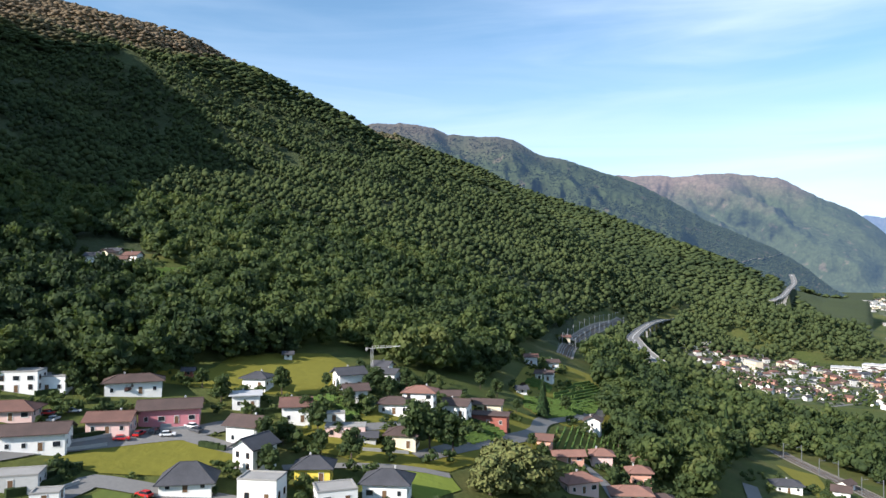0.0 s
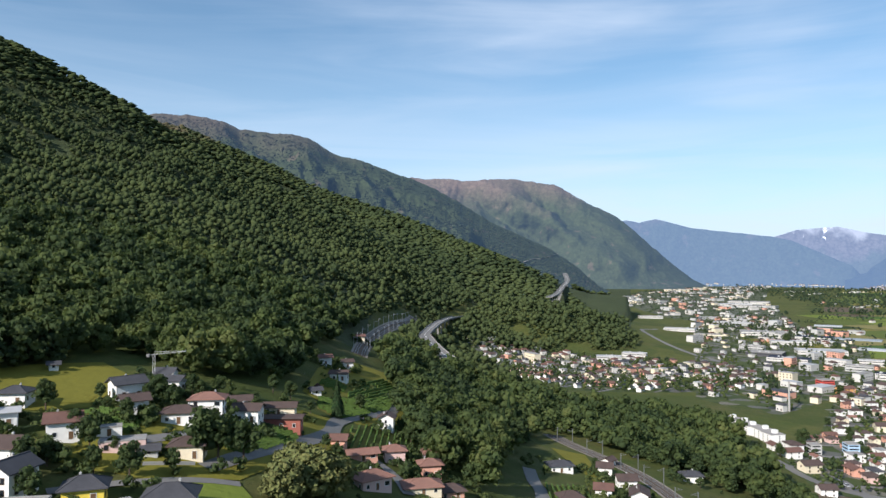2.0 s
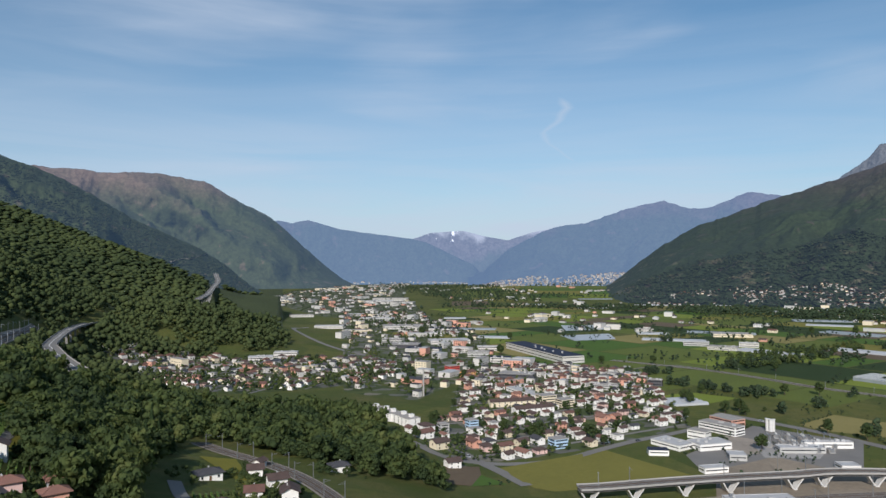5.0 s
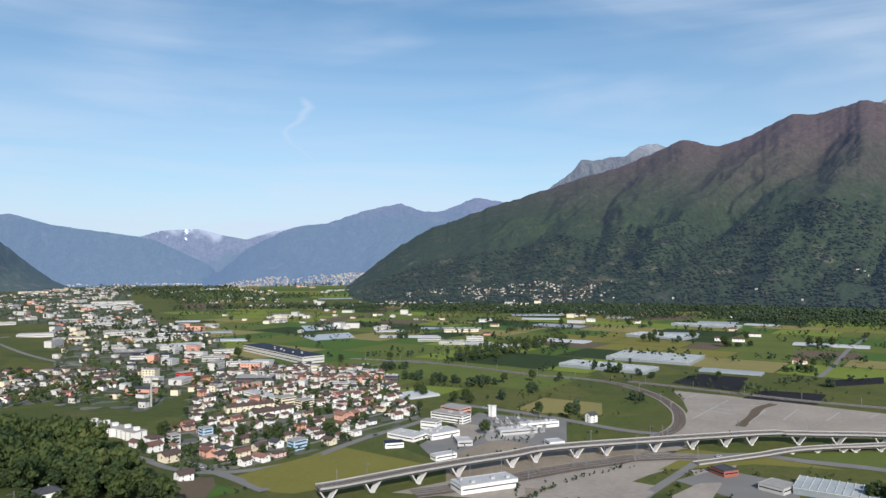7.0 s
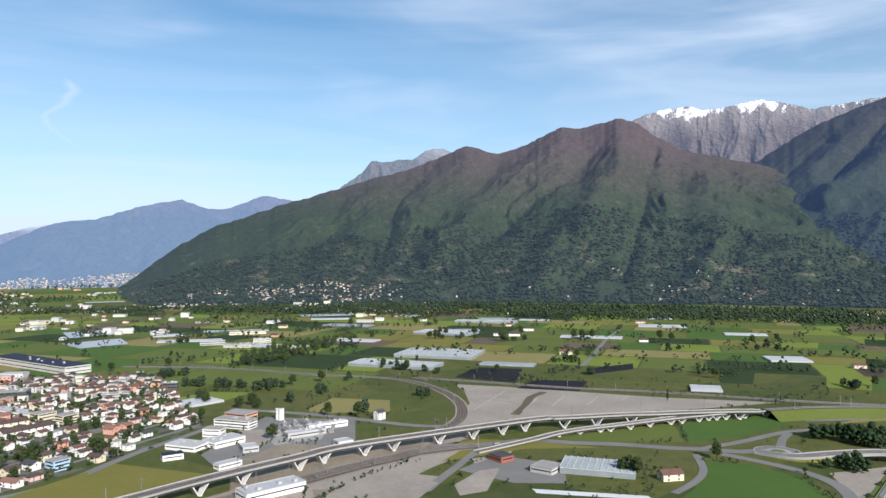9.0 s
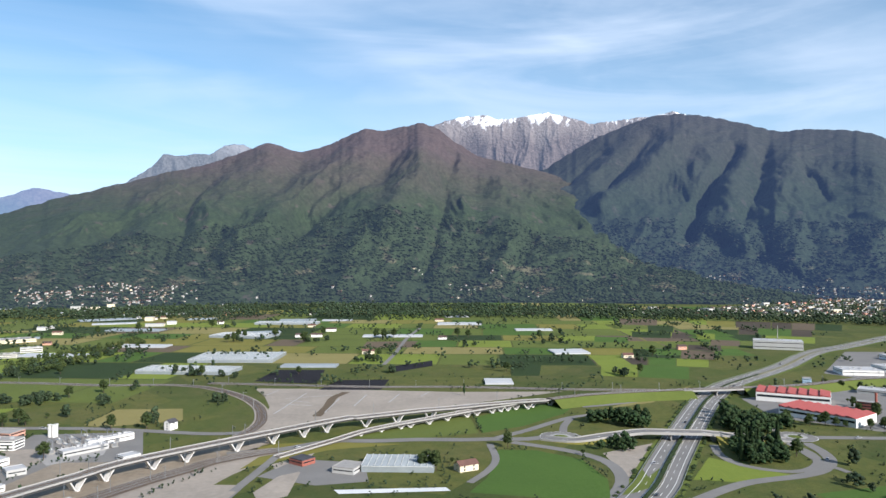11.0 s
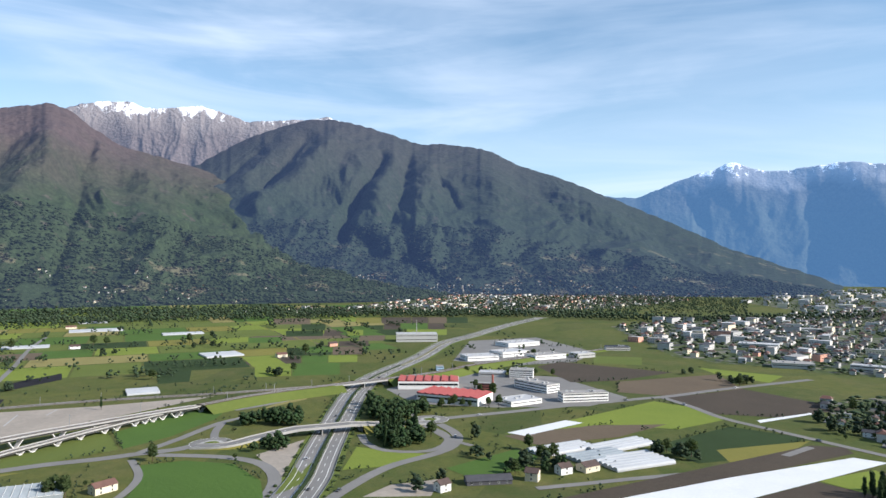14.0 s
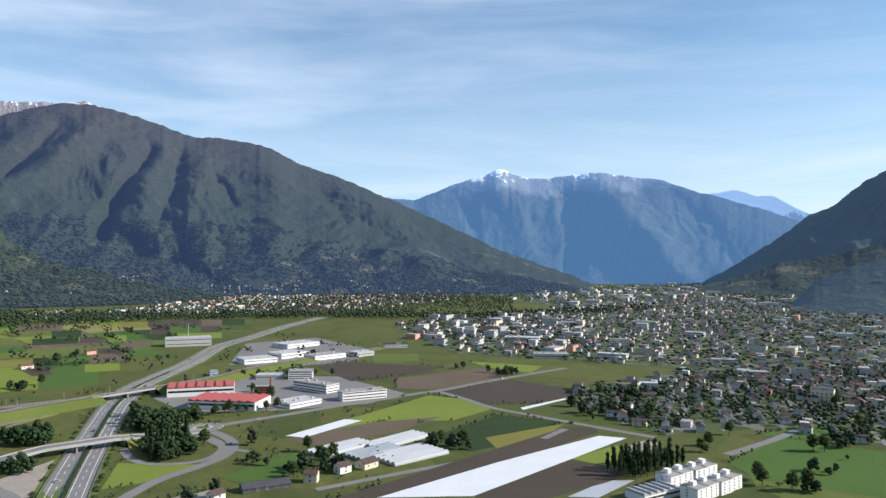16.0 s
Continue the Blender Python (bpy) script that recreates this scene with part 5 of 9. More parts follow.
def far_patchwork():
    rng = random.Random(21)
    names = ["grass", "lime", "deep", "dark", "olive", "straw", "soil", "olive", "grass", "grass", "lime", "deep", "grass"]
    labels = {"grass": "green grass field strip", "lime": "bright green grain field", "deep": "deep green crop field", "dark": "dark green row crop",
              "olive": "broad olive-green meadow strip", "straw": "pale straw-coloured field strip", "soil": "bare brown ploughed field", "dark_soil": "dark ploughed field strip"}
    u = 560.0
    while u < 2150:
        deep = rng.uniform(70, 150) * (1 + max(0, u - 800) / 2500)
        v = (-330 - (u - 800) * 0.30 if u > 800 else 330) + rng.uniform(0, 60)
        top = 1250 + (u - 800) * 1.2
        while v < top:
            wide = rng.uniform(45, 150)
            kind = rng.choice(names)
            corners = [U_DIR * a + V_DIR * b for a, b in ((u, v), (u + deep - 5, v), (u + deep - 5, v + wide - 3), (u, v + wide - 3))]
            c = sum(corners) / 4
            if any(inside(np.array([c[0]]), np.array([c[1]]), s)[0] for s in FIELD_SHAPES) or np.hypot(*c) > 2250 or near_line(c[:1], c[1:], MOTOR_LINE, 130)[0]:
                v += wide
                continue
            tagged(new("ground_field", patch("field", [tuple(p) for p in corners], CROPS[kind], 0.02 + 0.003 * rng.random())), labels[kind], "field", kind="structure")
            v += wide
        u += deep


far_patchwork()


def west_patchwork():
    """Longer fields towards the lake."""
    rng = random.Random(8)
    r = 1150.0
    while r < 4300:
        deep = rng.uniform(120, 220) * (r / 1500)
        az = 44.0 + rng.uniform(0, 2)
        while az < 74:
            wide = rng.uniform(2.5, 6.5)
            a0, a1 = radians(az), radians(az + wide * 0.97)
            pts = [(rr * math.sin(a), rr * math.cos(a)) for rr, a in ((r, a0), (r + deep * 0.97, a0), (r + deep * 0.97, a1), (r, a1))]
            c = np.mean(pts, axis=0)
            if not (c[0] * U_DIR[0] + c[1] * U_DIR[1] < 2150 and c[1] < 620 + 900):
                kind = rng.choice(["grass", "lime", "deep", "olive", "straw", "grass", "grass", "deep", "soil"])
                tagged(new("ground_field", patch("field", pts, CROPS[kind], 0.02 + 0.003 * rng.random())), "broad field on the valley floor", "field", kind="structure")
            az += wide
        r += deep


west_patchwork()


def east_patchwork():
    """Fields on the far side of the motorway, up to the town and the river."""
    rng = random.Random(18)
    r = 640.0
    while r < 1620:
        deep = rng.uniform(60, 120) * (r / 900)
        az = 108.0 + rng.uniform(0, 2)
        while az < 146:
            wide = rng.uniform(1.6, 5.0) * 900 / r
            a0, a1 = radians(az), radians(az + wide * 0.97)
            pts = [(rr * math.sin(a), rr * math.cos(a)) for rr, a in ((r, a0), (r + deep * 0.97, a0), (r + deep * 0.97, a1), (r, a1))]
            c = np.mean(pts, axis=0)
            own = [p for p in pts + [tuple(c)] if any(inside(np.array([p[0]]), np.array([p[1]]), s)[0] for s in FIELD_SHAPES)]
            clear = not any(near_line(np.array([p[0]]), np.array([p[1]]), MOTOR_LINE, 45)[0] for p in pts + [tuple(c)])
            if not own and clear and (az < 128 or r < 1150 and az < 136):
                kind = rng.choice(["grass", "lime", "deep", "olive", "soil", "dark", "grass", "dark_soil"])
                tagged(new("ground_field", patch("field", pts, CROPS[kind], 0.02 + 0.003 * rng.random())), "field strip between the motorway and the town", "field", kind="structure")
            az += wide
        r += deep


east_patchwork()


def lake():
    a = np.radians(np.linspace(33, 48, 40))
    v = np.concatenate([np.c_[4480 * np.sin(a), 4480 * np.cos(a), a * 0 + 1.0], np.c_[4880 * np.sin(a), 4880 * np.cos(a), a * 0 + 1.0]])
    tagged(new("water_lake", fast_mesh("lake", v, grid_faces(2, 40)[:, ::-1], [M_LAKE])), "blue lake at the far end of the valley", "lake", kind="structure")


lake()

# ---- woods and trees ----
def icosahedron():
    p = (1 + 5 ** 0.5) / 2
    v = np.array([(-1, p, 0), (1, p, 0), (-1, -p, 0), (1, -p, 0), (0, -1, p), (0, 1, p), (0, -1, -p), (0, 1, -p), (p, 0, -1), (p, 0, 1), (-p, 0, -1), (-p, 0, 1)], float)
    v /= np.linalg.norm(v[0])
    f = np.array([(0, 11, 5), (0, 5, 1), (0, 1, 7), (0, 7, 10), (0, 10, 11), (1, 5, 9), (5, 11, 4), (11, 10, 2), (10, 7, 6), (7, 1, 8),
                  (3, 9, 4), (3, 4, 2), (3, 2, 6), (3, 6, 8), (3, 8, 9), (4, 9, 5), (2, 4, 11), (6, 2, 10), (8, 6, 7), (9, 8, 1)])
    return v, f


ICO_V, ICO_F = icosahedron()


def leaf_cards(rng, centre, radii, count, size):
    """Small bent leaf sprays facing outwards over a lobe."""
    n = rng.normal(size=(count, 3))
    n[:, 2] = np.abs(n[:, 2]) * 0.9 - 0.25
    n /= np.linalg.norm(n, axis=1)[:, None]
    at = centre + n * radii * rng.uniform(0.88, 1.14, (count, 1))
    face = n + rng.normal(scale=0.55, size=(count, 3))
    face /= np.linalg.norm(face, axis=1)[:, None]
    u = np.cross(face, rng.normal(size=(count, 3)))
    u /= np.linalg.norm(u, axis=1)[:, None]
    w = np.cross(face, u)
    s = size * rng.uniform(0.6, 1.4, (count, 1))
    verts = np.stack([at - u * s, at - w * s * 0.7 + face * s * 0.25, at + u * s, at + w * s * 0.7 + face * s * 0.25], 1).reshape(-1, 3)
    b = np.arange(count)[:, None] * 4
    return verts, np.concatenate([b + (0, 1, 2), b + (0, 2, 3)])


def crown_arrays(seed, radius, low, high, lobes, cards, size, narrow=False, core=1.0):
    """A crown of uneven lobes with gaps between them."""
    rng = np.random.default_rng(seed)
    vs, fs, n = [], [], 0
    for k in range(lobes):
        t = (k + 0.5) / lobes
        z = low + (high - low) * (0.22 + 0.62 * t)
        reach = radius * (0.30 if narrow else 0.62) * math.sin(math.pi * (0.18 + 0.72 * t)) * rng.uniform(0.6, 1.15)
        a = k * 2.4 + rng.uniform(-0.5, 0.5)
        c = np.array([reach * math.cos(a), reach * math.sin(a), z])
        rr = np.array([1, 1, 0.8 if not narrow else 1.9]) * radius * rng.uniform(0.34, 0.60) * (7 / max(7, lobes)) ** 0.3
        v = ICO_V * rr * core * rng.uniform(0.80, 1.12, (12, 1)) + c
        vs.append(v)
        fs.append(ICO_F + n)
        n += 12
        if cards:
            v, f = leaf_cards(rng, c, rr, cards, size)
            vs.append(v)
            fs.append(f + n)
            n += len(v)
    return np.concatenate(vs), np.concatenate(fs)


def conifer_arrays(seed, radius, top, tiers, size):
    rng = np.random.default_rng(seed)
    vs, fs, n = [], [], 0
    for k in range(tiers):
        t = k / tiers
        z0, r = top * (0.10 + 0.88 * t), radius * (1 - t) ** 0.85 + 0.15
        m = max(5, int(11 * (1 - t * 0.5)))
        a = np.arange(m) * 2 * np.pi / m + rng.uniform(0, 6)
        reach = r * rng.uniform(0.75, 1.2, m)
        tip = np.c_[np.cos(a) * reach, np.sin(a) * reach, np.full(m, z0) - reach * 0.22]
        lft = np.c_[np.cos(a - 0.42) * r * 0.62, np.sin(a - 0.42) * r * 0.62, np.full(m, z0)]
        rgt = np.c_[np.cos(a + 0.42) * r * 0.62, np.sin(a + 0.42) * r * 0.62, np.full(m, z0)]
        apex = np.c_[np.zeros((m, 2)), np.full(m, z0 + top * 0.17)]
        v = np.stack([tip, lft, rgt, apex], 1).reshape(-1, 3)
        b = np.arange(m)[:, None] * 4
        vs.append(v)
        fs.append(np.concatenate([b + (0, 2, 3), b + (1, 0, 3), b + (0, 1, 2)]) + n)
        n += len(v)
    return np.concatenate(vs), np.concatenate(fs)


def scatter(name, label, templates, x, y, z, scale, seed, mats, category="woods", squash=None):
    """Plants copies of the templates as one body of woods."""
    rng = np.random.default_rng(seed)
    pick = rng.integers(0, len(templates), len(x))
    turn = rng.uniform(0, 2 * np.pi, len(x))
    tall = rng.uniform(0.8, 1.25, len(x)) if squash is None else squash
    vs, fs, n = [], [], 0
    for k, (tv, tf) in enumerate(templates):
        i = np.where(pick == k)[0]
        if not len(i):
            continue
        c, s = np.cos(turn[i])[:, None], np.sin(turn[i])[:, None]
        sc = scale[i][:, None]
        vx = (tv[:, 0] * c - tv[:, 1] * s) * sc + x[i][:, None]
        vy = (tv[:, 0] * s + tv[:, 1] * c) * sc + y[i][:, None]
        vz = tv[:, 2] * sc * tall[i][:, None] + z[i][:, None]
        vs.append(np.stack([vx, vy, vz], -1).reshape(-1, 3))
        fs.append((tf[None] + (np.arange(len(i)) * len(tv))[:, None, None]).reshape(-1, 3) + n)
        n += len(i) * len(tv)
    me = fast_mesh(name, np.concatenate(vs), np.concatenate(fs), mats, True)
    return tagged(new(name, me), label, category, kind="stuff")


def polar_seeds(az0, az1, r0, r1, space, seed, grow=0.0):
    """Jittered places in a sector, the spacing growing with distance."""
    rng = np.random.default_rng(seed)
    xs, ys, ss, r = [], [], [], r0
    while r < r1:
        s = space + grow * (r - r0)
        n = max(1, int(radians(az1 - az0) * r / s))
        a = np.radians(az0 + (az1 - az0) * (np.arange(n) + rng.uniform(0, 1, n)) / n)
        rr = r + rng.uniform(-0.5, 0.5, n) * s
        xs.append(rr * np.sin(a)), ys.append(rr * np.cos(a)), ss.append(np.full(n, s))
        r += s * 0.92
    return np.concatenate(xs), np.concatenate(ys), np.concatenate(ss)


# Where the wood begins above the meadows, by azimuth.
EDGE_AZ = (-60, -32, -24, -18, -12, -7, -4, -1, 0.7, 3.3, 5.0, 5.9, 7, 10)
EDGE_R = (250, 248, 252, 262, 295, 318, 302, 296, 300, 322, 350, 435, 485, 510)
CLEARINGS = [(-172, 376, 22), (-184, 382, 20), (50, 386, 20), (60, 368, 16), (44, 396, 18), (-186, 400, 26), (-160, 395, 22), (-150, 385, 20), (-205, 430, 22), (55, 400, 30), (75, 385, 22), (225, 318, 16)]


def wooded(x, y):
    az, r = np.degrees(np.arctan2(x, y)), np.hypot(x, y)
    up = (az < 10) & (r > np.interp(az, EDGE_AZ, EDGE_R))
    hill = (az >= 9.0) & (az < 15) & (r > np.interp(az, (9, 12, 12.8, 15), (515, 470, 330, 290))) & (r < 2000)
    slope = (az >= 14) & (az < 44) & (r > np.interp(az, (14, 17, 20, 23, 27, 33, 38, 44), (285, 262, 258, 430, 440, 405, 385, 385))) & (r < np.interp(az, (14, 20, 27, 33.5, 37.6, 41.7, 44), (960, 780, 610, 630, 565, 430, 390)))
    knoll = (az >= 15) & (az < 31.5) & (r > np.interp(az, (15, 20, 25, 31.5), (900, 965, 990, 1070))) & (r < np.interp(az, (15, 25, 29, 31.5), (1900, 1900, 1480, 1120)))
    far = (az < 29.5) & (r > 1900) & (r < np.interp(az, CREST_AZ, CREST_R) + 40)
    keep = up | hill | slope | knoll | far
    for cx, cy, cr in CLEARINGS:
        keep &= (x - cx) ** 2 + (y - cy) ** 2 > cr ** 2
    keep &= ~near_line(x, y, CLIMB[1:], 11) & ~near_line(x, y, CLIMB_B, 17) & ~near_line(x, y, CLIMB_C, 18) & ~near_line(x, y, RAIL_UP, 15) & ~near_line(x, y, RAIL_HILL, 14)
    clump = fbm(x / 60, y / 60, 3, 31)
    return keep & ((clump > 0.27) | (r < 560))


def far_canopy():
    """Mixed mountain forest: grain from tree to tree, dull browns where it thins out near the tops."""
    m, t, b = material("far_canopy", 0.95, 0, 0.1)
    c = t.nodes.new("ShaderNodeTexCoord")
    s = t.nodes.new("ShaderNodeSeparateXYZ")
    t.links.new(c.outputs["Object"], s.inputs[0])
    r = t.nodes.new("ShaderNodeNewGeometry").outputs["Random Per Island"]
    wide = place_noise(t, 0.005, 5, 0.65)
    f = math_node(t, "MULTIPLY_ADD", r, 0.45, math_node(t, "MULTIPLY_ADD", wide, 1.9, -0.68), clamp=True)
    tone = mix_rgb(t, f, (0.031, 0.047, 0.021), (0.072, 0.092, 0.034))
    high = math_node(t, "MULTIPLY_ADD", math_node(t, "SUBTRACT", place_noise(t, 0.009, 4, 0.6), 0.5), 420.0, s.outputs[2])
    tone = mix_rgb(t, math_node(t, "MULTIPLY", ramp(t, math_node(t, "DIVIDE", high, 1000.0), ((0.57, 0.0), (0.72, 1.0))), 0.9), tone, (0.185, 0.140, 0.095))
    t.links.new(tone, b.inputs["Base Color"])
    return m


M_FAR_TREES = far_canopy()
LEAFY = [crown_arrays(s, 4.9, 1.0, 11.5, 9, 30, 0.72, core=0.80) for s in (1, 2, 3, 4, 5)]
BROAD = [crown_arrays(s, 4.8, 1.2, 11.0, 6, 13, 0.95, core=0.85) for s in (1, 2, 3, 4)]
MEDIUM = [crown_arrays(s, 4.6, 0.5, 11.0, 3, 2, 1.0) for s in (11, 12, 13)]
COARSE = [crown_arrays(s, 4.6, 0.0, 10.0, 2, 0, 1.0) for s in (14, 15, 16)]
OCTA_V = np.array([(1, 0, 0), (0, 1, 0), (-1, 0, 0), (0, -1, 0), (0, 0, 1), (0, 0, -1)], float)
OCTA_F = np.array([(0, 1, 4), (1, 2, 4), (2, 3, 4), (3, 0, 4), (1, 0, 5), (2, 1, 5), (3, 2, 5), (0, 3, 5)])
TUFT = [(OCTA_V * np.array((6.2, 6.2, 2.3)) * np.random.default_rng(s).uniform(0.8, 1.25, (6, 1)) + (0, 0, 5.0), OCTA_F) for s in (25, 26, 27, 28)]
FIRS = [conifer_arrays(s, 3.0, 17.0, 9, 1.0) for s in (31, 32)]


def plant(name, label, templates, seeds, seed, mats, base=8.0, spread=(0.6, 1.4), lower=0.6):
    x, y, s = seeds
    k = wooded(x, y)
    x, y, s = x[k], y[k], s[k]
    rng = np.random.default_rng(seed)
    sc = s / base * rng.uniform(*spread, len(x))
    return scatter(name, label, templates, x, y, height(x, y) - lower, sc, seed, mats)


plant("woods_hillside", "dense broadleaf wood on the slopes around the hill village", LEAFY, polar_seeds(-36, 44, 250, 425, 8.8, 1), 1, [M_CANOPY], spread=(0.55, 1.5))
plant("woods_upper_slope", "leafy broadleaf wood above the hill village", BROAD, polar_seeds(-36, 44, 425, 640, 8.8, 5), 5, [M_CANOPY], spread=(0.6, 1.45))
plant("woods_lower_slope", "unbroken broadleaf wood on the lower mountainside", MEDIUM, polar_seeds(-36, 33, 640, 1350, 8.6, 2, 0.004), 2, [M_FAR_TREES], spread=(0.45, 1.5))
plant("woods_mountain", "endless mixed forest covering the mountainside", TUFT, polar_seeds(-36, 30, 1350, 2900, 7.8, 3, 0.0016), 3, [M_FAR_TREES], spread=(0.4, 1.8))


def slope_woods(name, label, slope, az0, az1, s0, s1, count, seed, size, mat):
    """Trees standing on the lower flank of a far mountain, thinning upwards and leaving glades."""
    rng = np.random.default_rng(seed)
    az_k, s_k, rr, zz = SLOPES[slope]
    az, s = rng.uniform(az0, az1, count), s0 + (s1 - s0) * rng.random(count) ** 1.35
    i = np.clip(np.searchsorted(s_k, s), 1, len(s_k) - 4)
    j = np.clip(np.searchsorted(az_k, az), 1, len(az_k) - 2)
    fi = (s - s_k[i - 1]) / (s_k[i] - s_k[i - 1])
    r, z = rr[i - 1, j] * (1 - fi) + rr[i, j] * fi, zz[i - 1, j] * (1 - fi) + zz[i, j] * fi
    k = (fbm(az * 1.1, s * 40, 4, seed) > 0.36) & (z > 0)
    x, y = r * np.sin(np.radians(az)), r * np.cos(np.radians(az))
    scatter(name, label, TUFT, x[k], y[k], z[k] - 1.0, size * rng.uniform(0.5, 1.4, int(k.sum())), seed, [mat])


M_RIVER = mottled("riverside_canopy", (0.046, 0.070, 0.034), (0.016, 0.028, 0.017), (0.02, 0.3), bump=0.4, bump_scale=0.3, vary=0.35, island=True)


def river_belt():
    """The dark riverside wood across the plain."""
    x, y, s = polar_seeds(46, 158, 1480, 2150, 13.0, 4)
    az, r = np.degrees(np.arctan2(x, y)), np.hypot(x, y)
    start = np.interp(az, (46, 60, 75, 90, 100, 115, 126, 135, 143, 150, 158), (2100, 1950, 1760, 1660, 1640, 1660, 1680, 1640, 1600, 1750, 1950))
    k = (r > start) & (r < start + np.interp(az, (46, 105, 122, 140, 158), (600, 420, 150, 120, 100))) & (fbm(x / 110, y / 110, 3, 8) > 0.30) & ~near_line(x, y, MOTOR_LINE, 26)
    x, y, s = x[k], y[k], s[k]
    rng = np.random.default_rng(4)
    scatter("woods_river", "dark green riverside wood along the far edge of the fields", COARSE, x, y, x * 0 - 0.5, s / 10 * rng.uniform(0.55, 1.5, len(x)), 4, [M_RIVER])


river_belt()
# These trees reuse the slope materials, so the emitted haze covers them too.
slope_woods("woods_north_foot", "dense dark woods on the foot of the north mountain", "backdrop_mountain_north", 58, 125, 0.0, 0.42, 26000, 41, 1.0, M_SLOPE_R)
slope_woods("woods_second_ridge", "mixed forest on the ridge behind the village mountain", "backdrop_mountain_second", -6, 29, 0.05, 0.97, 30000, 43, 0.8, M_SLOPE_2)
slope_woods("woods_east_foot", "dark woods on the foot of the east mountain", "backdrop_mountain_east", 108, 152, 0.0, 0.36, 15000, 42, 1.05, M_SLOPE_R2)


def lake_belt():
    """Broken belts of trees across the plain towards the lake."""
    x, y, s = polar_seeds(37, 66, 1900, 4500, 20.0, 6, 0.006)
    az, r = np.degrees(np.arctan2(x, y)), np.hypot(x, y)
    k = (fbm(r / 260, az / 9, 3, 15) > np.interp(r, (1900, 3000, 4500), (0.62, 0.575, 0.53))) & (az > np.interp(r, (1900, 4500), (44, 38)))
    x, y, s = x[k], y[k], s[k]
    rng = np.random.default_rng(6)
    scatter("woods_lake", "dark belts of trees across the plain towards the lake", COARSE, x, y, x * 0 - 0.5, s / 15 * rng.uniform(0.4, 1.2, len(x)), 6, [M_RIVER])


lake_belt()

# ---- houses ----
def shared_window(wide, tall, frame_mat=None):
    g = Geo()
    w, h = wide / 2, tall / 2
    g.box(-w, -0.06, -h, w, 0.02, h, 0)
    for x0, z0, x1, z1 in ((-w - 0.09, -h - 0.09, -w, h + 0.09), (w, -h - 0.09, w + 0.09, h + 0.09), (-w, h, w, h + 0.09), (-w - 0.05, -h - 0.12, w + 0.05, -h)):
        g.box(x0, -0.08, z0, x1, 0.05, z1, 1)
    return g.mesh("window", [M_GLASS, frame_mat or M_FRAME])


WINDOW = shared_window(0.95, 1.2)
WINDOW_WIDE = shared_window(1.7, 1.3)
WINDOW_SHUT = shared_window(1.0, 1.35, M_WOOD)
_g = Geo()
_g.box(-0.55, -0.06, 0, 0.55, 0.05, 2.1, 0).box(-0.68, -0.08, 0, -0.55, 0.08, 2.2, 1).box(0.55, -0.08, 0, 0.68, 0.08, 2.2, 1).box(-0.68, -0.08, 2.1, 0.68, 0.08, 2.25, 1)
DOOR = _g.mesh("door", [M_WOOD, M_FRAME])


def roof_mesh(kind, L, W, H, rh, over, mat):
    g = Geo()
    a, b, t = L / 2 + over, W / 2 + over, 0.24
    drop = rh * over / (W / 2) if rh else 0
    if kind == "gable":
        for s in (-1, 1):
            sec = [(0, H + rh + t), (s * b, H - drop + t), (s * b, H - drop), (0, H + rh)]
            g.prism(sec if s < 0 else sec[::-1], -a, a)
        g.beam((-a, 0, H + rh + t), (a, 0, H + rh + t), 0.34, 0.2)
    elif kind == "hip":
        k = max(0.0, L / 2 - W / 2 * 0.95)
        low, top = H - drop, H + rh
        v = [(-a, -b, low), (a, -b, low), (a, b, low), (-a, b, low), (-a, -b, low + t), (a, -b, low + t), (a, b, low + t), (-a, b, low + t), (-k - 0.01, 0, top + t), (k + 0.01, 0, top + t)]
        g.add(v, [(3, 2, 1, 0), (0, 1, 5, 4), (1, 2, 6, 5), (2, 3, 7, 6), (3, 0, 4, 7), (4, 5, 9, 8), (6, 7, 8, 9), (5, 6, 9), (7, 4, 8)])
        for p, q in ((4, 8), (5, 9), (6, 9), (7, 8), (8, 9)):
            g.beam(Vector(v[p]) + Vector((0, 0, 0.03)), Vector(v[q]) + Vector((0, 0, 0.03)), 0.24, 0.14)
    else:
        g.box(-L / 2 + 0.3, -W / 2 + 0.3, H - 0.02, L / 2 - 0.3, W / 2 - 0.3, H + 0.12)
        for x0, y0, x1, y1 in ((-L / 2 - 0.1, -W / 2 - 0.1, L / 2 + 0.1, -W / 2 + 0.3), (-L / 2 - 0.1, W / 2 - 0.3, L / 2 + 0.1, W / 2 + 0.1), (-L / 2 - 0.1, -W / 2 + 0.3, -L / 2 + 0.3, W / 2 - 0.3), (L / 2 - 0.3, -W / 2 + 0.3, L / 2 + 0.1, W / 2 - 0.3)):
            g.box(x0, y0, H, x1, y1, H + 0.42)
    return g.mesh("roof", mat)


def chimney_mesh(z0, z1):
    g = Geo()
    g.box(-0.24, -0.24, z0, 0.24, 0.24, z1).box(-0.31, -0.31, z1, 0.31, 0.31, z1 + 0.1).box(-0.14, -0.14, z1 + 0.1, 0.14, 0.14, z1 + 0.3)
    return g.mesh("chimney", PLASTER["grey"])


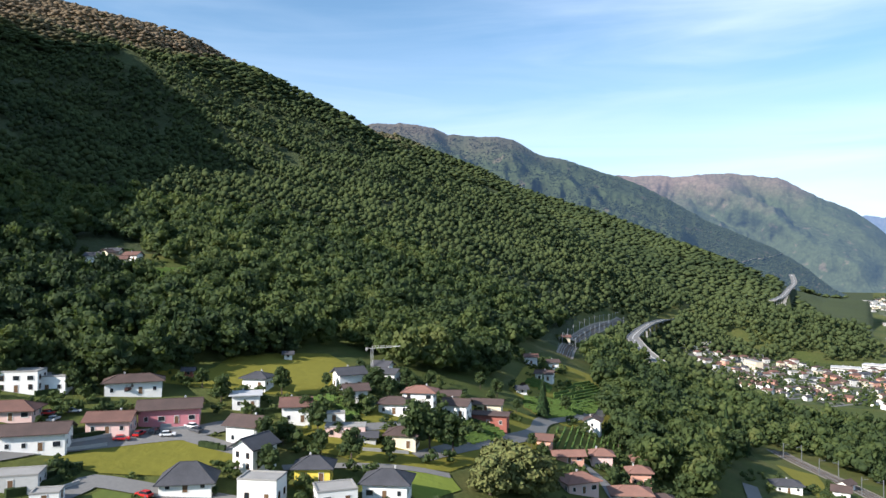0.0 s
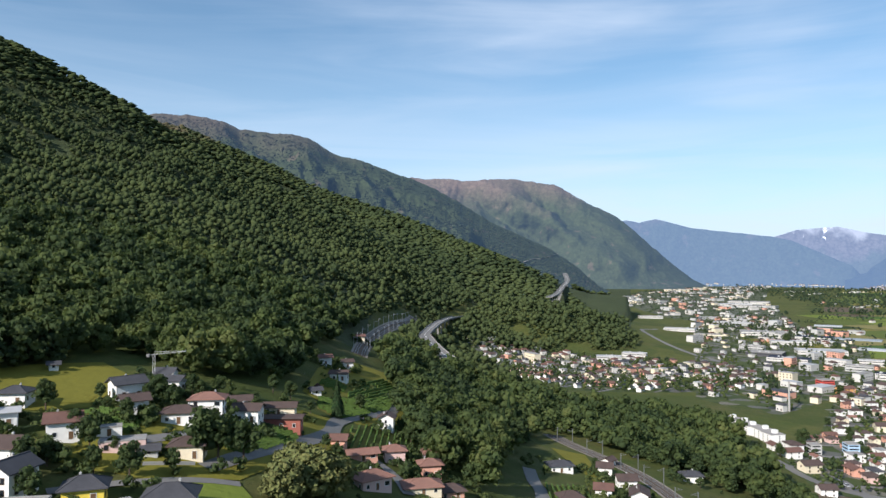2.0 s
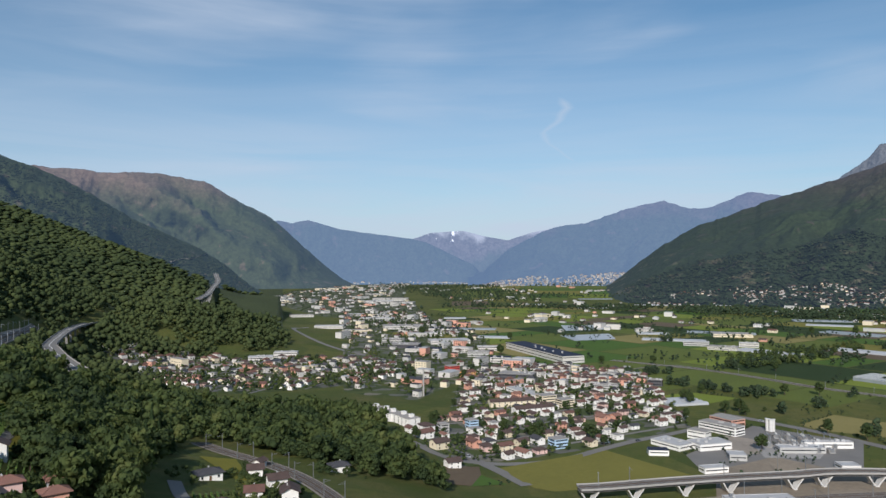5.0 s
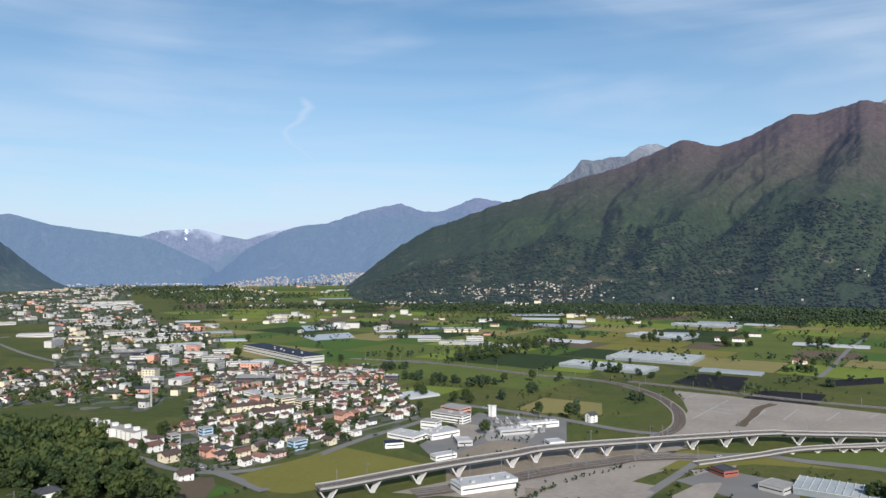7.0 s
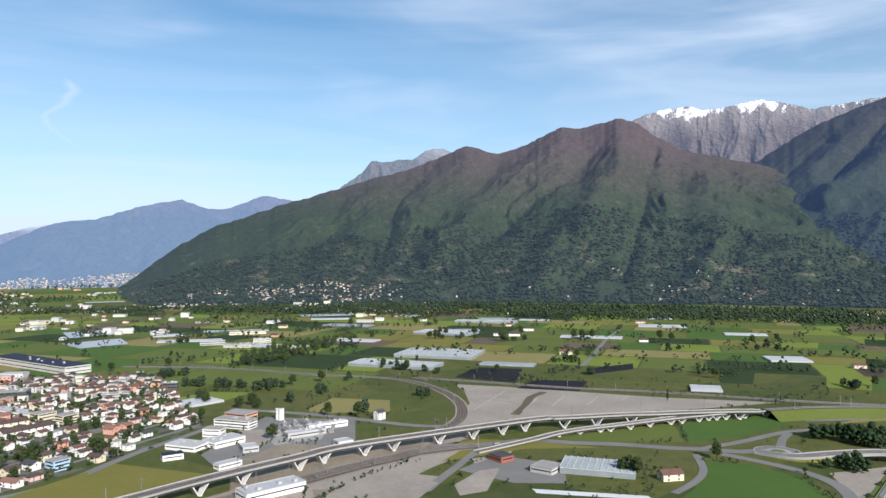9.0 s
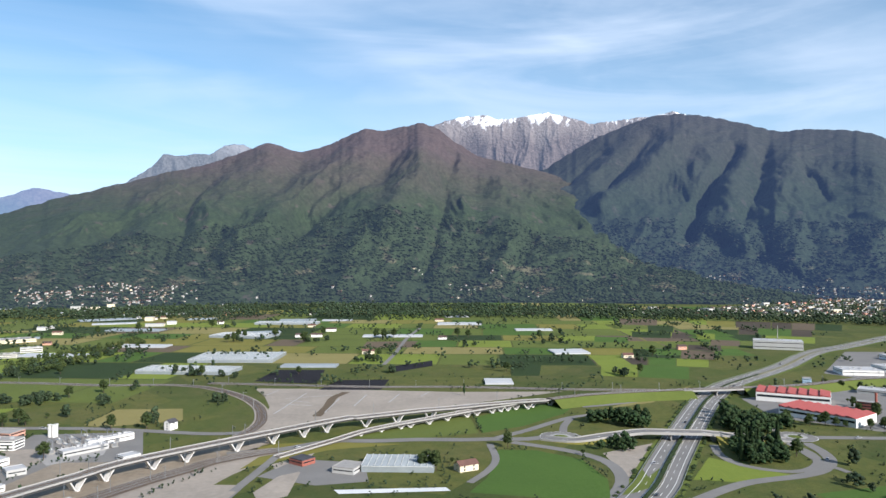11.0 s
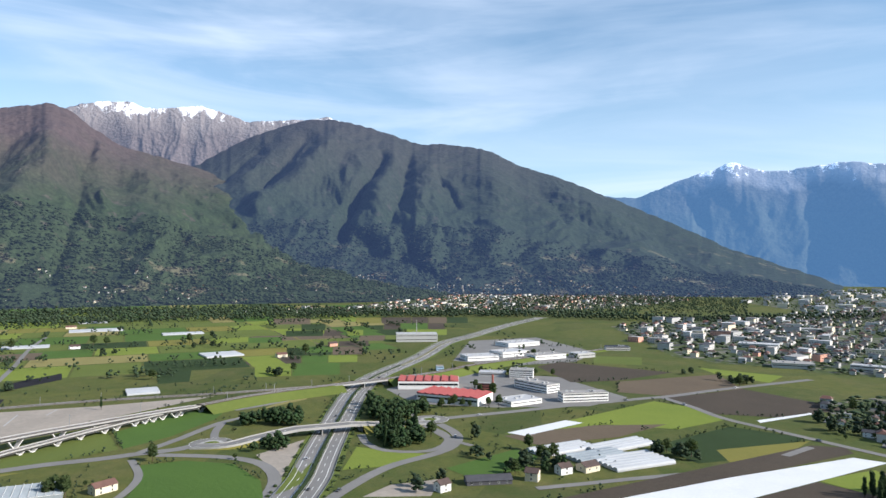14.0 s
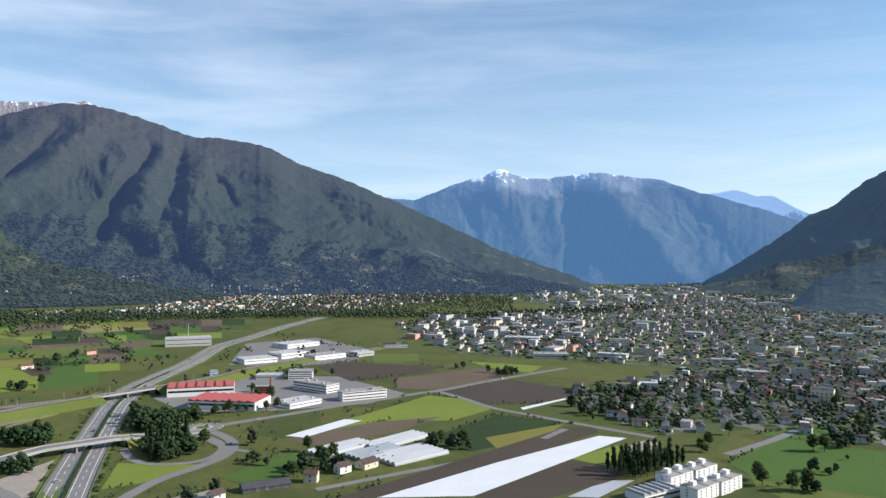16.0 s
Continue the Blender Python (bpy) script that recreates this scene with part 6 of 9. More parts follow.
def house(name, label, category, L, W, H, rh, roof, wall, roofing, seed=0, detail=True, group="", base=2.5):
    """A rendered house: walls, roof with chimney, windows on every storey, door and balcony. Its ridge runs along x."""
    rng = random.Random(seed)
    root = thing(name, label, category, group)
    g = Geo()
    if roof == "gable":
        g.prism([(-W / 2, -base), (W / 2, -base), (W / 2, H), (0, H + rh), (-W / 2, H)], -L / 2, L / 2)
    else:
        g.box(-L / 2, -W / 2, -base, L / 2, W / 2, H)
    part("wall", g.mesh("wall", PLASTER[wall]), root)
    r = part("roof", roof_mesh(roof, L, W, H, rh, 1.0 if roof != "flat" else 0, ROOFING[roofing]), root, {"brown": "brown tiled roof", "slate": "dark grey roof", "terracotta": "terracotta tiled roof", "gravel": "flat pale gravel roof", "sheet": "light sheet-metal roof", "rust": "reddish-brown tiled roof", "red_sheet": "red metal roof", "solar": "dark solar roof"}[roofing])
    if roof != "flat" and H > 3 and detail:
        part("chimney", chimney_mesh(H, H + rh + 0.45), r, m=pose(L * rng.uniform(-0.25, 0.25), W * 0.16, 0))
    floors = max(1, int(H / 2.6))
    win = WINDOW_SHUT if rng.random() < 0.3 else WINDOW
    for side in (-1, 1):
        cols = max(1, int(L / (3.4 if detail else 5.0)))
        for f in range(floors):
            for c in range(cols):
                x = (c + 0.5) / cols * L - L / 2
                if detail and f == 0 and side == -1 and c == cols // 2:
                    part("door", DOOR, root, m=pose(x, side * (W / 2 + 0.02), 0.05))
                    continue
                if detail and rng.random() < 0.15:
                    continue
                me = WINDOW_WIDE if detail and rng.random() < 0.2 else win
                part("window", me, root, m=pose(x, side * (W / 2 + 0.02), 1.55 + 2.65 * f))
        rows = max(1, int(W / (3.4 if detail else 5.0)))
        for f in range(0 if detail else floors - 1, floors):
            for c in range(rows if detail else 1):
                y = (c + 0.5) / (rows if detail else 1) * W - W / 2
                part("window", win, root, m=pose(side * (L / 2 + 0.02), y, 1.55 + 2.65 * f, 0, 0, 90))
    if detail and floors > 1 and L > 9.5 and rng.random() < 0.75:
        g = Geo()
        y0 = -W / 2
        g.box(-L * 0.36, y0 - 1.3, 2.55, L * 0.2, y0 + 0.01, 2.72)
        b = part("balcony", g.mesh("balcony", M_PALE_CONCRETE), root)
        g = Geo()
        g.box(-L * 0.36, y0 - 1.3, 3.55, L * 0.2, y0 - 1.22, 3.63)
        n = int(L * 0.56 / 0.5)
        for i in range(n + 1):
            x = -L * 0.36 + i * L * 0.56 / n
            g.box(x - 0.03, y0 - 1.29, 2.72, x + 0.03, y0 - 1.23, 3.55)
        part("railing", g.mesh("railing", M_DARK_STEEL if rng.random() < 0.5 else M_WOOD), b)
    return root


# The hill village: x, y, ground, length, width, eaves, rise of the roof, roof, wall, roofing, turn.
VILLAGE = [
    (-126, 214, 92.3, 16, 9, 8, 0, "flat", "white", "gravel", 8),
    (-119, 218, 91.8, 14, 10, 6, 0, "flat", "white", "gravel", 8),
    (-97, 225, 89.8, 22, 10, 5.5, 2.2, "hip", "white", "brown", 20),
    (-79, 208, 84.6, 22, 11, 6, 2.5, "gable", "pink", "brown", 15),
    (-103, 182, 83.5, 20, 11, 6, 2.3, "gable", "white", "brown", 15),
    (-91, 197, 84.2, 15, 10, 5, 2.2, "gable", "rose", "rust", 8),
    (-63, 244, 88.3, 11, 9, 5, 1.9, "hip", "white", "slate", -10),
    (-62, 226, 85.3, 11, 9, 5.5, 0.9, "gable", "white", "sheet", 12),
    (-45, 220, 82.2, 11, 9, 7, 2.4, "gable", "white", "rust", 8),
    (-34, 224, 81.2, 9, 5, 3, 0, "flat", "white", "gravel", 8),
    (-55, 202, 80.4, 12, 10, 7, 2.6, "gable", "white", "brown", -18),
    (-49, 187, 77.1, 12, 9, 8.5, 2.8, "gable", "white", "slate", 62),
    (-61, 172, 76.6, 16, 11, 3.6, 4.6, "hip", "white", "slate", 10),
    (-43, 171, 74.3, 13, 9, 7, 0, "flat", "white", "gravel", -8),
    (-33, 184, 75.3, 12, 9, 5, 2.5, "hip", "yellow", "slate", 2),
    (-26, 173, 73.1, 13, 10, 4.5, 0, "flat", "white", "gravel", 18),
    (-14, 181, 72.1, 15, 11, 5.5, 3, "hip", "white", "slate", -6),
    (-29, 214, 79.0, 16, 7, 4, 0, "flat", "rose", "gravel", 3),
    (-22, 212, 77.3, 6, 4, 3, 1.2, "gable", "grey", "slate", 0),
    (-12, 215, 75.8, 12, 9, 5.5, 2, "hip", "cream", "brown", -8),
    (-34, 259, 85.8, 13, 10, 7, 2.5, "gable", "white", "slate", 28),
    (-30, 245, 83.6, 10, 8, 5.5, 2, "gable", "white", "brown", 18),
    (-24, 285, 86.4, 9, 7, 5, 2, "gable", "white", "slate", -20),
    (-20, 274, 84.5, 8, 7, 6, 1.6, "gable", "white", "slate", -25),
    (-16, 241, 80.3, 14, 9, 5, 2, "hip", "white", "brown", -5),
    (-8, 253, 79.7, 14, 10, 8, 2, "hip", "white", "terracotta", -8),
    (2, 271, 78.2, 11, 8, 4, 1.6, "gable", "cream", "brown", 0),
    (5, 257, 76.0, 12, 9, 6, 2, "gable", "white", "brown", -18),
    (17, 279, 73.5, 16, 8, 4, 1.6, "gable", "cream", "brown", -12),
    (17, 261, 71.8, 18, 8, 5.5, 0.7, "gable", "brick", "brown", -14),
    (37, 261, 64.1, 7, 5, 4, 1.6, "gable", "salmon", "rust", -20),
    (64, 306, 58.1, 8.5, 8.5, 8, 2.2, "gable", "white", "brown", 72),
    (50, 408, 73.5, 9, 7, 6, 1.6, "gable", "white", "rust", 0),
    (64, 421, 69.4, 9, 7, 5, 1.6, "gable", "white", "brown", 8),
    (54, 380, 69.0, 12, 8, 5, 1.8, "gable", "white", "brown", -20),
    (36, 330, 70.6, 6, 5, 3.5, 1.4, "gable", "white", "slate", 10),
    (42, 224, 59.7, 14, 10, 5, 2.4, "hip", "rose", "terracotta", 20),
    (57, 259, 57.0, 10, 8, 7, 1.8, "hip", "rose", "terracotta", -5),
    (76, 274, 51.9, 10, 8, 6, 1.8, "hip", "rose", "terracotta", -5),
    (69, 253, 52.9, 10, 8, 6.5, 1.8, "hip", "salmon", "terracotta", -5),
    (60, 230, 54.6, 16, 10, 4, 2.2, "hip", "cream", "terracotta", -5),
    (44, 253, 60.7, 14, 6, 3.6, 1.5, "gable", "salmon", "terracotta", 4),
    (149, 312, 32.0, 15, 10, 4.5, 2, "hip", "white", "slate", -10),
    (-192, 393, 130.8, 11, 7, 6, 2, "gable", "white", "slate", 12),
    (-190, 404, 132.8, 7, 7, 6, 2, "gable", "cream", "brown", 70),
    (-181, 401, 130.5, 9, 7, 4, 2, "gable", "cream", "rust", 10),
    (-178, 410, 132.2, 12, 7, 5, 2, "gable", "white", "rust", -14),
    (-189, 412, 134.4, 8, 7, 5, 2, "gable", "cream", "slate", 0),
    (-97, 163, 79.7, 15, 9, 4, 0, "flat", "grey", "gravel", 14),
    (-87, 158, 77.7, 8, 6, 3, 0, "flat", "white", "gravel", 14),
    (-118, 195, 88.1, 19, 10, 4, 2.4, "hip", "rose", "rust", 10),
    (-61, 282, 92.7, 4, 3, 2.6, 0.8, "gable", "white", "slate", 10),
    (-87, 245, 91.6, 4, 3, 2.4, 0.8, "gable", "brick", "slate", 10),
    (94, 548, 71.4, 8, 7, 5, 1.6, "gable", "cream", "rust", 0),
    (173, 312, 28.1, 9, 8, 6, 2, "gable", "white", "brown", -30),
    (171, 289, 28.8, 11, 9, 6, 2.2, "gable", "white", "brown", -15),
    (148, 268, 33.0, 9, 8, 6, 2, "gable", "white", "rust", -30),
    (163, 265, 30.0, 12, 9, 6.5, 2.4, "gable", "white", "brown", 60),
    (225, 317, 19.1, 13, 9, 5, 2, "hip", "white", "slate", -20),
    (126, 255, 37.2, 11, 8, 4, 2, "hip", "brick", "brown", -5),
    (188, 335, 25.4, 8, 6, 4, 1.6, "gable", "white", "brown", 30),
    (70, 232, 51.5, 12, 8, 4, 2, "hip", "salmon", "brown", 0),
]

WALL_WORD = {"white": "white plastered", "cream": "cream plastered", "yellow": "bright yellow", "pink": "deep pink", "salmon": "salmon-coloured", "rose": "pale rose", "brick": "red-brown", "grey": "grey", "blue": "light blue", "orange": "orange", "red": "red", "dark": "dark grey"}
ROOF_WORD = {"brown": "brown tiled", "slate": "dark slate", "terracotta": "terracotta tiled", "gravel": "flat gravel", "sheet": "pale metal", "rust": "reddish tiled", "red_sheet": "red metal", "solar": "solar panel"}
for i, (x, y, z, L, W, H, rh, roof, wall, roofing, turn) in enumerate(VILLAGE):
    small = L < 6.5
    L, W, H, rh = L * 0.74, W * 0.76, max(2.4, H * 0.74), rh * 0.7
    hs = house("shed" if small else "house", f"{WALL_WORD[wall]} {'shed' if small else 'house'} with {ROOF_WORD[roofing]} roof on the slope", "shed" if small else "house", L, W, H, rh, roof, wall, roofing, 100 + i, not small, base=6.0)
    hs.matrix_basis = pose(x, y, z + 0.3, 0, 0, turn)

# ---- towns on the plain ----
TOWN_KINDS = [
    (11, 9, 5.6, 2.0, "gable", "white", "brown"), (12, 9, 5.6, 2.0, "gable", "white", "rust"), (10, 9, 5.6, 1.8, "hip", "white", "slate"),
    (13, 10, 6.0, 2.2, "gable", "cream", "brown"), (11, 9, 5.6, 2.0, "gable", "salmon", "rust"), (12, 10, 5.6, 2.0, "hip", "rose", "brown"),
    (14, 10, 8.2, 2.0, "hip", "white", "brown"), (11, 9, 5.6, 2.0, "gable", "cream", "rust"), (12, 9, 5.4, 2.0, "gable", "white", "terracotta"),
    (13, 10, 6.0, 0, "flat", "white", "gravel"), (12, 9, 5.6, 2.0, "gable", "salmon", "terracotta"), (10, 8, 5.4, 1.9, "gable", "white", "slate"),
]
TEMPLATES = []
for i, (L, W, H, rh, roof, wall, roofing) in enumerate(TOWN_KINDS):
    TEMPLATES.append(house("house", f"{WALL_WORD[wall]} house with {ROOF_WORD[roofing]} roof in the valley town", "house", L, W, H, rh, roof, wall, roofing, 300 + i, False, "valley town houses", 0.3))
TEMPLATE_USED = [False] * len(TEMPLATES)
TAKEN = []          # x, y, radius of what already stands


def free(x, y, r):
    return all((x - a) ** 2 + (y - b) ** 2 > (r + c) ** 2 for a, b, c in TAKEN)


def block(label, x, y, turn, L, W, H, wall, roofing, category="building", floors=None, roof="flat", rh=0, bands=True, name="building"):
    """A large plain building with rows of windows."""
    root = thing(name, label, category)
    g = Geo()
    if roof == "gable":
        g.prism([(-W / 2, 0), (W / 2, 0), (W / 2, H), (0, H + rh), (-W / 2, H)], -L / 2, L / 2)
    else:
        g.box(-L / 2, -W / 2, 0, L / 2, W / 2, H)
    part("wall", g.mesh("wall", PLASTER[wall]), root)
    part("roof", roof_mesh(roof, L, W, H, rh, 0.4 if roof != "flat" else 0, ROOFING[roofing]), root)
    floors = floors if floors is not None else max(1, int(H / 3.2))
    step = H / max(1, floors)
    for f in range(floors if bands else 0):
        z = f * step + step * 0.58
        for side in (-1, 1):
            if roof == "gable":
                for c in range(max(1, int(L / 5))):
                    part("window", WINDOW, root, m=pose(-L / 2 + (c + 0.5) * L / max(1, int(L / 5)), side * (W / 2 + 0.02), z))
                part("window", WINDOW, root, m=pose(side * (L / 2 + 0.02), 0, z, 0, 0, 90))
                continue
            high = 0.45 if H > 6 else 0.35
            g = Geo()
            g.box(-L / 2 + 0.8, side * W / 2 - 0.06, z - high, L / 2 - 0.8, side * W / 2 + 0.05, z + high)
            part("window_band", g.mesh("window_band", M_GLASS), root)
            g = Geo()
            g.box(side * L / 2 - 0.06, -W / 2 + 0.8, z - high, side * L / 2 + 0.05, W / 2 - 0.8, z + high)
            part("window_band", g.mesh("window_band", M_GLASS), root)
    root.matrix_basis = pose(x, y, ground_z(x, y) + 0.02, 0, 0, turn)
    TAKEN.append((x, y, min(L, W) * 0.5 + 2))
    for k in (-1, 1):
        if L > 1.6 * W:
            c, s = math.cos(radians(turn)), math.sin(radians(turn))
            TAKEN.append((x + c * L / 3 * k, y + s * L / 3 * k, W * 0.5 + 3))
    return root


def roof_boxes(root, L, W, H, n, seed):
    rng = random.Random(seed)
    for _ in range(n):
        a, b = rng.uniform(-0.4, 0.4) * L, rng.uniform(-0.3, 0.3) * W
        g = Geo()
        g.box(-1.2, -0.9, 0, 1.2, 0.9, 1.3).box(-1.3, -1.0, 1.3, 1.3, 1.0, 1.42)
        part("roof_unit", g.mesh("roof_unit", ROOFING["sheet"]), root, m=pose(a, b, H + 0.12))


BLOCKS = [
    ("white factory hall with a dark solar roof", 806, 640, -115, 196, 36, 12.5, "offwhite", "solar", 2),
    ("long cream terraced row with brown roof", 498, 431, -30, 46, 11, 6.5, "cream", "brown", 2),
    ("long white terraced row with brown roof", 488, 398, -22, 40, 11, 6.5, "white", "brown", 2),
    ("beige concrete cube block", 532, 418, -20, 20, 16, 10, "cream", "gravel", 3), ("beige concrete cube block", 531, 396, -16, 18, 14, 9, "cream", "gravel", 3),
    ("bright red painted apartment block", 603, 616, -7, 18, 14, 10, "red", "gravel", 3), ("orange-red three-storey apartment block", 585, 572, -2, 22, 12, 9, "orange", "rust", 3),
    ("blue painted apartment house", 406, 393, -20, 10, 11, 9, "blue", "gravel", 3), ("pale blue apartment block", 409, 311, -20, 14, 12, 9, "blue", "gravel", 3),
    ("grey cubic flat-roofed house", 376, 394, -20, 9, 9, 9, "grey", "gravel", 3), ("long low white warehouse", 551, 459, -108, 57, 14, 5, "white", "sheet", 1),
    ("white office block with window bands", 535, 251, -99, 34, 14, 9, "white", "gravel", 3), ("pink three-storey office block", 556, 256, -16, 19, 28, 10, "salmon", "gravel", 3),
    ("white low workshop hall", 469, 256, -101, 27, 18, 5, "white", "sheet", 1), ("white low workshop hall", 484, 236, -29, 27, 18, 6, "white", "sheet", 1),
    ("white two-storey office building", 505, 254, -89, 18, 12, 8, "white", "gravel", 2), ("white flat-roofed modern villa", 442, 252, -50, 17, 10, 5, "white", "solar", 1),
    ("white flat-roofed workshop shed", 430, 207, -32, 21, 9, 4.5, "white", "sheet", 1), ("pale metal storage hall", 469, 210, -53, 14, 14, 5, "grey", "sheet", 1),
    ("long grey depot building", 517, 187, -46, 33, 10, 5, "grey", "sheet", 1), ("long grey depot building", 542, 178, -46, 36, 6, 6, "white", "sheet", 1),
    ("small white storage shed", 496, 151, -46, 15, 12, 4, "white", "sheet", 1), ("white metal hall beside the tracks", 382, 158, -40, 39, 16, 7, "white", "sheet", 1),
    ("tall white house by the meadow", 579, 145, -31, 10, 8, 8, "white", "slate", 3),
    ("white office block with ribbon windows", 622, -526, -135, 28, 22, 12, "white", "gravel", 4), ("white office block with ribbon windows", 553, -487, -177, 51, 20, 11, "white", "gravel", 3),
    ("long white office building", 485, -485, -113, 48, 16, 11, "white", "gravel", 3), ("white logistics hall with dark gates", 509, -427, -92, 38, 26, 6, "white", "sheet", 1),
    ("brown flat-roofed office block", 578, -442, -137, 20, 12, 10, "brick", "gravel", 3), ("large grey hall with white roof edge beside the motorway", 1001, -621, -119, 72, 34, 17, "grey", "sheet", 2),
    ("large white flat-roofed warehouse", 766, -574, -106, 47, 34, 8, "white", "sheet", 1), ("large white flat-roofed warehouse", 776, -633, -91, 49, 36, 9, "white", "sheet", 1),
    ("large white flat-roofed warehouse", 726, -655, -96, 54, 30, 8, "white", "gravel", 1), ("large white flat-roofed warehouse", 707, -705, -99, 31, 24, 8, "grey", "sheet", 1),
    ("large white flat-roofed warehouse", 862, -720, -93, 64, 40, 8, "white", "sheet", 1), ("light blue cubic works building", 716, -477, -119, 11, 14, 7, "blue", "gravel", 2),
    ("low grey industrial hall", 649, -505, -134, 32, 22, 6, "grey", "sheet", 1),
    ("farm house with brown roof", 325, -283, -144, 10, 9, 7, "cream", "brown", 2), ("farm house with brown roof", 325, -308, -96, 11, 9, 6, "white", "brown", 2),
    ("barn with dark roof", 321, -325, -92, 15, 12, 5, "cream", "brown", 1), ("low dark glasshouse shed", 336, -258, -115, 29, 12, 3.5, "dark", "slate", 1),
    ("white house with brown roof", 338, -227, -84, 10, 8, 6, "white", "brown", 2), ("brown timber workshop building", 471, 36, -134, 16, 14, 5, "brick", "slate", 1),
    ("pale flat-roofed workshop hall", 451, 6, -117, 19, 20, 5, "grey", "gravel", 1), ("farm house with red roof", 444, -67, -69, 17, 10, 5.5, "cream", "rust", 2),
]
for i, (label, x, y, turn, L, W, H, wall, roofing, floors) in enumerate(BLOCKS):
    pitched = roofing in ("brown", "rust", "slate") and W < 13
    L, W, H = (L * 0.78, W * 0.78, H * 0.74) if L < 26 else (L * 0.93, W * 0.88, H * 0.74)
    b = block(label, x, y, turn, L, W, H, wall, roofing, "house" if "house" in label or "villa" in label else "building", floors, "gable" if pitched else "flat", 2.0 if pitched else 0)
    if not pitched and L > 18:
        roof_boxes(b, L, W, H, min(8, int(L / 8)), i)


WORKS = [
    (1509, 1894, 96, 'white', 'sheet'), (1514, 1802, 112, 'white', 'gravel'), (1033, 1304, 76, 'grey', 'sheet'), (937, 1101, 76, 'white', 'gravel'), (794, 1066, 47, 'cream', 'gravel'),
    (866, 955, 59, 'white', 'sheet'), (757, 912, 35, 'grey', 'gravel'), (730, 852, 48, 'dark', 'gravel'), (954, 995, 55, 'white', 'solar'), (818, 843, 65, 'white', 'sheet'),
    (809, 1171, 56, 'white', 'sheet'), (957, 1502, 54, 'white', 'gravel'), (1070, 1436, 43, 'grey', 'sheet'), (1637, 1986, 126, 'white', 'gravel'), (2076, 3028, 116, 'cream', 'gravel'),
    (790, 730, 34, 'white', 'sheet'), (732, 694, 30, 'grey', 'gravel'), (618, 526, 39, 'dark', 'gravel'), (714, 790, 51, 'white', 'solar'), (476, 846, 32, 'white', 'sheet'),
    (523, 860, 32, 'white', 'sheet'), (1213, 718, 33, 'white', 'gravel'), (1064, 538, 38, 'grey', 'sheet'), (1043, 485, 41, 'white', 'gravel'), (1239, 561, 65, 'cream', 'gravel'),
    (1102, 472, 28, 'white', 'sheet'), (630, 419, 27, 'grey', 'gravel'), (687, 394, 15, 'dark', 'gravel'), (709, 632, 27, 'white', 'solar'), (421, -894, 39, 'white', 'sheet'),
    (492, -852, 47, 'white', 'gravel'), (634, -1005, 56, 'grey', 'sheet'), (724, -1313, 59, 'white', 'gravel'), (596, -1415, 49, 'cream', 'gravel'), (436, -1255, 32, 'white', 'sheet'),
    (291, -942, 31, 'grey', 'gravel'), (778, -1143, 44, 'dark', 'gravel'), (735, -805, 35, 'white', 'solar'),
    ]
_rng = random.Random(44)
for i, (x, y, L, wall, roofing) in enumerate(WORKS):
    far = math.hypot(x, y)
    H = _rng.uniform(4.2, 6.6) * (1 + far / 8000)
    W = L * _rng.uniform(0.38, 0.62)
    if free(x, y, W * 0.3):
        word = {"white": "white", "grey": "pale grey", "cream": "cream-coloured", "dark": "dark grey"}[wall]
        b = block(f"{word} flat-roofed works hall in the industrial quarter", x, y, -math.degrees(math.atan2(x, y)) + _rng.uniform(-14, 14), L, W, H, "offwhite" if wall == "white" else wall, roofing, "hall", 2 if L < 45 else 1, name="hall")
        roof_boxes(b, L, W, H, 3, i)


def stepped_flats(label, x, y, turn, units, size, H, steps):
    """A row of tower-like flats, each unit a little forward of the last."""
    c, s = math.cos(radians(turn)), math.sin(radians(turn))
    for k in range(units):
        d = (k - (units - 1) / 2) * size
        off = (k % 2) * steps
        b = block(label, x + c * d - s * off, y + s * d + c * off, turn, size * 0.97, 11, H, "white", "gravel", "apartment block", 0)
        g = Geo()
        g.box(-1.6, -1.6, 0, 1.6, 1.6, 2.2).box(-1.8, -1.8, 2.2, 1.8, 1.8, 2.4)
        part("lift_house", g.mesh("lift_house", PLASTER["white"]), b, m=pose(0, 1.5, H))
        for side in (-1, 1):
            for f in range(4):
                z = H * (0.16 + 0.225 * f)
                for x0 in (-size * 0.22, size * 0.2):
                    part("window", WINDOW, b, m=pose(x0, side * 5.53, z) @ Matrix.Diagonal((1.1, 1.0, 0.62, 1)))
                part("window", WINDOW, b, m=pose(side * (size * 0.485 + 0.03), 1.0, z, 0, 0, 90) @ Matrix.Diagonal((1.1, 1.0, 0.62, 1)))


stepped_flats("white stepped apartment block with flat roof", 371, 449, -97, 5, 13, 6.6, 1.5)
stepped_flats("white apartment block with rooftop lift house", 152, -424, -106, 4, 11.5, 7.4, 1.0)
stepped_flats("white apartment block with rooftop lift house", 133, -410, -104, 4, 11.5, 7.4, 1.0)


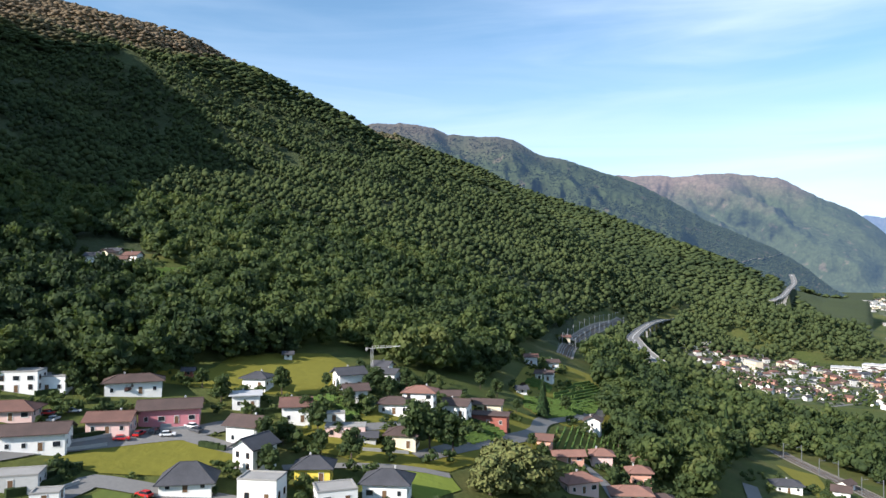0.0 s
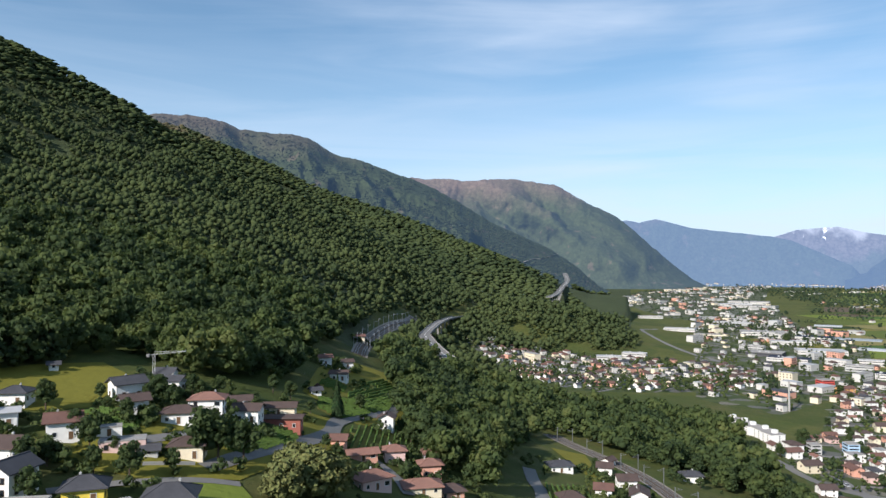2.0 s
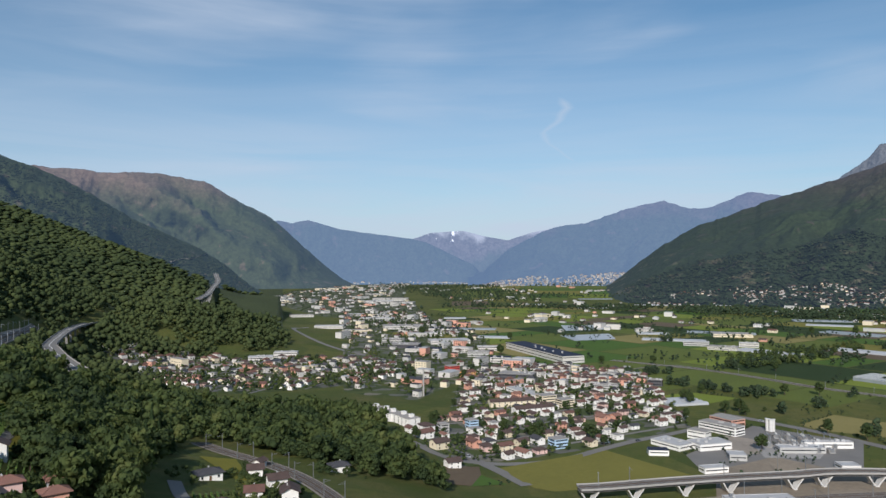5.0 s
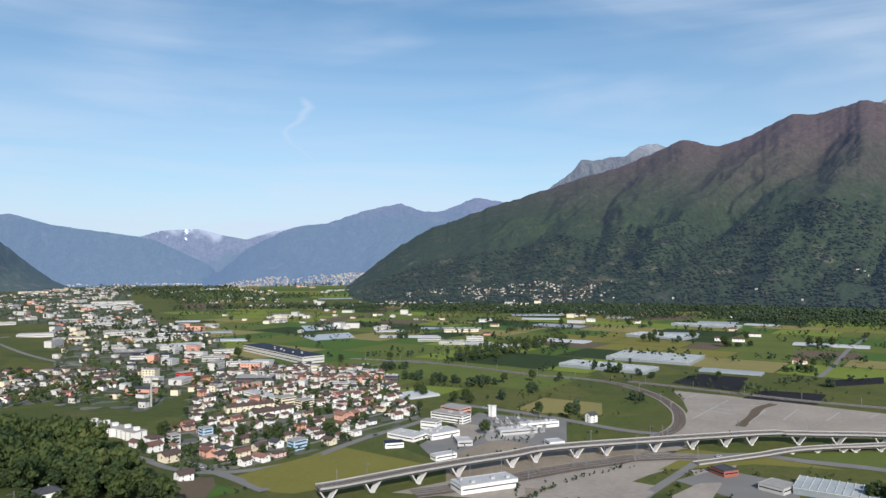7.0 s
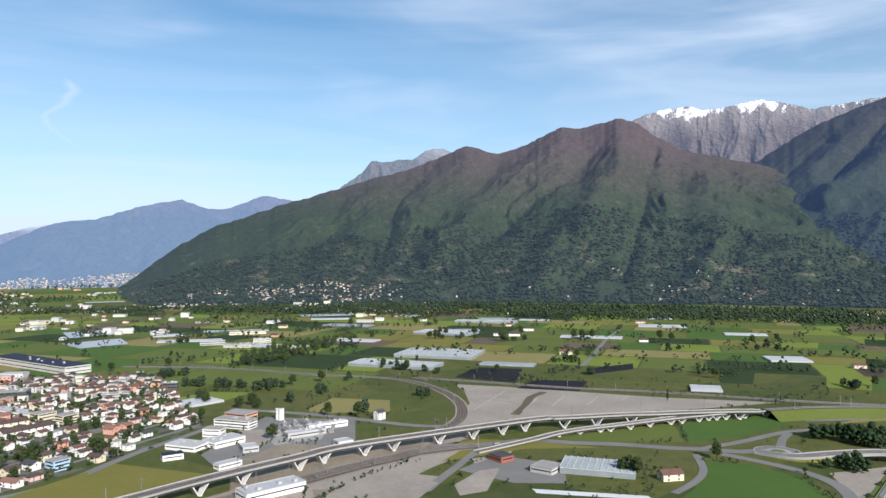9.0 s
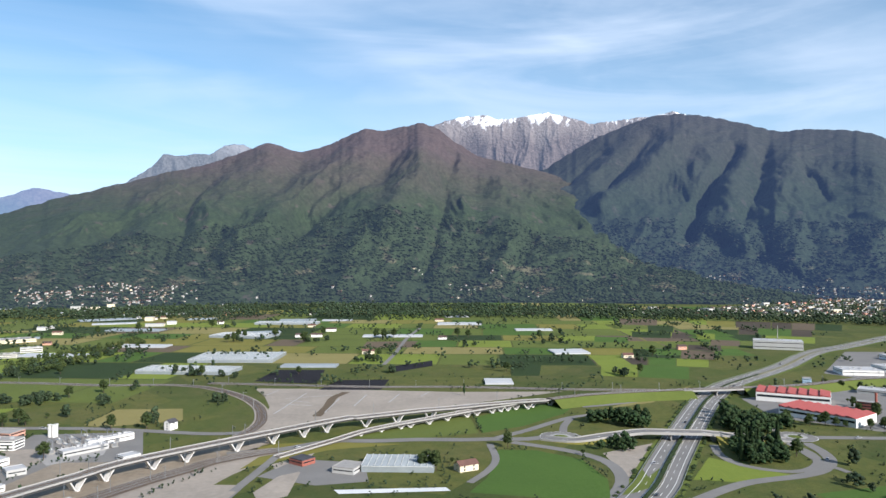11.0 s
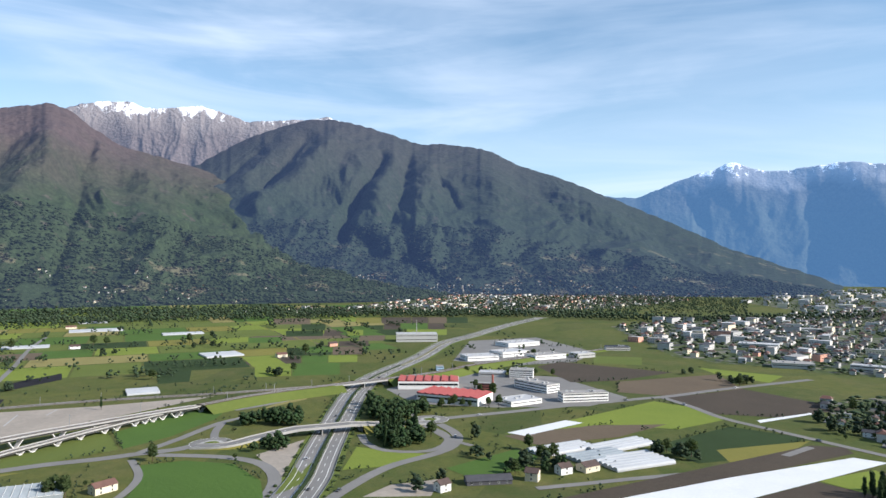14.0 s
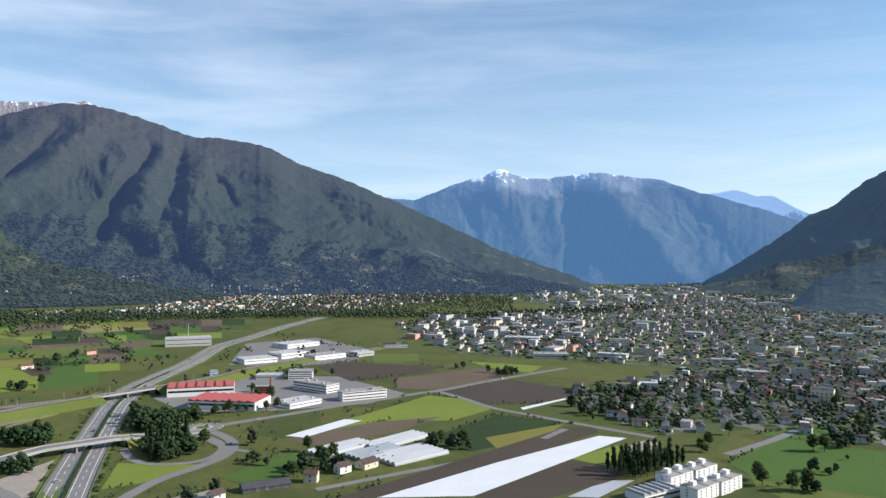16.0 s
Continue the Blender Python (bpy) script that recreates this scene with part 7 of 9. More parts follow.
def sawtooth(label, x, y, turn, L, W, H, bays, wall, roofing):
    root = thing("factory", label, "factory")
    g = Geo()
    g.box(-L / 2, -W / 2, 0, L / 2, W / 2, H)
    part("wall", g.mesh("wall", PLASTER[wall]), root)
    for k in range(bays):
        a, b = -L / 2 + k * L / bays, -L / 2 + (k + 1) * L / bays - 0.3
        g = Geo()
        g.add([(a, -W / 2, H), (b, -W / 2, H), (b, -W / 2, H + 0.3), (a, -W / 2, H + 1.8), (a, W / 2, H), (b, W / 2, H), (b, W / 2, H + 0.3), (a, W / 2, H + 1.8)],
              [(0, 1, 2, 3), (7, 6, 5, 4), (3, 2, 6, 7), (1, 5, 6, 2), (0, 4, 5, 1), (0, 3, 7, 4)])
        part("roof_bay", g.mesh("roof_bay", ROOFING[roofing]), root)
    for side in (-1, 1):
        n = max(2, int(L / 6))
        g = Geo()
        g.box(-L / 2 + 1, side * W / 2 - 0.06, H * 0.5, L / 2 - 1, side * W / 2 + 0.05, H * 0.75)
        part("window_band", g.mesh("window_band", M_GLASS), root)
    root.matrix_basis = pose(x, y, 0.02, 0, 0, turn)
    TAKEN.append((x, y, max(L, W) * 0.55))


sawtooth("white factory with bright red sawtooth roofs", 628, -405, -125, 62, 34, 8, 7, "white", "red_sheet")
sawtooth("white factory with dark red sawtooth roofs", 552, -385, -150, 62, 36, 7, 8, "white", "red_sheet")
sawtooth("low white hall with sawtooth roof", 157, -385, -110, 30, 14, 4, 6, "white", "sheet")


def mast_thing(name, label, x, y, h, r0, r1, mat):
    root = thing(name, label, name.replace("_", " "))
    g = Geo()
    g.cone(0, 0, 0, h, r0, r1, 12)
    part("shaft", g.mesh("shaft", mat), root)
    g = Geo()
    g.cone(0, 0, h, h + 0.5, r1 * 1.25, r1 * 1.25, 12)
    part("cap", g.mesh("cap", mat), root)
    root.matrix_basis = pose(x, y, ground_z(x, y))


mast_thing("chimney_stack", "slender pale concrete chimney stack", 468, 518, 26, 1.0, 0.8, M_PALE_CONCRETE)
mast_thing("antenna_mast", "white pointed roof mast on a hall", 1001, -621, 34, 0.9, 0.3, M_PALE_CONCRETE)
mast_thing("chimney_stack", "dark brick chimney stack by the offices", 560, -436, 18, 1.1, 1.0, PLASTER["brick"])

TOWN_A = [(308, 318), (352, 408), (424, 439), (547, 548), (702, 610), (757, 459), (560, 294), (534, 275), (422, 292), (347, 314)]
TOWN_B = [(305, 934), (294, 722), (333, 638), (417, 621), (490, 620), (609, 672), (604, 764), (537, 828), (423, 914), (356, 960)]
TOWN_C = [(1295, 2260), (1867, 3030), (2447, 3407), (3170, 3651), (1768, 2068), (1012, 1050), (914, 922), (799, 867), (856, 1049), (929, 1253), (1008, 1501), (1104, 1761)]
TOWN_D = [(2174, -1409), (2842, -2318), (2434, -2755), (1540, -2033), (1398, -1537), (1414, -1153), (1564, -1049), (1620, -780), (1822, -582), (1980, -632), (1840, -886)]
TOWN_E = [(815, -894), (832, -1072), (944, -1436), (994, -1803), (916, -2467), (260, -2586), (61, -600), (115, -599), (160, -586), (204, -527), (263, -554), (353, -651), (303, -892), (458, -831), (682, -1002)]
TOWN_E_NEAR = [(318, -586), (312, -684), (260, -842), (106, -1052), (61, -600), (100, -579), (124, -627), (163, -596), (201, -591), (203, -523), (259, -544)]
TOWN_F = [(1372, -2086), (1677, -3042), (1475, -4252), (789, -3532), (495, -2217), (916, -2467), (994, -1803)]
TOWN_G = [(667, 928), (423, 587), (432, 532), (448, 506), (545, 553), (714, 619), (695, 629), (907, 844), (1080, 1075), (1244, 1463), (1072, 1491)]


def street_spots(poly, angle, gap, seed, jitter=2.5, fill=0.85):
    """Plots along parallel streets inside an outline."""
    rng = random.Random(seed)
    c, s = math.cos(radians(angle)), math.sin(radians(angle))
    us = [x * c + y * s for x, y in poly]
    vs = [-x * s + y * c for x, y in poly]
    spots, v, row = [], min(vs), 0
    while v < max(vs):
        u = min(us) + rng.uniform(0, gap)
        while u < max(us):
            a, b = u + rng.uniform(-jitter, jitter), v + rng.uniform(-jitter, jitter)
            x, y = a * c - b * s, a * s + b * c
            if rng.random() < fill and inside(np.array([x]), np.array([y]), poly)[0]:
                spots.append((x, y))
            u += gap * rng.uniform(0.9, 1.25)
        row += 1
        v += gap * (0.95 if row % 2 else 1.45)
    return spots


def town_streets(name, poly, angle, gap, width=4.6, z=0.17):
    """The lanes between the rows of plots."""
    c, s = math.cos(radians(angle)), math.sin(radians(angle))
    us, vs = [x * c + y * s for x, y in poly], [-x * s + y * c for x, y in poly]
    verts, faces, v, row = [], [], min(vs), 0
    while v < max(vs):
        if row % 2 == 1:
            b = v + gap * 0.72
            for u in np.arange(min(us), max(us), 9.0):
                x, y = (u + 4.5) * c - b * s, (u + 4.5) * s + b * c
                if inside(np.array([x]), np.array([y]), poly)[0]:
                    n = len(verts)
                    for du, dv in ((0, -1), (9, -1), (9, 1), (0, 1)):
                        p = ((u + du) * c - (b + dv * width / 2) * s, (u + du) * s + (b + dv * width / 2) * c)
                        verts.append((*p, ground_z(*p) + z))
                    faces.append((n, n + 1, n + 2, n + 3))
        row += 1
        v += gap * (0.95 if row % 2 else 1.45)
    tagged(new(name, fast_mesh(name, np.array(verts), np.array(faces), [M_ASPHALT])), "grey residential streets between the houses", "road", kind="structure")


def town_base(poly, lift, step=40.0):
    tagged(new("ground_town", draped("town_ground", poly, M_TOWN, lift, step)), "yards, lawns and drives between the houses", "ground", kind="structure")


def clear_of_roads(x, y, extra=7.0):
    px, py = np.array([x]), np.array([y])
    for line, width in ROAD_LINES.values():
        if near_line(px, py, line, width / 2 + extra)[0]:
            return False
    return not any(near_line(px, py, ln, 14)[0] for ln in (MOTOR_LINE, RAIL_GROUND, RAIL_CURVE, RAIL_HILL))


TOWN_TREES = []


def settle(poly, angle, gap, seed, limit, weights, fill=0.85, sink=0.0):
    """Copies of the town houses on their plots, with a tree or bush here and there."""
    rng = random.Random(seed)
    spots = street_spots(poly, angle, gap, seed, fill=fill)
    spots.sort(key=lambda p: p[0] ** 2 + p[1] ** 2)
    rest = []
    for x, y in spots:
        if not clear_of_roads(x, y) or not free(x, y, 6.0):
            continue
        if limit <= 0:
            rest.append((x, y))
            continue
        limit -= 1
        k = rng.choices(range(len(TEMPLATES)), weights)[0]
        turn = angle + rng.choice((0, 0, 90, 180, 270)) + rng.uniform(-7, 7)
        m = pose(x, y, ground_z(x, y) + 0.05, 0, 0, turn) @ Matrix.Diagonal((rng.uniform(0.68, 0.95), rng.uniform(0.68, 0.9), rng.uniform(0.68, 0.9), 1))
        if TEMPLATE_USED[k]:
            copy_thing(TEMPLATES[k], m)
        else:
            TEMPLATES[k].matrix_basis, TEMPLATE_USED[k] = m, True
        TAKEN.append((x, y, 6.0))
        if rng.random() < 0.7:
            a = rng.uniform(0, 6.28)
            TOWN_TREES.append((x + 10 * math.cos(a), y + 10 * math.sin(a)))
    return rest


W_VALLEY = (10, 10, 4, 6, 5, 5, 6, 2, 6, 4, 2, 5)
W_CITY = (8, 2, 12, 3, 1, 2, 4, 1, 1, 5, 0.5, 12)
for k, (poly, st) in enumerate(((TOWN_A, 30), (TOWN_B, 25), (TOWN_C, 200), (TOWN_D, 200), (TOWN_E, 150), (TOWN_F, 300), (TOWN_G, 60))):
    town_base(poly, 0.03 + 0.002 * k, st)
town_streets("road_streets_west", TOWN_A, -14, 13.0, 4.0)
town_streets("road_streets_hill", TOWN_B, 30, 15.5, 3.6)
town_streets("road_streets_east", TOWN_E_NEAR, -70, 19)
REST_A = settle(TOWN_A, -14, 13.0, 1, 138, W_VALLEY, 0.86)
REST_B = settle(TOWN_B, 30, 15.5, 2, 45, W_VALLEY, 0.66)
REST_E = settle(TOWN_E_NEAR, -70, 19, 3, 60, W_CITY, 0.80)


def far_houses(name, label, spots, seed, big=0.12, tall=1.0, size=1.0, tones=(10, 4, 8, 2, 2), tops=(5, 5, 6, 8)):
    """Houses too far off to tell apart, as one body."""
    rng = random.Random(seed)
    g = Geo()
    walls = [PLASTER[k] for k in ("offwhite", "cream", "offwhite", "salmon", "grey")]
    roofs = [ROOFING[k] for k in ("brown", "slate", "gravel", "rust", "sheet")]
    mats = walls + roofs + [M_GLASS]
    for x, y in spots:
        z = ground_z(x, y)
        t = rng.uniform(0, 0.5) + rng.choice((0, 1.571))
        if rng.random() < big:
            L, W, H, flat = rng.uniform(20, 42) * size, rng.uniform(12, 22) * size, rng.uniform(7, 15) * tall, True
        else:
            L, W, H, flat = rng.uniform(9, 14) * size, rng.uniform(8, 11) * size, rng.uniform(5, 8) * tall, rng.random() < 0.25
        w = rng.choices(range(5), tones)[0]
        g.box(-L / 2, -W / 2, z - 1, L / 2, W / 2, z + H, w, t, (x, y))
        if flat:
            g.box(-L / 2 - 0.2, -W / 2 - 0.2, z + H, L / 2 + 0.2, W / 2 + 0.2, z + H + 0.4, rng.choice((6, 7, 7, 9)), t, (x, y))
        else:
            c, s = math.cos(t), math.sin(t)
            a, b, r = L / 2 + 0.6, W / 2 + 0.6, rng.uniform(1.6, 2.6)
            pts = [(-a, -b, H), (a, -b, H), (a, b, H), (-a, b, H), (-a * 0.55, 0, H + r), (a * 0.55, 0, H + r)]
            g.add([(x + c * p - s * q, y + s * p + c * q, z + h) for p, q, h in pts], [(3, 2, 1, 0), (0, 1, 5, 4), (2, 3, 4, 5), (1, 2, 5), (3, 0, 4)], rng.choice(tops))
        if H > 4 and math.hypot(x, y) < 1350:
            c, s = math.cos(t), math.sin(t)
            for f in range(int(H / 2.9)):
                for side in (-1, 1):
                    n = max(2, int(L / 3.5))
                    for k in range(n):
                        x0 = -L / 2 + (k + 0.3) * L / n
                        q = side * (W / 2 + 0.06)
                        g.add([(x + c * p - s * q, y + s * p + c * q, h) for p, h in ((x0, z + 1 + 2.9 * f), (x0 + 1.3, z + 1 + 2.9 * f), (x0 + 1.3, z + 2.3 + 2.9 * f), (x0, z + 2.3 + 2.9 * f))], [(0, 1, 2, 3)], 10)
    return tagged(new(name, g.mesh(name, mats)), label, "town", kind="stuff")


far_houses("town_west", "distant white houses of the valley town", REST_A + REST_B, 5, 0.015, 0.78, 0.74, (10, 5, 6, 3, 3), (5, 5, 8, 8, 6))
far_houses("town_industrial", "distant sprawl of halls and houses towards the lake", [p for p in street_spots(TOWN_C, 35, 36, 6, 14, 0.5) if free(*p, 12) and fbm(p[0] / 160, p[1] / 160, 2, 9) > 0.40], 6, 0.22, 0.7, 0.95, (5, 5, 4, 3, 9), (5, 5, 8, 6, 8))
far_houses("town_works", "white halls, houses and yards beside the valley town", [q for q in street_spots(TOWN_G, -14, 25, 16, 7, 0.55) if free(*q, 9) and clear_of_roads(*q, 5)], 16, 0.14, 0.72, 0.72, (10, 5, 5, 4, 4), (5, 5, 6, 8))
far_houses("town_across", "white houses of a village at the mountain foot", street_spots(TOWN_D, 20, 30, 7, 9, 0.75), 7, 0.08, 0.62, 0.85, (3, 5, 2, 4, 8), (5, 5, 8, 8))
far_houses("town_east", "dense town of pale houses and blocks filling the valley", [p for p in street_spots(TOWN_E, -70, 20, 8, 6, 0.68) if free(*p, 7)] + REST_E, 8, 0.04, 0.78, 0.72, (9, 3, 6, 1, 6), (5, 6, 6, 5, 8))
TOWN_H = [(1006, -1086), (1037, -1314), (974, -1482), (812, -1499), (556, -1105), (449, -910), (492, -831), (571, -812), (644, -816), (785, -918)]
town_base(TOWN_H, 0.05, 120)
far_houses("town_river", "halls, yards and houses between the motorway and the town", [p for p in street_spots(TOWN_H, -50, 27, 28, 7, 0.7) if free(*p, 9)], 28, 0.28, 0.8, 0.8, (7, 3, 4, 2, 7), (5, 5, 6, 8))
far_houses("town_far_east", "far city houses before the blue mountains", street_spots(TOWN_F, -60, 42, 9, 10, 0.8), 9, 0.25, 1.0, 1.3, (5, 3, 3, 1, 5), (5, 6, 6))


_rng = random.Random(63)
_spots = []
for _ in range(90):
    az, d = radians(_rng.uniform(42, 76)), _rng.uniform(1250, 4200)
    for _k in range(_rng.choice((1, 2, 3, 5))):
        _spots.append((d * math.sin(az) + _rng.gauss(0, 30), d * math.cos(az) + _rng.gauss(0, 30)))
far_houses("farms_far", "farmhouses and sheds scattered over the far plain", [p for p in _spots if free(*p, 10)], 63, 0.25, 0.7, 0.95, (8, 4, 5, 2, 6), (5, 5, 8, 6, 9))


def slope_village(name, label, slope, az0, az1, s0, s1, count, seed, groups=6, spread=0.8):
    """White villages scattered up a far slope."""
    rng = random.Random(seed)
    az_k, s_k, rr, zz = SLOPES[slope]
    g = Geo()
    centres = [(rng.uniform(az0, az1), rng.uniform(s0, s1)) for _ in range(groups)]
    for _ in range(count):
        ca, cs = rng.choice(centres)
        az, s = ca + rng.gauss(0, spread), cs + rng.gauss(0, (s1 - s0) * 0.2)
        i, j = int(np.searchsorted(s_k, s)), int(np.searchsorted(az_k, az))
        if not (1 < i < len(s_k) - 4 and 1 < j < len(az_k) - 1 and s0 < s < s1):
            continue
        r, z = rr[i, j], zz[i, j]
        x, y = r * math.sin(radians(az)), r * math.cos(radians(az))
        L, W, H, t = rng.uniform(4, 8), rng.uniform(4, 7), rng.uniform(2.4, 4), radians(-az) + rng.uniform(-0.5, 0.5)
        g.box(-L / 2, -W / 2, z - 6, L / 2, W / 2, z + H, rng.choice((0, 3, 4, 4, 4, 4)), t, (x, y))
        g.box(-L / 2 - 0.5, -W / 2 - 0.5, z + H, L / 2 + 0.5, W / 2 + 0.5, z + H + 1.6, rng.choice((1, 1, 1, 2)), t, (x, y))
    return tagged(new(name, g.mesh(name, [PLASTER["offwhite"], ROOFING["rust"], ROOFING["gravel"], PLASTER["cream"], PLASTER["grey"]])), label, "village", kind="stuff")


slope_village("village_north_west", "white village spread over the foot of the mountain", "backdrop_mountain_north", 59, 78, 0.02, 0.13, 520, 1, 9, 1.2)
slope_village("village_north", "scattered white farmhouses on the lower slope", "backdrop_mountain_north", 78, 122, 0.02, 0.14, 90, 2, 20, 0.7)
slope_village("village_east", "white houses climbing the mountain foot above the town", "backdrop_mountain_east", 116, 150, 0.01, 0.10, 420, 3, 12, 1.6)
slope_village("village_lake", "pale lakeside town below the hazy range", "backdrop_range_north", 47, 60, 0.02, 0.20, 800, 4, 14, 1.0)
slope_village("village_far_west", "tiny white houses on the far lake shore", "backdrop_range_lake", 36, 46, 0.02, 0.10, 70, 5, 7, 0.7)

# ---- the hill village's gardens ----
V_VINE_A = [(-11, 231), (3, 249), (23, 260), (20, 247), (3, 222), (-8, 226)]
V_VINE_B = [(46, 290), (59, 306), (78, 319), (72, 283), (41, 260)]
V_VINE_C = [(-43, 242), (-36, 246), (-24, 235), (-29, 225), (-39, 222)]
V_VINE_D = [(126, 278), (148, 281), (135, 253), (113, 247)]
V_VINE_E = [(37, 324), (63, 352), (85, 382), (72, 342), (42, 299), (34, 305)]
V_LAWN_A = [(-98, 176), (-87, 189), (-72, 198), (-57, 196), (-55, 190), (-67, 177), (-83, 174)]
V_LAWN_B = [(-35, 200), (-30, 209), (-11, 211), (-10, 205), (-26, 199)]
V_LAWN_C = [(-82, 160), (-79, 167), (-68, 166), (-66, 162)]
V_LAWN_D = [(-88, 246), (-76, 270), (-51, 286), (-40, 275), (-44, 250), (-59, 244), (-71, 234)]
V_LAWN_E = [(-10, 198), (2, 201), (5, 194), (-6, 180), (-9, 186)]
V_LAWN_F = [(172, 371), (186, 357), (163, 291), (157, 290)]
V_TERR = [(-165, 399), (-149, 415), (-136, 378), (-140, 359), (-155, 376)]
V_ROAD_A = [(-113, 170), (-108, 174), (-103, 180), (-98, 183), (-88, 190), (-74, 199), (-69, 199), (-59, 196), (-54, 195)]
V_ROAD_B = [(-89, 156), (-84, 167), (-83, 170), (-75, 170), (-64, 169), (-56, 169), (-48, 168)]
V_ROAD_C = [(-28, 220), (-19, 226), (-4, 239), (5, 252)]
V_ROAD_D = [(-7, 208), (3, 222), (16, 241), (28, 260), (36, 276), (41, 294), (53, 314), (74, 345), (82, 375), (86, 396)]
V_ROAD_E = [(-74, 199), (-68, 205), (-61, 211), (-52, 211)]
V_ROAD_F = [(112, 248), (119, 266), (122, 280), (131, 307)]
V_PATH = [(-42, 188), (-34, 191), (-10, 199), (2, 201)]
V_LOWER = [(45, 264), (53, 243), (54, 223)]
TREE_BIG = [(-4, 214), (3, 216), (-8, 213)]
TREE_PALE = [(13, 197), (21, 205), (28, 209), (18, 212)]
TREE_FIR = [(144, 372), (162, 400), (158, 375), (162, 410), (42, 301), (-97, 259)]
TREE_MID = [(-24, 257), (-27, 254), (-8, 242), (-42, 219), (-37, 212), (-31, 212), (-97, 222), (-69, 223), (-49, 197), (-45, 202), (-15, 201), (59, 254), (71, 290), (74, 255), (23, 305), (16, 308), (56, 327), (38, 339), (38, 313), (42, 267), (-108, 192), (-99, 192), (-25, 196), (-44, 182), (-38, 182), (-66, 235), (-112, 217), (-110, 228), (-59, 171), (-54, 170), (-41, 253), (-54, 240), (-14, 272), (-5, 280)]
HEDGE_A = [(-132, 241), (-121, 234), (-110, 224), (-106, 220)]
HEDGE_B = [(-92, 168), (-92, 173), (-88, 175)]
HEDGE_E = [(-66, 195), (-59, 194)]
WALL_A = [(-101, 179), (-94, 185), (-88, 191), (-74, 199)]
CAR = [(-86, 192), (-83, 196), (-70, 203), (-76, 198), (-107, 197), (-69, 166), (-110, 200), (-80, 199), (-72, 205), (-105, 204)]
CRANE = [(-28, 282)]


for k, pts in enumerate((V_LAWN_A, V_LAWN_B, V_LAWN_C, V_LAWN_D, V_LAWN_E, V_LAWN_F)):
    tagged(new("ground_meadow", draped("meadow", pts, CROPS[("hay", "hay", "grass", "hay", "lime", "hay")[k]], 0.25 + 0.01 * k)), "sunlit mown meadow between the houses", "meadow", kind="structure")
MEADOW_UP = [(-83, 251), (-81, 272), (-68, 287), (-48, 301), (-37, 287), (-40, 260), (-43, 245), (-57, 239), (-69, 240), (-76, 237)]
MEADOW_SIDE = [(-107, 243), (-98, 250), (-83, 251), (-76, 237), (-90, 236), (-101, 234)]
MEADOW_HAMLET = [(30, 328), (44, 392), (66, 446), (98, 452), (106, 402), (92, 352), (72, 312), (50, 300)]
MEADOW_MID = [(-45, 205), (-36, 236), (-12, 262), (16, 292), (40, 296), (38, 262), (20, 232), (2, 204), (-20, 196)]
for k, pts in enumerate((MEADOW_UP, MEADOW_SIDE, MEADOW_HAMLET, MEADOW_MID)):
    tagged(new("ground_meadow", draped("meadow", pts, CROPS["hay"], 0.17 + 0.02 * k)), "sloping green hay meadow between wood and houses", "meadow", kind="structure")
LAWNS = (V_LAWN_A, V_LAWN_B, V_LAWN_C, V_LAWN_D, V_LAWN_E, MEADOW_UP)


def on_lawn(x, y):
    return any(inside(np.array([x]), np.array([y]), p)[0] for p in LAWNS)


for k, (key, pts, width) in enumerate((("a", V_ROAD_A, 6), ("b", V_ROAD_B, 6), ("c", V_ROAD_C, 5), ("d", V_ROAD_D, 6), ("e", V_ROAD_E, 7), ("f", V_ROAD_F, 6), ("g", V_PATH, 3), ("h", V_LOWER, 4))):
    line = spline(pts, 4.0)
    ROAD_LINES["village_" + key] = (line, width)
    tagged(new("road_village", ribbon("road", line, -width / 2, width / 2, M_ASPHALT, 0.34 + 0.01 * k)), "narrow grey village road", "road", kind="structure")


def vineyard(pts, angle, gap=2.4, lift=0.2):
    """Rows of vines on trimmed grass."""
    tagged(new("ground_vineyard", draped("vineyard_ground", pts, CROPS["olive"], lift)), "grassy ground between vine rows", "vineyard", kind="structure")
    c, s = math.cos(radians(angle)), math.sin(radians(angle))
    us, vs = [x * c + y * s for x, y in pts], [-x * s + y * c for x, y in pts]
    g, rng = Geo(), random.Random(len(pts))
    for b in np.arange(min(vs), max(vs), gap):
        for a in np.arange(min(us), max(us), 1.6):
            x, y = a * c - b * s, a * s + b * c
            if rng.random() < 0.94 and inside(np.array([x]), np.array([y]), pts)[0]:
                z, h = ground_z(x, y), rng.uniform(1.2, 1.7)
                g.box(-0.85, -0.28 * rng.uniform(0.7, 1.3), z + 0.35, 0.85, 0.28 * rng.uniform(0.7, 1.3), z + h, 0, radians(angle) + rng.uniform(-0.08, 0.08), (x, y))
    if g.v:
        tagged(new("vine_rows", g.mesh("vine_rows", M_VINE)), "parallel rows of green vines", "vines", kind="stuff")


vineyard(V_VINE_A, 5)
vineyard(V_VINE_B, 75)
vineyard(V_VINE_C, -25)
vineyard(V_VINE_D, 70)
vineyard(V_VINE_E, 0)
vineyard(V_TERR, 5)
vineyard([(52, 345), (66, 386), (86, 424), (97, 412), (84, 372), (66, 338)], 62)
vineyard([(40, 352), (46, 372), (56, 368), (52, 350)], 20)


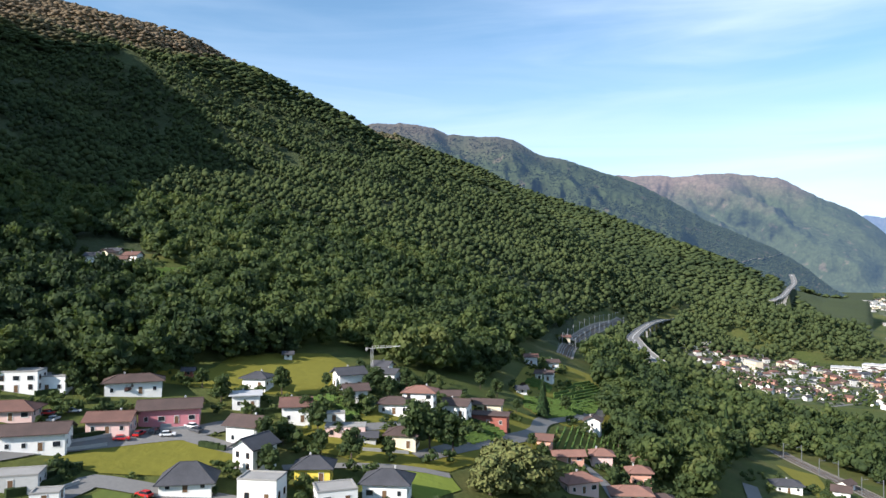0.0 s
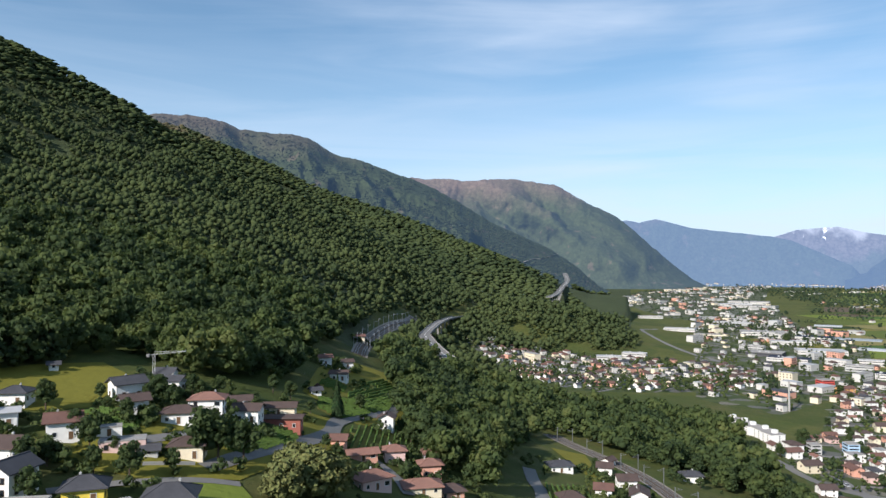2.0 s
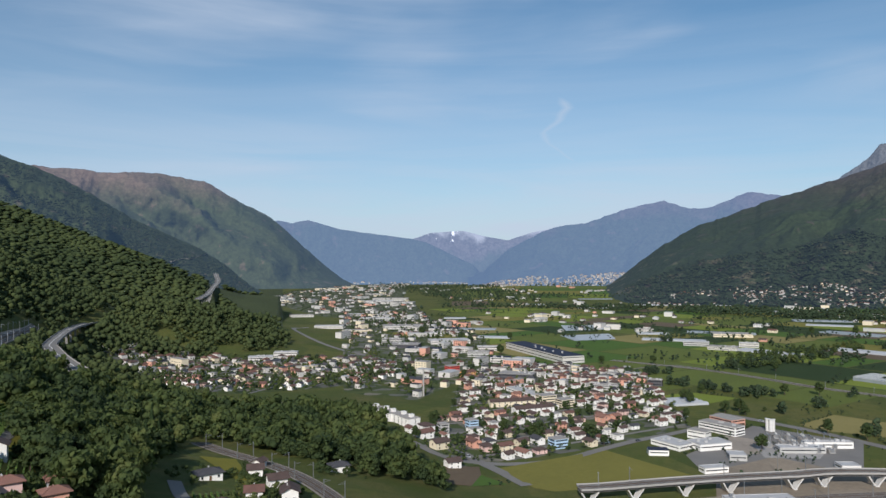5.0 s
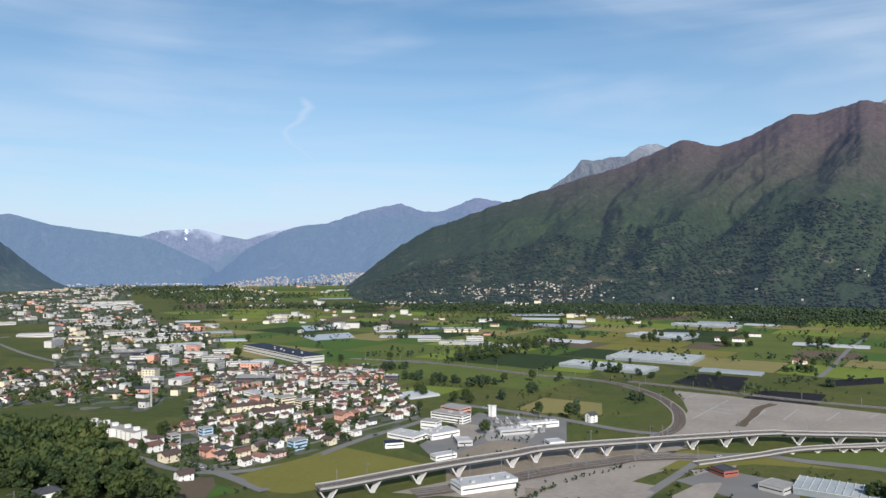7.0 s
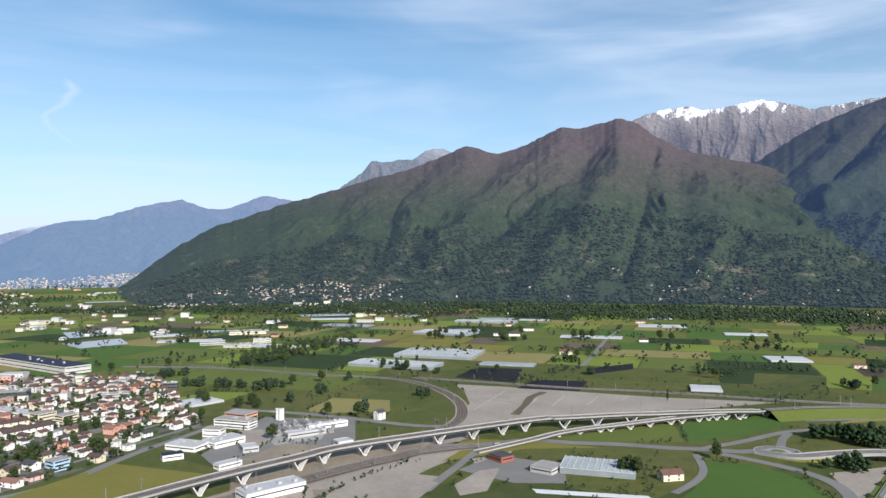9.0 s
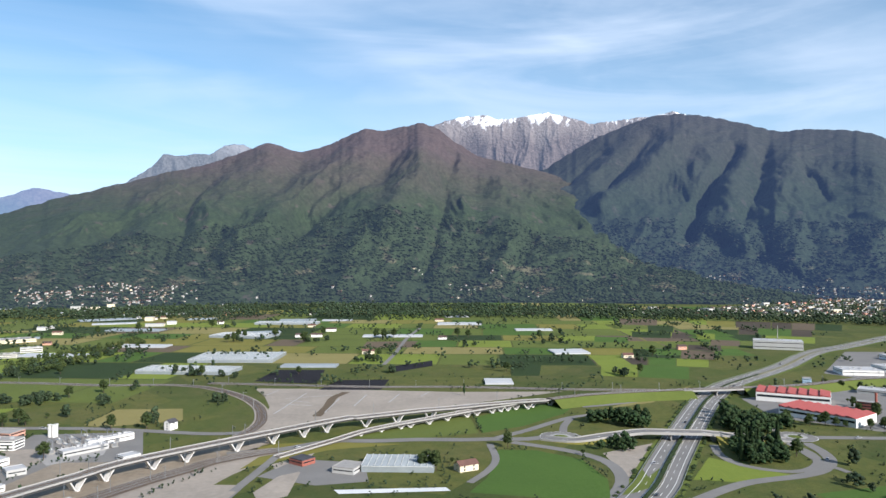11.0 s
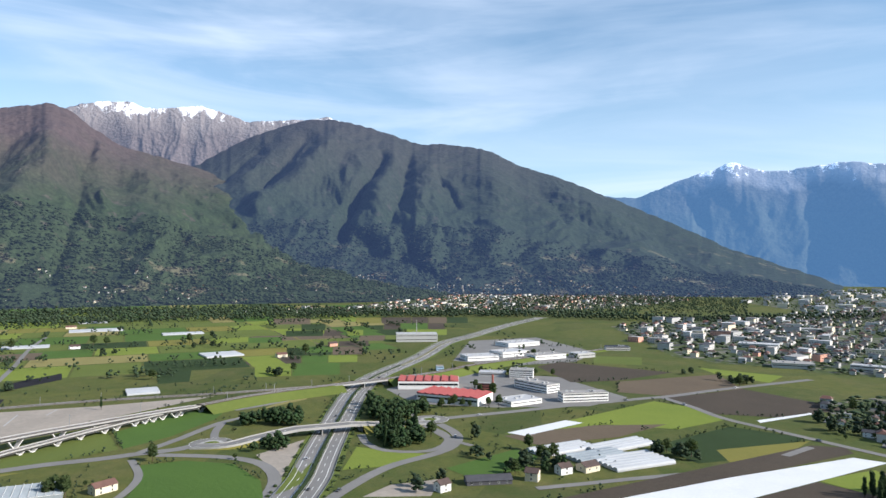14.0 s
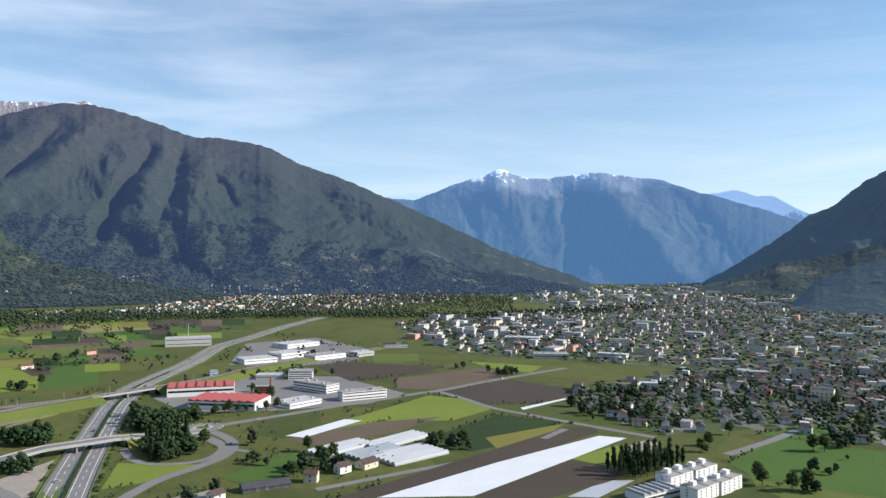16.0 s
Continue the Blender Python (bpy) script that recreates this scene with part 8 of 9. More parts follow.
# ---- single trees ----
M_PALE_LEAF = mottled("pale_spring_leaves", (0.165, 0.172, 0.060), (0.075, 0.088, 0.030), (0.3, 1.0), bump=0.4, bump_scale=0.25, vary=0.35, island=True)
M_FIR = mottled("fir_needles", (0.040, 0.070, 0.026), (0.016, 0.034, 0.013), (0.3, 1.2), bump=0.6, bump_scale=0.4, vary=0.35, island=True)
M_COPPER = mottled("copper_leaves", (0.13, 0.075, 0.06), (0.06, 0.035, 0.03), (0.3, 1.2), bump=0.7, bump_scale=0.4, vary=0.3, island=True)


def trunk_mesh(h, r, seed, limbs=5):
    g, rng = Geo(), random.Random(seed)
    g.cone(0, 0, -0.6, h * 0.5, r, r * 0.7, 7).cone(0, 0, h * 0.5, h, r * 0.7, r * 0.25, 7)
    for k in range(limbs):
        a, z = k * 2.4 + rng.uniform(-0.4, 0.4), h * rng.uniform(0.45, 0.8)
        g.beam((0, 0, z), (math.cos(a) * h * 0.3, math.sin(a) * h * 0.3, z + h * 0.28), r * 0.5)
    return g.mesh("trunk", M_BARK)


def tree(name, label, category, crown, trunk, mat):
    root = thing(name, label, category)
    part("trunk", trunk, root)
    part("crown", fast_mesh("crown", *crown, [mat], True), root)
    return root


TREE_KINDS = {
    "broad": [tree("tree", "full-crowned green broadleaf tree", "tree", crown_arrays(s, 4.3, 1.6, 10.5, 11, 44, 0.5, core=0.8), trunk_mesh(6.5, 0.32, s), M_CANOPY) for s in (51, 52, 53)],
    "pale": [tree("tree", "large tree in pale yellow-green spring leaf", "tree", crown_arrays(61, 6.8, -1.5, 12.0, 20, 80, 0.5, core=0.8), trunk_mesh(8, 0.45, 61), M_PALE_LEAF)],
    "fir": [tree("conifer", "tall dark green fir tree", "tree", conifer_arrays(71, 3.4, 16.0, 13, 1), trunk_mesh(12, 0.3, 71, 0), M_FIR)],
    "poplar": [tree("poplar", "tall slender columnar poplar", "tree", crown_arrays(81, 2.5, 0.6, 17.0, 9, 46, 0.5, True, 0.85), trunk_mesh(14, 0.3, 81, 0), M_FIR)],
    "copper": [tree("tree", "small copper-leaved ornamental tree", "tree", crown_arrays(95, 2.6, 1.0, 5.6, 7, 34, 0.35), trunk_mesh(3.4, 0.18, 95), M_COPPER)],
}
TREE_FRESH = {id(t) for kind in TREE_KINDS.values() for t in kind}
TREE_RNG = random.Random(77)


def stand(kind, x, y, size=1.0):
    t = TREE_RNG.choice(TREE_KINDS[kind])
    k = size * TREE_RNG.uniform(0.85, 1.15)
    m = pose(x, y, ground_z(x, y), 0, 0, TREE_RNG.uniform(0, 360)) @ Matrix.Diagonal((k, k, k * TREE_RNG.uniform(0.9, 1.12), 1))
    if id(t) in TREE_FRESH:
        TREE_FRESH.discard(id(t))
        t.matrix_basis = m
    else:
        copy_thing(t, m)


for x, y in TREE_BIG:
    stand("broad", x, y, 1.25)
for x, y in TREE_PALE:
    stand("pale", x, y, 1.25)
for x, y in TREE_FIR:
    stand("fir", x, y, 1.0)
for i, (x, y) in enumerate(TREE_MID):
    stand("copper" if i % 11 == 6 else "broad", x, y, 0.45 + 0.3 * TREE_RNG.random())
# bushes and small trees in the gardens
GARDEN = []
for x, y, z, L, W, H, rh, roof, wall, roofing, turn in VILLAGE:
    for k in range(4 if L > 7 else 1):
        a, d = TREE_RNG.uniform(0, 6.28), TREE_RNG.uniform(0.8, 1.4) * L * 0.75 + 2
        bx, by = x + d * math.cos(a), y + d * math.sin(a)
        if clear_of_roads(bx, by, 1.5) and not on_lawn(bx, by) and all((bx - h[0]) ** 2 + (by - h[1]) ** 2 > (h[3] * 0.55 + 1) ** 2 for h in VILLAGE):
            if TREE_RNG.random() < 0.25:
                stand("broad", bx, by, TREE_RNG.uniform(0.35, 0.6))
            else:
                GARDEN.append((bx, by))
SHRUBS = [crown_arrays(s, 1.7, 0.0, 2.9, 3, 18, 0.34, core=0.8) for s in (91, 92, 93)]
for x, y, z, L, W, H, rh, roof, wall, roofing, turn in VILLAGE:
    for k in range(13 if L > 7 else 2):
        a, d = TREE_RNG.uniform(0, 6.28), L * TREE_RNG.uniform(0.65, 1.5)
        bx, by = x + d * math.cos(a), y + d * math.sin(a)
        if clear_of_roads(bx, by, 0.8) and not on_lawn(bx, by) and all((bx - h[0]) ** 2 + (by - h[1]) ** 2 > (h[3] * 0.5 + 0.5) ** 2 for h in VILLAGE):
            GARDEN.append((bx, by))
_x, _y = np.array([p[0] for p in GARDEN]), np.array([p[1] for p in GARDEN])
scatter("garden_bushes", "rounded dark green bushes in the village gardens", SHRUBS, _x, _y, height(_x, _y) - 0.2, np.random.default_rng(5).uniform(0.6, 1.7, len(_x)), 5, [M_CANOPY], "bushes")


def hedge(pts, w=1.3, h=1.7):
    line = spline(pts, 1.5)
    g, rng, s = Geo(), random.Random(len(line)), sides(line)
    for i in range(len(line) - 1):
        (x0, y0), (x1, y1) = line[i, :2], line[i + 1, :2]
        z0, k = min(ground_z(x0, y0), ground_z(x1, y1)), rng.uniform(0.85, 1.15)
        d = math.hypot(x1 - x0, y1 - y0)
        g.box(-d / 2 - 0.2, -w / 2 * k, z0 - 0.3, d / 2 + 0.2, w / 2 * k, z0 + h * rng.uniform(0.9, 1.1), 0, math.atan2(y1 - y0, x1 - x0), ((x0 + x1) / 2, (y0 + y1) / 2))
    tagged(new("hedge", g.mesh("hedge", M_HEDGE)), "clipped dark green garden hedge", "hedge", kind="stuff")


HEDGES = [[(-101, 184), (-96, 189), (-91, 194)], [(-100, 190), (-95, 195)], [(-96, 158), (-91, 164), (-88, 173)], [(-94, 171), (-88, 175)], [(-120, 211), (-116, 215)],
          [(-105, 212), (-100, 215)], [(6, 255), (15, 257), (24, 260)], [(-57, 221), (-49, 227)]]
for pts in [HEDGE_A, HEDGE_B, HEDGE_E] + HEDGES:
    hedge(pts)


def low_wall(pts):
    line = spline(pts, 4)
    s = tagged(new("garden_wall", ribbon("garden_wall", line, -0.2, 0.2, M_PALE_CONCRETE, 1.1, height(line[:, 0], line[:, 1]), thick=2.2)), "pale concrete retaining wall", "wall")
    return s


low_wall([(x + 1.2, y + 5.0) for x, y in WALL_A])
for pts in ([(-99, 180), (-93, 184), (-88, 188)], [(-80, 203), (-74, 206)], [(-23, 205), (-16, 207), (-10, 209)], [(-90, 158), (-88, 163), (-85, 168)]):
    low_wall(pts)


def car(label, mat):
    root = thing("car", label, "car")
    g = Geo()
    g.prism([(-0.85, 0.32), (0.85, 0.32), (0.88, 0.62), (0.84, 0.86), (-0.84, 0.86), (-0.88, 0.62)], -2.1, 2.1)
    part("body", g.mesh("body", mat), root)
    g = Geo()
    g.add([(-1.7, -0.8, 0.86), (1.1, -0.8, 0.86), (1.1, 0.8, 0.86), (-1.7, 0.8, 0.86), (-1.3, -0.65, 1.42), (0.4, -0.65, 1.42), (0.4, 0.65, 1.42), (-1.3, 0.65, 1.42)],
          [(0, 1, 5, 4), (1, 2, 6, 5), (2, 3, 7, 6), (3, 0, 4, 7)], 0)
    part("glazing", g.mesh("glazing", M_GLASS), root)
    g = Geo()
    g.box(-1.32, -0.67, 1.41, 0.42, 0.67, 1.47)
    part("car_roof", g.mesh("car_roof", mat), root)
    g = Geo()
    n = 10
    for s in (0,):
        pts = [(0.32 * math.cos(6.2832 * i / n), y, 0.32 + 0.32 * math.sin(6.2832 * i / n)) for y in (-0.1, 0.1) for i in range(n)]
        g.add(pts, [(i, (i + 1) % n, n + (i + 1) % n, n + i) for i in range(n)] + [tuple(range(n)), tuple(range(2 * n - 1, n - 1, -1))])
    wheel = g.mesh("wheel", PLASTER["dark"])
    for x in (-1.3, 1.3):
        for y in (-0.82, 0.82):
            part("wheel", wheel, root, m=pose(x, y, 0))
    return root


def paint(name, colour):
    m, t, b = material(name, 0.3, 0.0, 0.5)
    b.inputs["Base Color"].default_value = (*colour, 1)
    return m


CARS = [car("red car standing on the asphalt", paint("red_car_paint", (0.45, 0.02, 0.02))), car("white car on the asphalt road", paint("white_car_paint", (0.75, 0.75, 0.76))), car("dark grey car on the asphalt", paint("grey_car_paint", (0.07, 0.075, 0.085))), car("silver car on the asphalt road", paint("silver_car_paint", (0.42, 0.43, 0.45)))]
CAR_FRESH = [True] * 4


def park(k, x, y, turn, lift=0.36):
    m = pose(x, y, ground_z(x, y) + lift, 0, 0, turn)
    if CAR_FRESH[k]:
        CARS[k].matrix_basis, CAR_FRESH[k] = m, False
    else:
        copy_thing(CARS[k], m)


for i, (x, y) in enumerate(CAR):
    park((0, 0, 2, 1, 3)[i % 5], x, y, 15 + 70 * (i % 3), 0.3)
for i in range(20):
    j = 6 + int(i * (len(MOTOR_LINE) - 14) / 20)
    off = (-4.2, 4.2, -7.8, 7.8)[i % 4]
    p = MOTOR_LINE[j, :2] + sides(MOTOR_LINE)[j] * off
    d = MOTOR_LINE[j + 1, :2] - MOTOR_LINE[j, :2]
    if i % 3:
        park(1 + i % 3, p[0], p[1], math.degrees(math.atan2(d[1], d[0])), 0.27)
for key in ("main_w", "main_e", "ramp_b", "village_ring", "depot_road", "village_main", "lane_s"):
    line, width = ROAD_LINES[key]
    for j in range(5, len(line) - 3, 17):
        d = line[j + 1, :2] - line[j, :2]
        p = line[j, :2] + sides(line)[j] * width * 0.24
        park((j * 7) % 4, p[0], p[1], math.degrees(math.atan2(d[1], d[0])), 0.3)


def crane(x, y):
    """A tower crane among the houses."""
    root = thing("tower_crane", "white lattice tower crane standing among the houses", "crane")
    z = ground_z(x, y)
    g = Geo()
    for a, b in ((-0.5, -0.5), (0.5, -0.5), (0.5, 0.5), (-0.5, 0.5)):
        g.beam((a, b, 0), (a, b, 12), 0.12)
    for k in range(8):
        s = 1 if k % 2 else -1
        g.beam((-0.5 * s, -0.5, k * 1.5), (0.5 * s, -0.5, k * 1.5 + 1.5), 0.08).beam((-0.5, 0.5 * s, k * 1.5), (-0.5, -0.5 * s, k * 1.5 + 1.5), 0.08)
    part("mast", g.mesh("mast", M_FRAME), root)
    g = Geo()
    g.beam((-2.5, 0, 12.1), (14, 0, 13.0), 0.16).beam((0, 0, 13.4), (14, 0, 13.15), 0.12)
    for k in range(10):
        g.beam((k * 1.3, 0, 12.3), (k * 1.3 + 0.65, 0, 13.4), 0.07)
    part("jib", g.mesh("jib", M_FRAME), root)
    g = Geo()
    g.box(-3.2, -0.5, 11.3, -2.0, 0.5, 12.6)
    part("counterweight", g.mesh("counterweight", M_CONCRETE), root)
    root.matrix_basis = pose(x, y, z - 0.3, 0, 0, 8) @ Matrix.Diagonal((0.8, 0.8, 0.85, 1))


crane(*CRANE[0])

# ---- trees and clumps of the plain ----
CLUMP_A = [(555, -182), (556, -197), (540, -210), (532, -224), (566, -236), (578, -215), (586, -200)]
CLUMP_B = [(525, -279), (502, -293), (515, -328), (543, -340), (558, -313), (588, -312)]
CLUMP_C = [(453, -245), (431, -251), (431, -274), (465, -293), (488, -279), (486, -266)]
CLUMP_D = [(480, -164), (471, -171), (467, -188), (491, -193), (494, -181)]
CLUMP_F = [(877, 405), (873, 371), (978, 346), (1172, 334), (1244, 365), (1090, 405), (1006, 446)]
CLUMP_G = [(328, -291), (323, -311), (337, -322), (340, -304)]
TREES_A = [(587, 172), (582, 164), (583, 181), (583, 191), (602, 279), (616, 273), (605, 263), (633, 258), (680, 326), (688, 286), (725, 276), (678, 338), (500, 206), (850, 157), (843, 191), (846, 178), (1195, 212), (1197, 202), (1459, 288), (1398, 410), (1275, 310), (1272, 325), (1361, 470), (844, 69), (748, 252)]
TREES_B = [(689, -102), (448, -40), (459, -60), (453, -43), (444, -48), (494, -104), (468, -150), (1178, -303), (1120, -337), (1140, -333), (1173, 87), (1263, 205), (1258, 193), (1273, 144), (1208, -30), (1221, -43), (1223, -60), (1268, 60), (1228, -170), (1221, -188), (988, -28), (937, -20), (832, -174), (781, -311), (799, -325), (753, -658), (942, -401)]
TREES_C = [(532, -337), (457, -335), (447, -290), (378, -326), (350, -313), (349, -322), (353, -286), (340, -282), (304, -404), (320, -392), (321, -400), (449, -689), (448, -675), (270, -536), (260, -557), (267, -595), (238, -575), (291, -662), (316, -641), (169, -513), (168, -494), (168, -556), (120, -452), (108, -543), (102, -548), (86, -534), (125, -726), (117, -701), (95, -639), (215, -906), (115, -442), (99, -442), (92, -448)]
TREES_D = [(784, 526), (817, 513), (878, 344), (476, 580), (493, 572), (466, 534), (546, 550), (552, 534), (573, 566), (758, 676), (445, 308), (441, 296), (450, 317), (416, 340), (418, 335), (408, 361), (387, 416), (371, 396), (830, 478), (627, 330), (616, 318), (637, 347), (922, 801), (763, 744), (865, 962), (694, 337)]
SUBST = [(508, 214), (563, 180), (507, 171), (485, 198)]

WOODY = [crown_arrays(s, 4.2, 0.3, 11.0, 9, 9, 0.65) for s in (101, 102, 103)]


def clump(name, label, poly, space, seed, templates, mat, scale=1.0, broken=0.2):
    rng = np.random.default_rng(seed)
    xs, ys = [p[0] for p in poly], [p[1] for p in poly]
    gx, gy = np.meshgrid(np.arange(min(xs), max(xs), space), np.arange(min(ys), max(ys), space))
    gx, gy = gx.ravel() + rng.uniform(-0.4, 0.4, gx.size) * space, gy.ravel() + rng.uniform(-0.4, 0.4, gy.size) * space
    k = inside(gx, gy, poly) & (rng.random(gx.size) > broken)
    if k.any():
        scatter(name, label, templates, gx[k], gy[k], height(gx[k], gy[k]) - 0.4, scale * rng.uniform(0.7, 1.25, int(k.sum())), seed, [mat], "grove")


clump("grove_interchange", "dense dark green grove inside the motorway slip road", CLUMP_A, 5.5, 1, WOODY, M_FIR, 0.95)
clump("grove_interchange", "dense grove beside the motorway bridge", CLUMP_B, 5.5, 2, WOODY, M_FIR, 0.95)
clump("grove_interchange", "dark conifer grove inside the loop road", CLUMP_C, 5.0, 3, WOODY + FIRS[:1], M_FIR, 0.9)
clump("grove_interchange", "group of dark trees beside the roundabout", CLUMP_D, 6.0, 4, WOODY, M_FIR, 0.8)
clump("grove_hedgerow", "broad hedgerow of trees between the fields", CLUMP_F, 9.0, 5, WOODY, M_CANOPY, 0.85, 0.6)
clump("grove_farm", "dark trees around the farmhouse", CLUMP_G, 6.0, 6, WOODY, M_FIR, 0.8)
for k in range(15):
    for row in (0, 1, 2):
        t = k / 14
        stand("poplar", 178 - 12 * t + row * 9 + TREE_RNG.uniform(-2, 2), -404 - 46 * t - row * 3 + TREE_RNG.uniform(-2, 2), 0.95)
stand("poplar", *TREES_B[0], 0.9)
for x, y in TREES_A + TREES_B[1:] + TREES_C + TREES_D:
    far = math.hypot(x, y)
    stand("broad", x, y, 0.85 if far < 1000 else 1.15)
for x, y in TOWN_TREES[:60]:
    if clear_of_roads(x, y, 2.0) and free(x, y, 2.5):
        stand("broad", x, y, TREE_RNG.uniform(0.45, 0.8))


def sprinkle(name, label, count, seed, place, templates, mat, size=(0.5, 1.0)):
    rng = np.random.default_rng(seed)
    x, y = place(rng, count)
    scatter(name, label, templates, x, y, height(x, y) - 0.3, rng.uniform(*size, len(x)), seed, [mat], "trees")


def town_ground(poly):
    def place(rng, n):
        xs, ys = np.array([p[0] for p in poly]), np.array([p[1] for p in poly])
        x, y = rng.uniform(xs.min(), xs.max(), n * 4), rng.uniform(ys.min(), ys.max(), n * 4)
        k = inside(x, y, poly)
        return x[k][:n], y[k][:n]
    return place


def field_rows(rng, n):
    """Lines of trees along the farm tracks."""
    u, v = rng.uniform(850, 2050, n), rng.uniform(-500, 1100, n)
    u0, v0 = u[::9].repeat(9)[:n], v[::9].repeat(9)[:n]
    along = rng.random(len(u0[::9])).repeat(9)[:n] < 0.5
    d = (np.arange(n) % 9) * 9.0 + rng.uniform(-9, 9, n)
    uu, vv = u0 + np.where(along, d, 0), v0 + np.where(along, 0, d)
    p = uu[:, None] * U_DIR + vv[:, None] * V_DIR
    k = ~near_line(p[:, 0], p[:, 1], MOTOR_LINE, 25)
    return p[k, 0], p[k, 1]


sprinkle("trees_town_east", "garden and street trees among the town houses", 4600, 11, town_ground(TOWN_E), TUFT, M_RIVER, (0.4, 0.85))
sprinkle("trees_river_town", "dark trees between the halls", 520, 27, town_ground(TOWN_H), TUFT, M_RIVER, (0.5, 1.0))
sprinkle("trees_town_near", "garden trees between the houses", 620, 12, town_ground(TOWN_E_NEAR), MEDIUM, M_RIVER, (0.4, 0.9))
sprinkle("trees_town_across", "trees among the houses at the mountain foot", 2200, 13, town_ground(TOWN_D), COARSE, M_RIVER, (0.6, 1.2))
sprinkle("trees_town_west", "garden trees between the white houses", 900, 14, town_ground(TOWN_B), MEDIUM, M_CANOPY, (0.35, 0.8))
sprinkle("trees_works", "trees between the halls and houses", 800, 19, town_ground(TOWN_G), MEDIUM, M_CANOPY, (0.35, 0.85))
sprinkle("trees_valley_town", "dark garden trees between the white houses", 560, 18, town_ground(TOWN_A), MEDIUM, M_CANOPY, (0.3, 0.75))
sprinkle("trees_industrial", "trees between the halls", 1500, 15, town_ground(TOWN_C), COARSE, M_RIVER, (0.6, 1.3))
sprinkle("trees_city", "trees of the far city", 1500, 17, town_ground(TOWN_F), COARSE, M_CANOPY, (0.9, 1.7))
sprinkle("trees_fields", "scattered rows of trees along the farm tracks", 1100, 16, field_rows, MEDIUM, M_RIVER, (0.5, 1.1))


def farm_trees(rng, n):
    """Small knots of trees round the farmsteads of the plain."""
    u, v = rng.uniform(700, 2100, n // 4).repeat(4), rng.uniform(-650, 1500, n // 4).repeat(4)
    u, v = u + rng.normal(0, 9, len(u)), v + rng.normal(0, 9, len(v))
    p = u[:, None] * U_DIR + v[:, None] * V_DIR
    k = ~near_line(p[:, 0], p[:, 1], MOTOR_LINE, 25)
    return p[k, 0], p[k, 1]


RIVER_MEADOW = [(1399, -874), (1263, -1137), (1157, -1379), (1035, -1594), (1471, -2264), (1909, -1909), (1966, -1376)]
sprinkle("trees_river_meadow", "broken groves between the river and the town", 2400, 29, town_ground(RIVER_MEADOW), COARSE, M_RIVER, (0.6, 1.35))
sprinkle("trees_farms", "small knots of trees round the farmsteads", 1500, 22, farm_trees, COARSE, M_RIVER, (0.5, 1.15))


def verges(rng, n):
    """Low scrub along the banks of the interchange and the railway."""
    az, r = np.radians(rng.uniform(70, 138, n // 3).repeat(3)), rng.uniform(330, 820, n // 3).repeat(3)
    x, y = r * np.sin(az) + rng.normal(0, 6, len(r)), r * np.cos(az) + rng.normal(0, 6, len(r))
    k = np.array([clear_of_roads(a, b, 3.0) and free(a, b, 2.0) for a, b in zip(x, y)])
    for shape in FIELD_SHAPES:
        k &= ~inside(x, y, shape)
    for line in (VIADUCT_A, VIADUCT_B, EMB_LINE):
        k &= ~near_line(x, y, line, 12)
    return x[k], y[k]


sprinkle("scrub_verges", "low green scrub on the banks between the roads", 1500, 33, verges, MEDIUM, M_RIVER, (0.12, 0.34))


KNOTS_A = [(1080, 602), (1085, 598), (1279, 679), (1297, 814), (1563, 779), (885, 393), (917, 396), (902, 379), (856, 388), (863, 398), (937, 380), (746, 438), (761, 437), (761, 427), (731, 450), (732, 440), (891, 886), (863, 838), (1381, 1532), (530, 632), (560, 652), (545, 620), (618, 605), (521, 810), (534, 815), (725, 306), (703, 291), (688, 297), (630, 245), (760, 225), (688, 228), (703, 241), (677, 132), (684, 127), (610, 167), (604, 169), (861, 205), (869, 200), (851, 187), (831, 151), (841, -37), (956, -12), (941, -4), (939, -19), (1078, -163), (1098, -178), (898, -367), (919, -372)]
KNOTS_B = [(802, -296), (789, -300), (777, -301), (1138, -670), (1154, -687), (1100, -288), (1097, -314), (1137, -316), (1198, 55), (1183, 68), (1176, 81), (1212, 315), (1198, 196), (1322, -110), (996, -446), (350, -298), (331, -307), (335, -313), (347, -291), (342, -222), (311, -393), (304, -400), (319, -392), (373, -283), (391, -292), (456, -690), (534, -699), (471, -308), (450, -301), (425, -310), (326, -394), (311, -574), (292, -559), (276, -557), (278, -585), (257, -572), (247, -566), (237, -561), (164, -497), (325, -633), (299, -654), (284, -647), (473, -695), (460, -706), (92, -495), (89, -449), (98, -568), (94, -582), (704, 381), (705, 367), (706, 351), (704, 336), (703, 322), (702, 308), (707, 298), (709, 286), (894, 404), (905, 394), (918, 383), (935, 374), (959, 367), (990, 361), (1022, 354), (1044, 340), (1067, 324)]


def knots(rng, n):
    """Two to four trees at each farmyard, hedge and field corner."""
    p = np.array(KNOTS_A + KNOTS_B, float)
    p = np.repeat(p, n, axis=0) + rng.normal(0, 4.0, (len(p) * n, 2))
    k = (rng.random(len(p)) < 0.75) & ~near_line(p[:, 0], p[:, 1], MOTOR_LINE, 17)
    for line, width in ROAD_LINES.values():
        k &= ~near_line(p[:, 0], p[:, 1], line, width / 2 + 3)
    return p[k, 0], p[k, 1]


sprinkle("trees_plain", "dark green broadleaf trees at farmyards and field corners", 4, 51, knots, WOODY, M_RIVER, (0.55, 1.05))


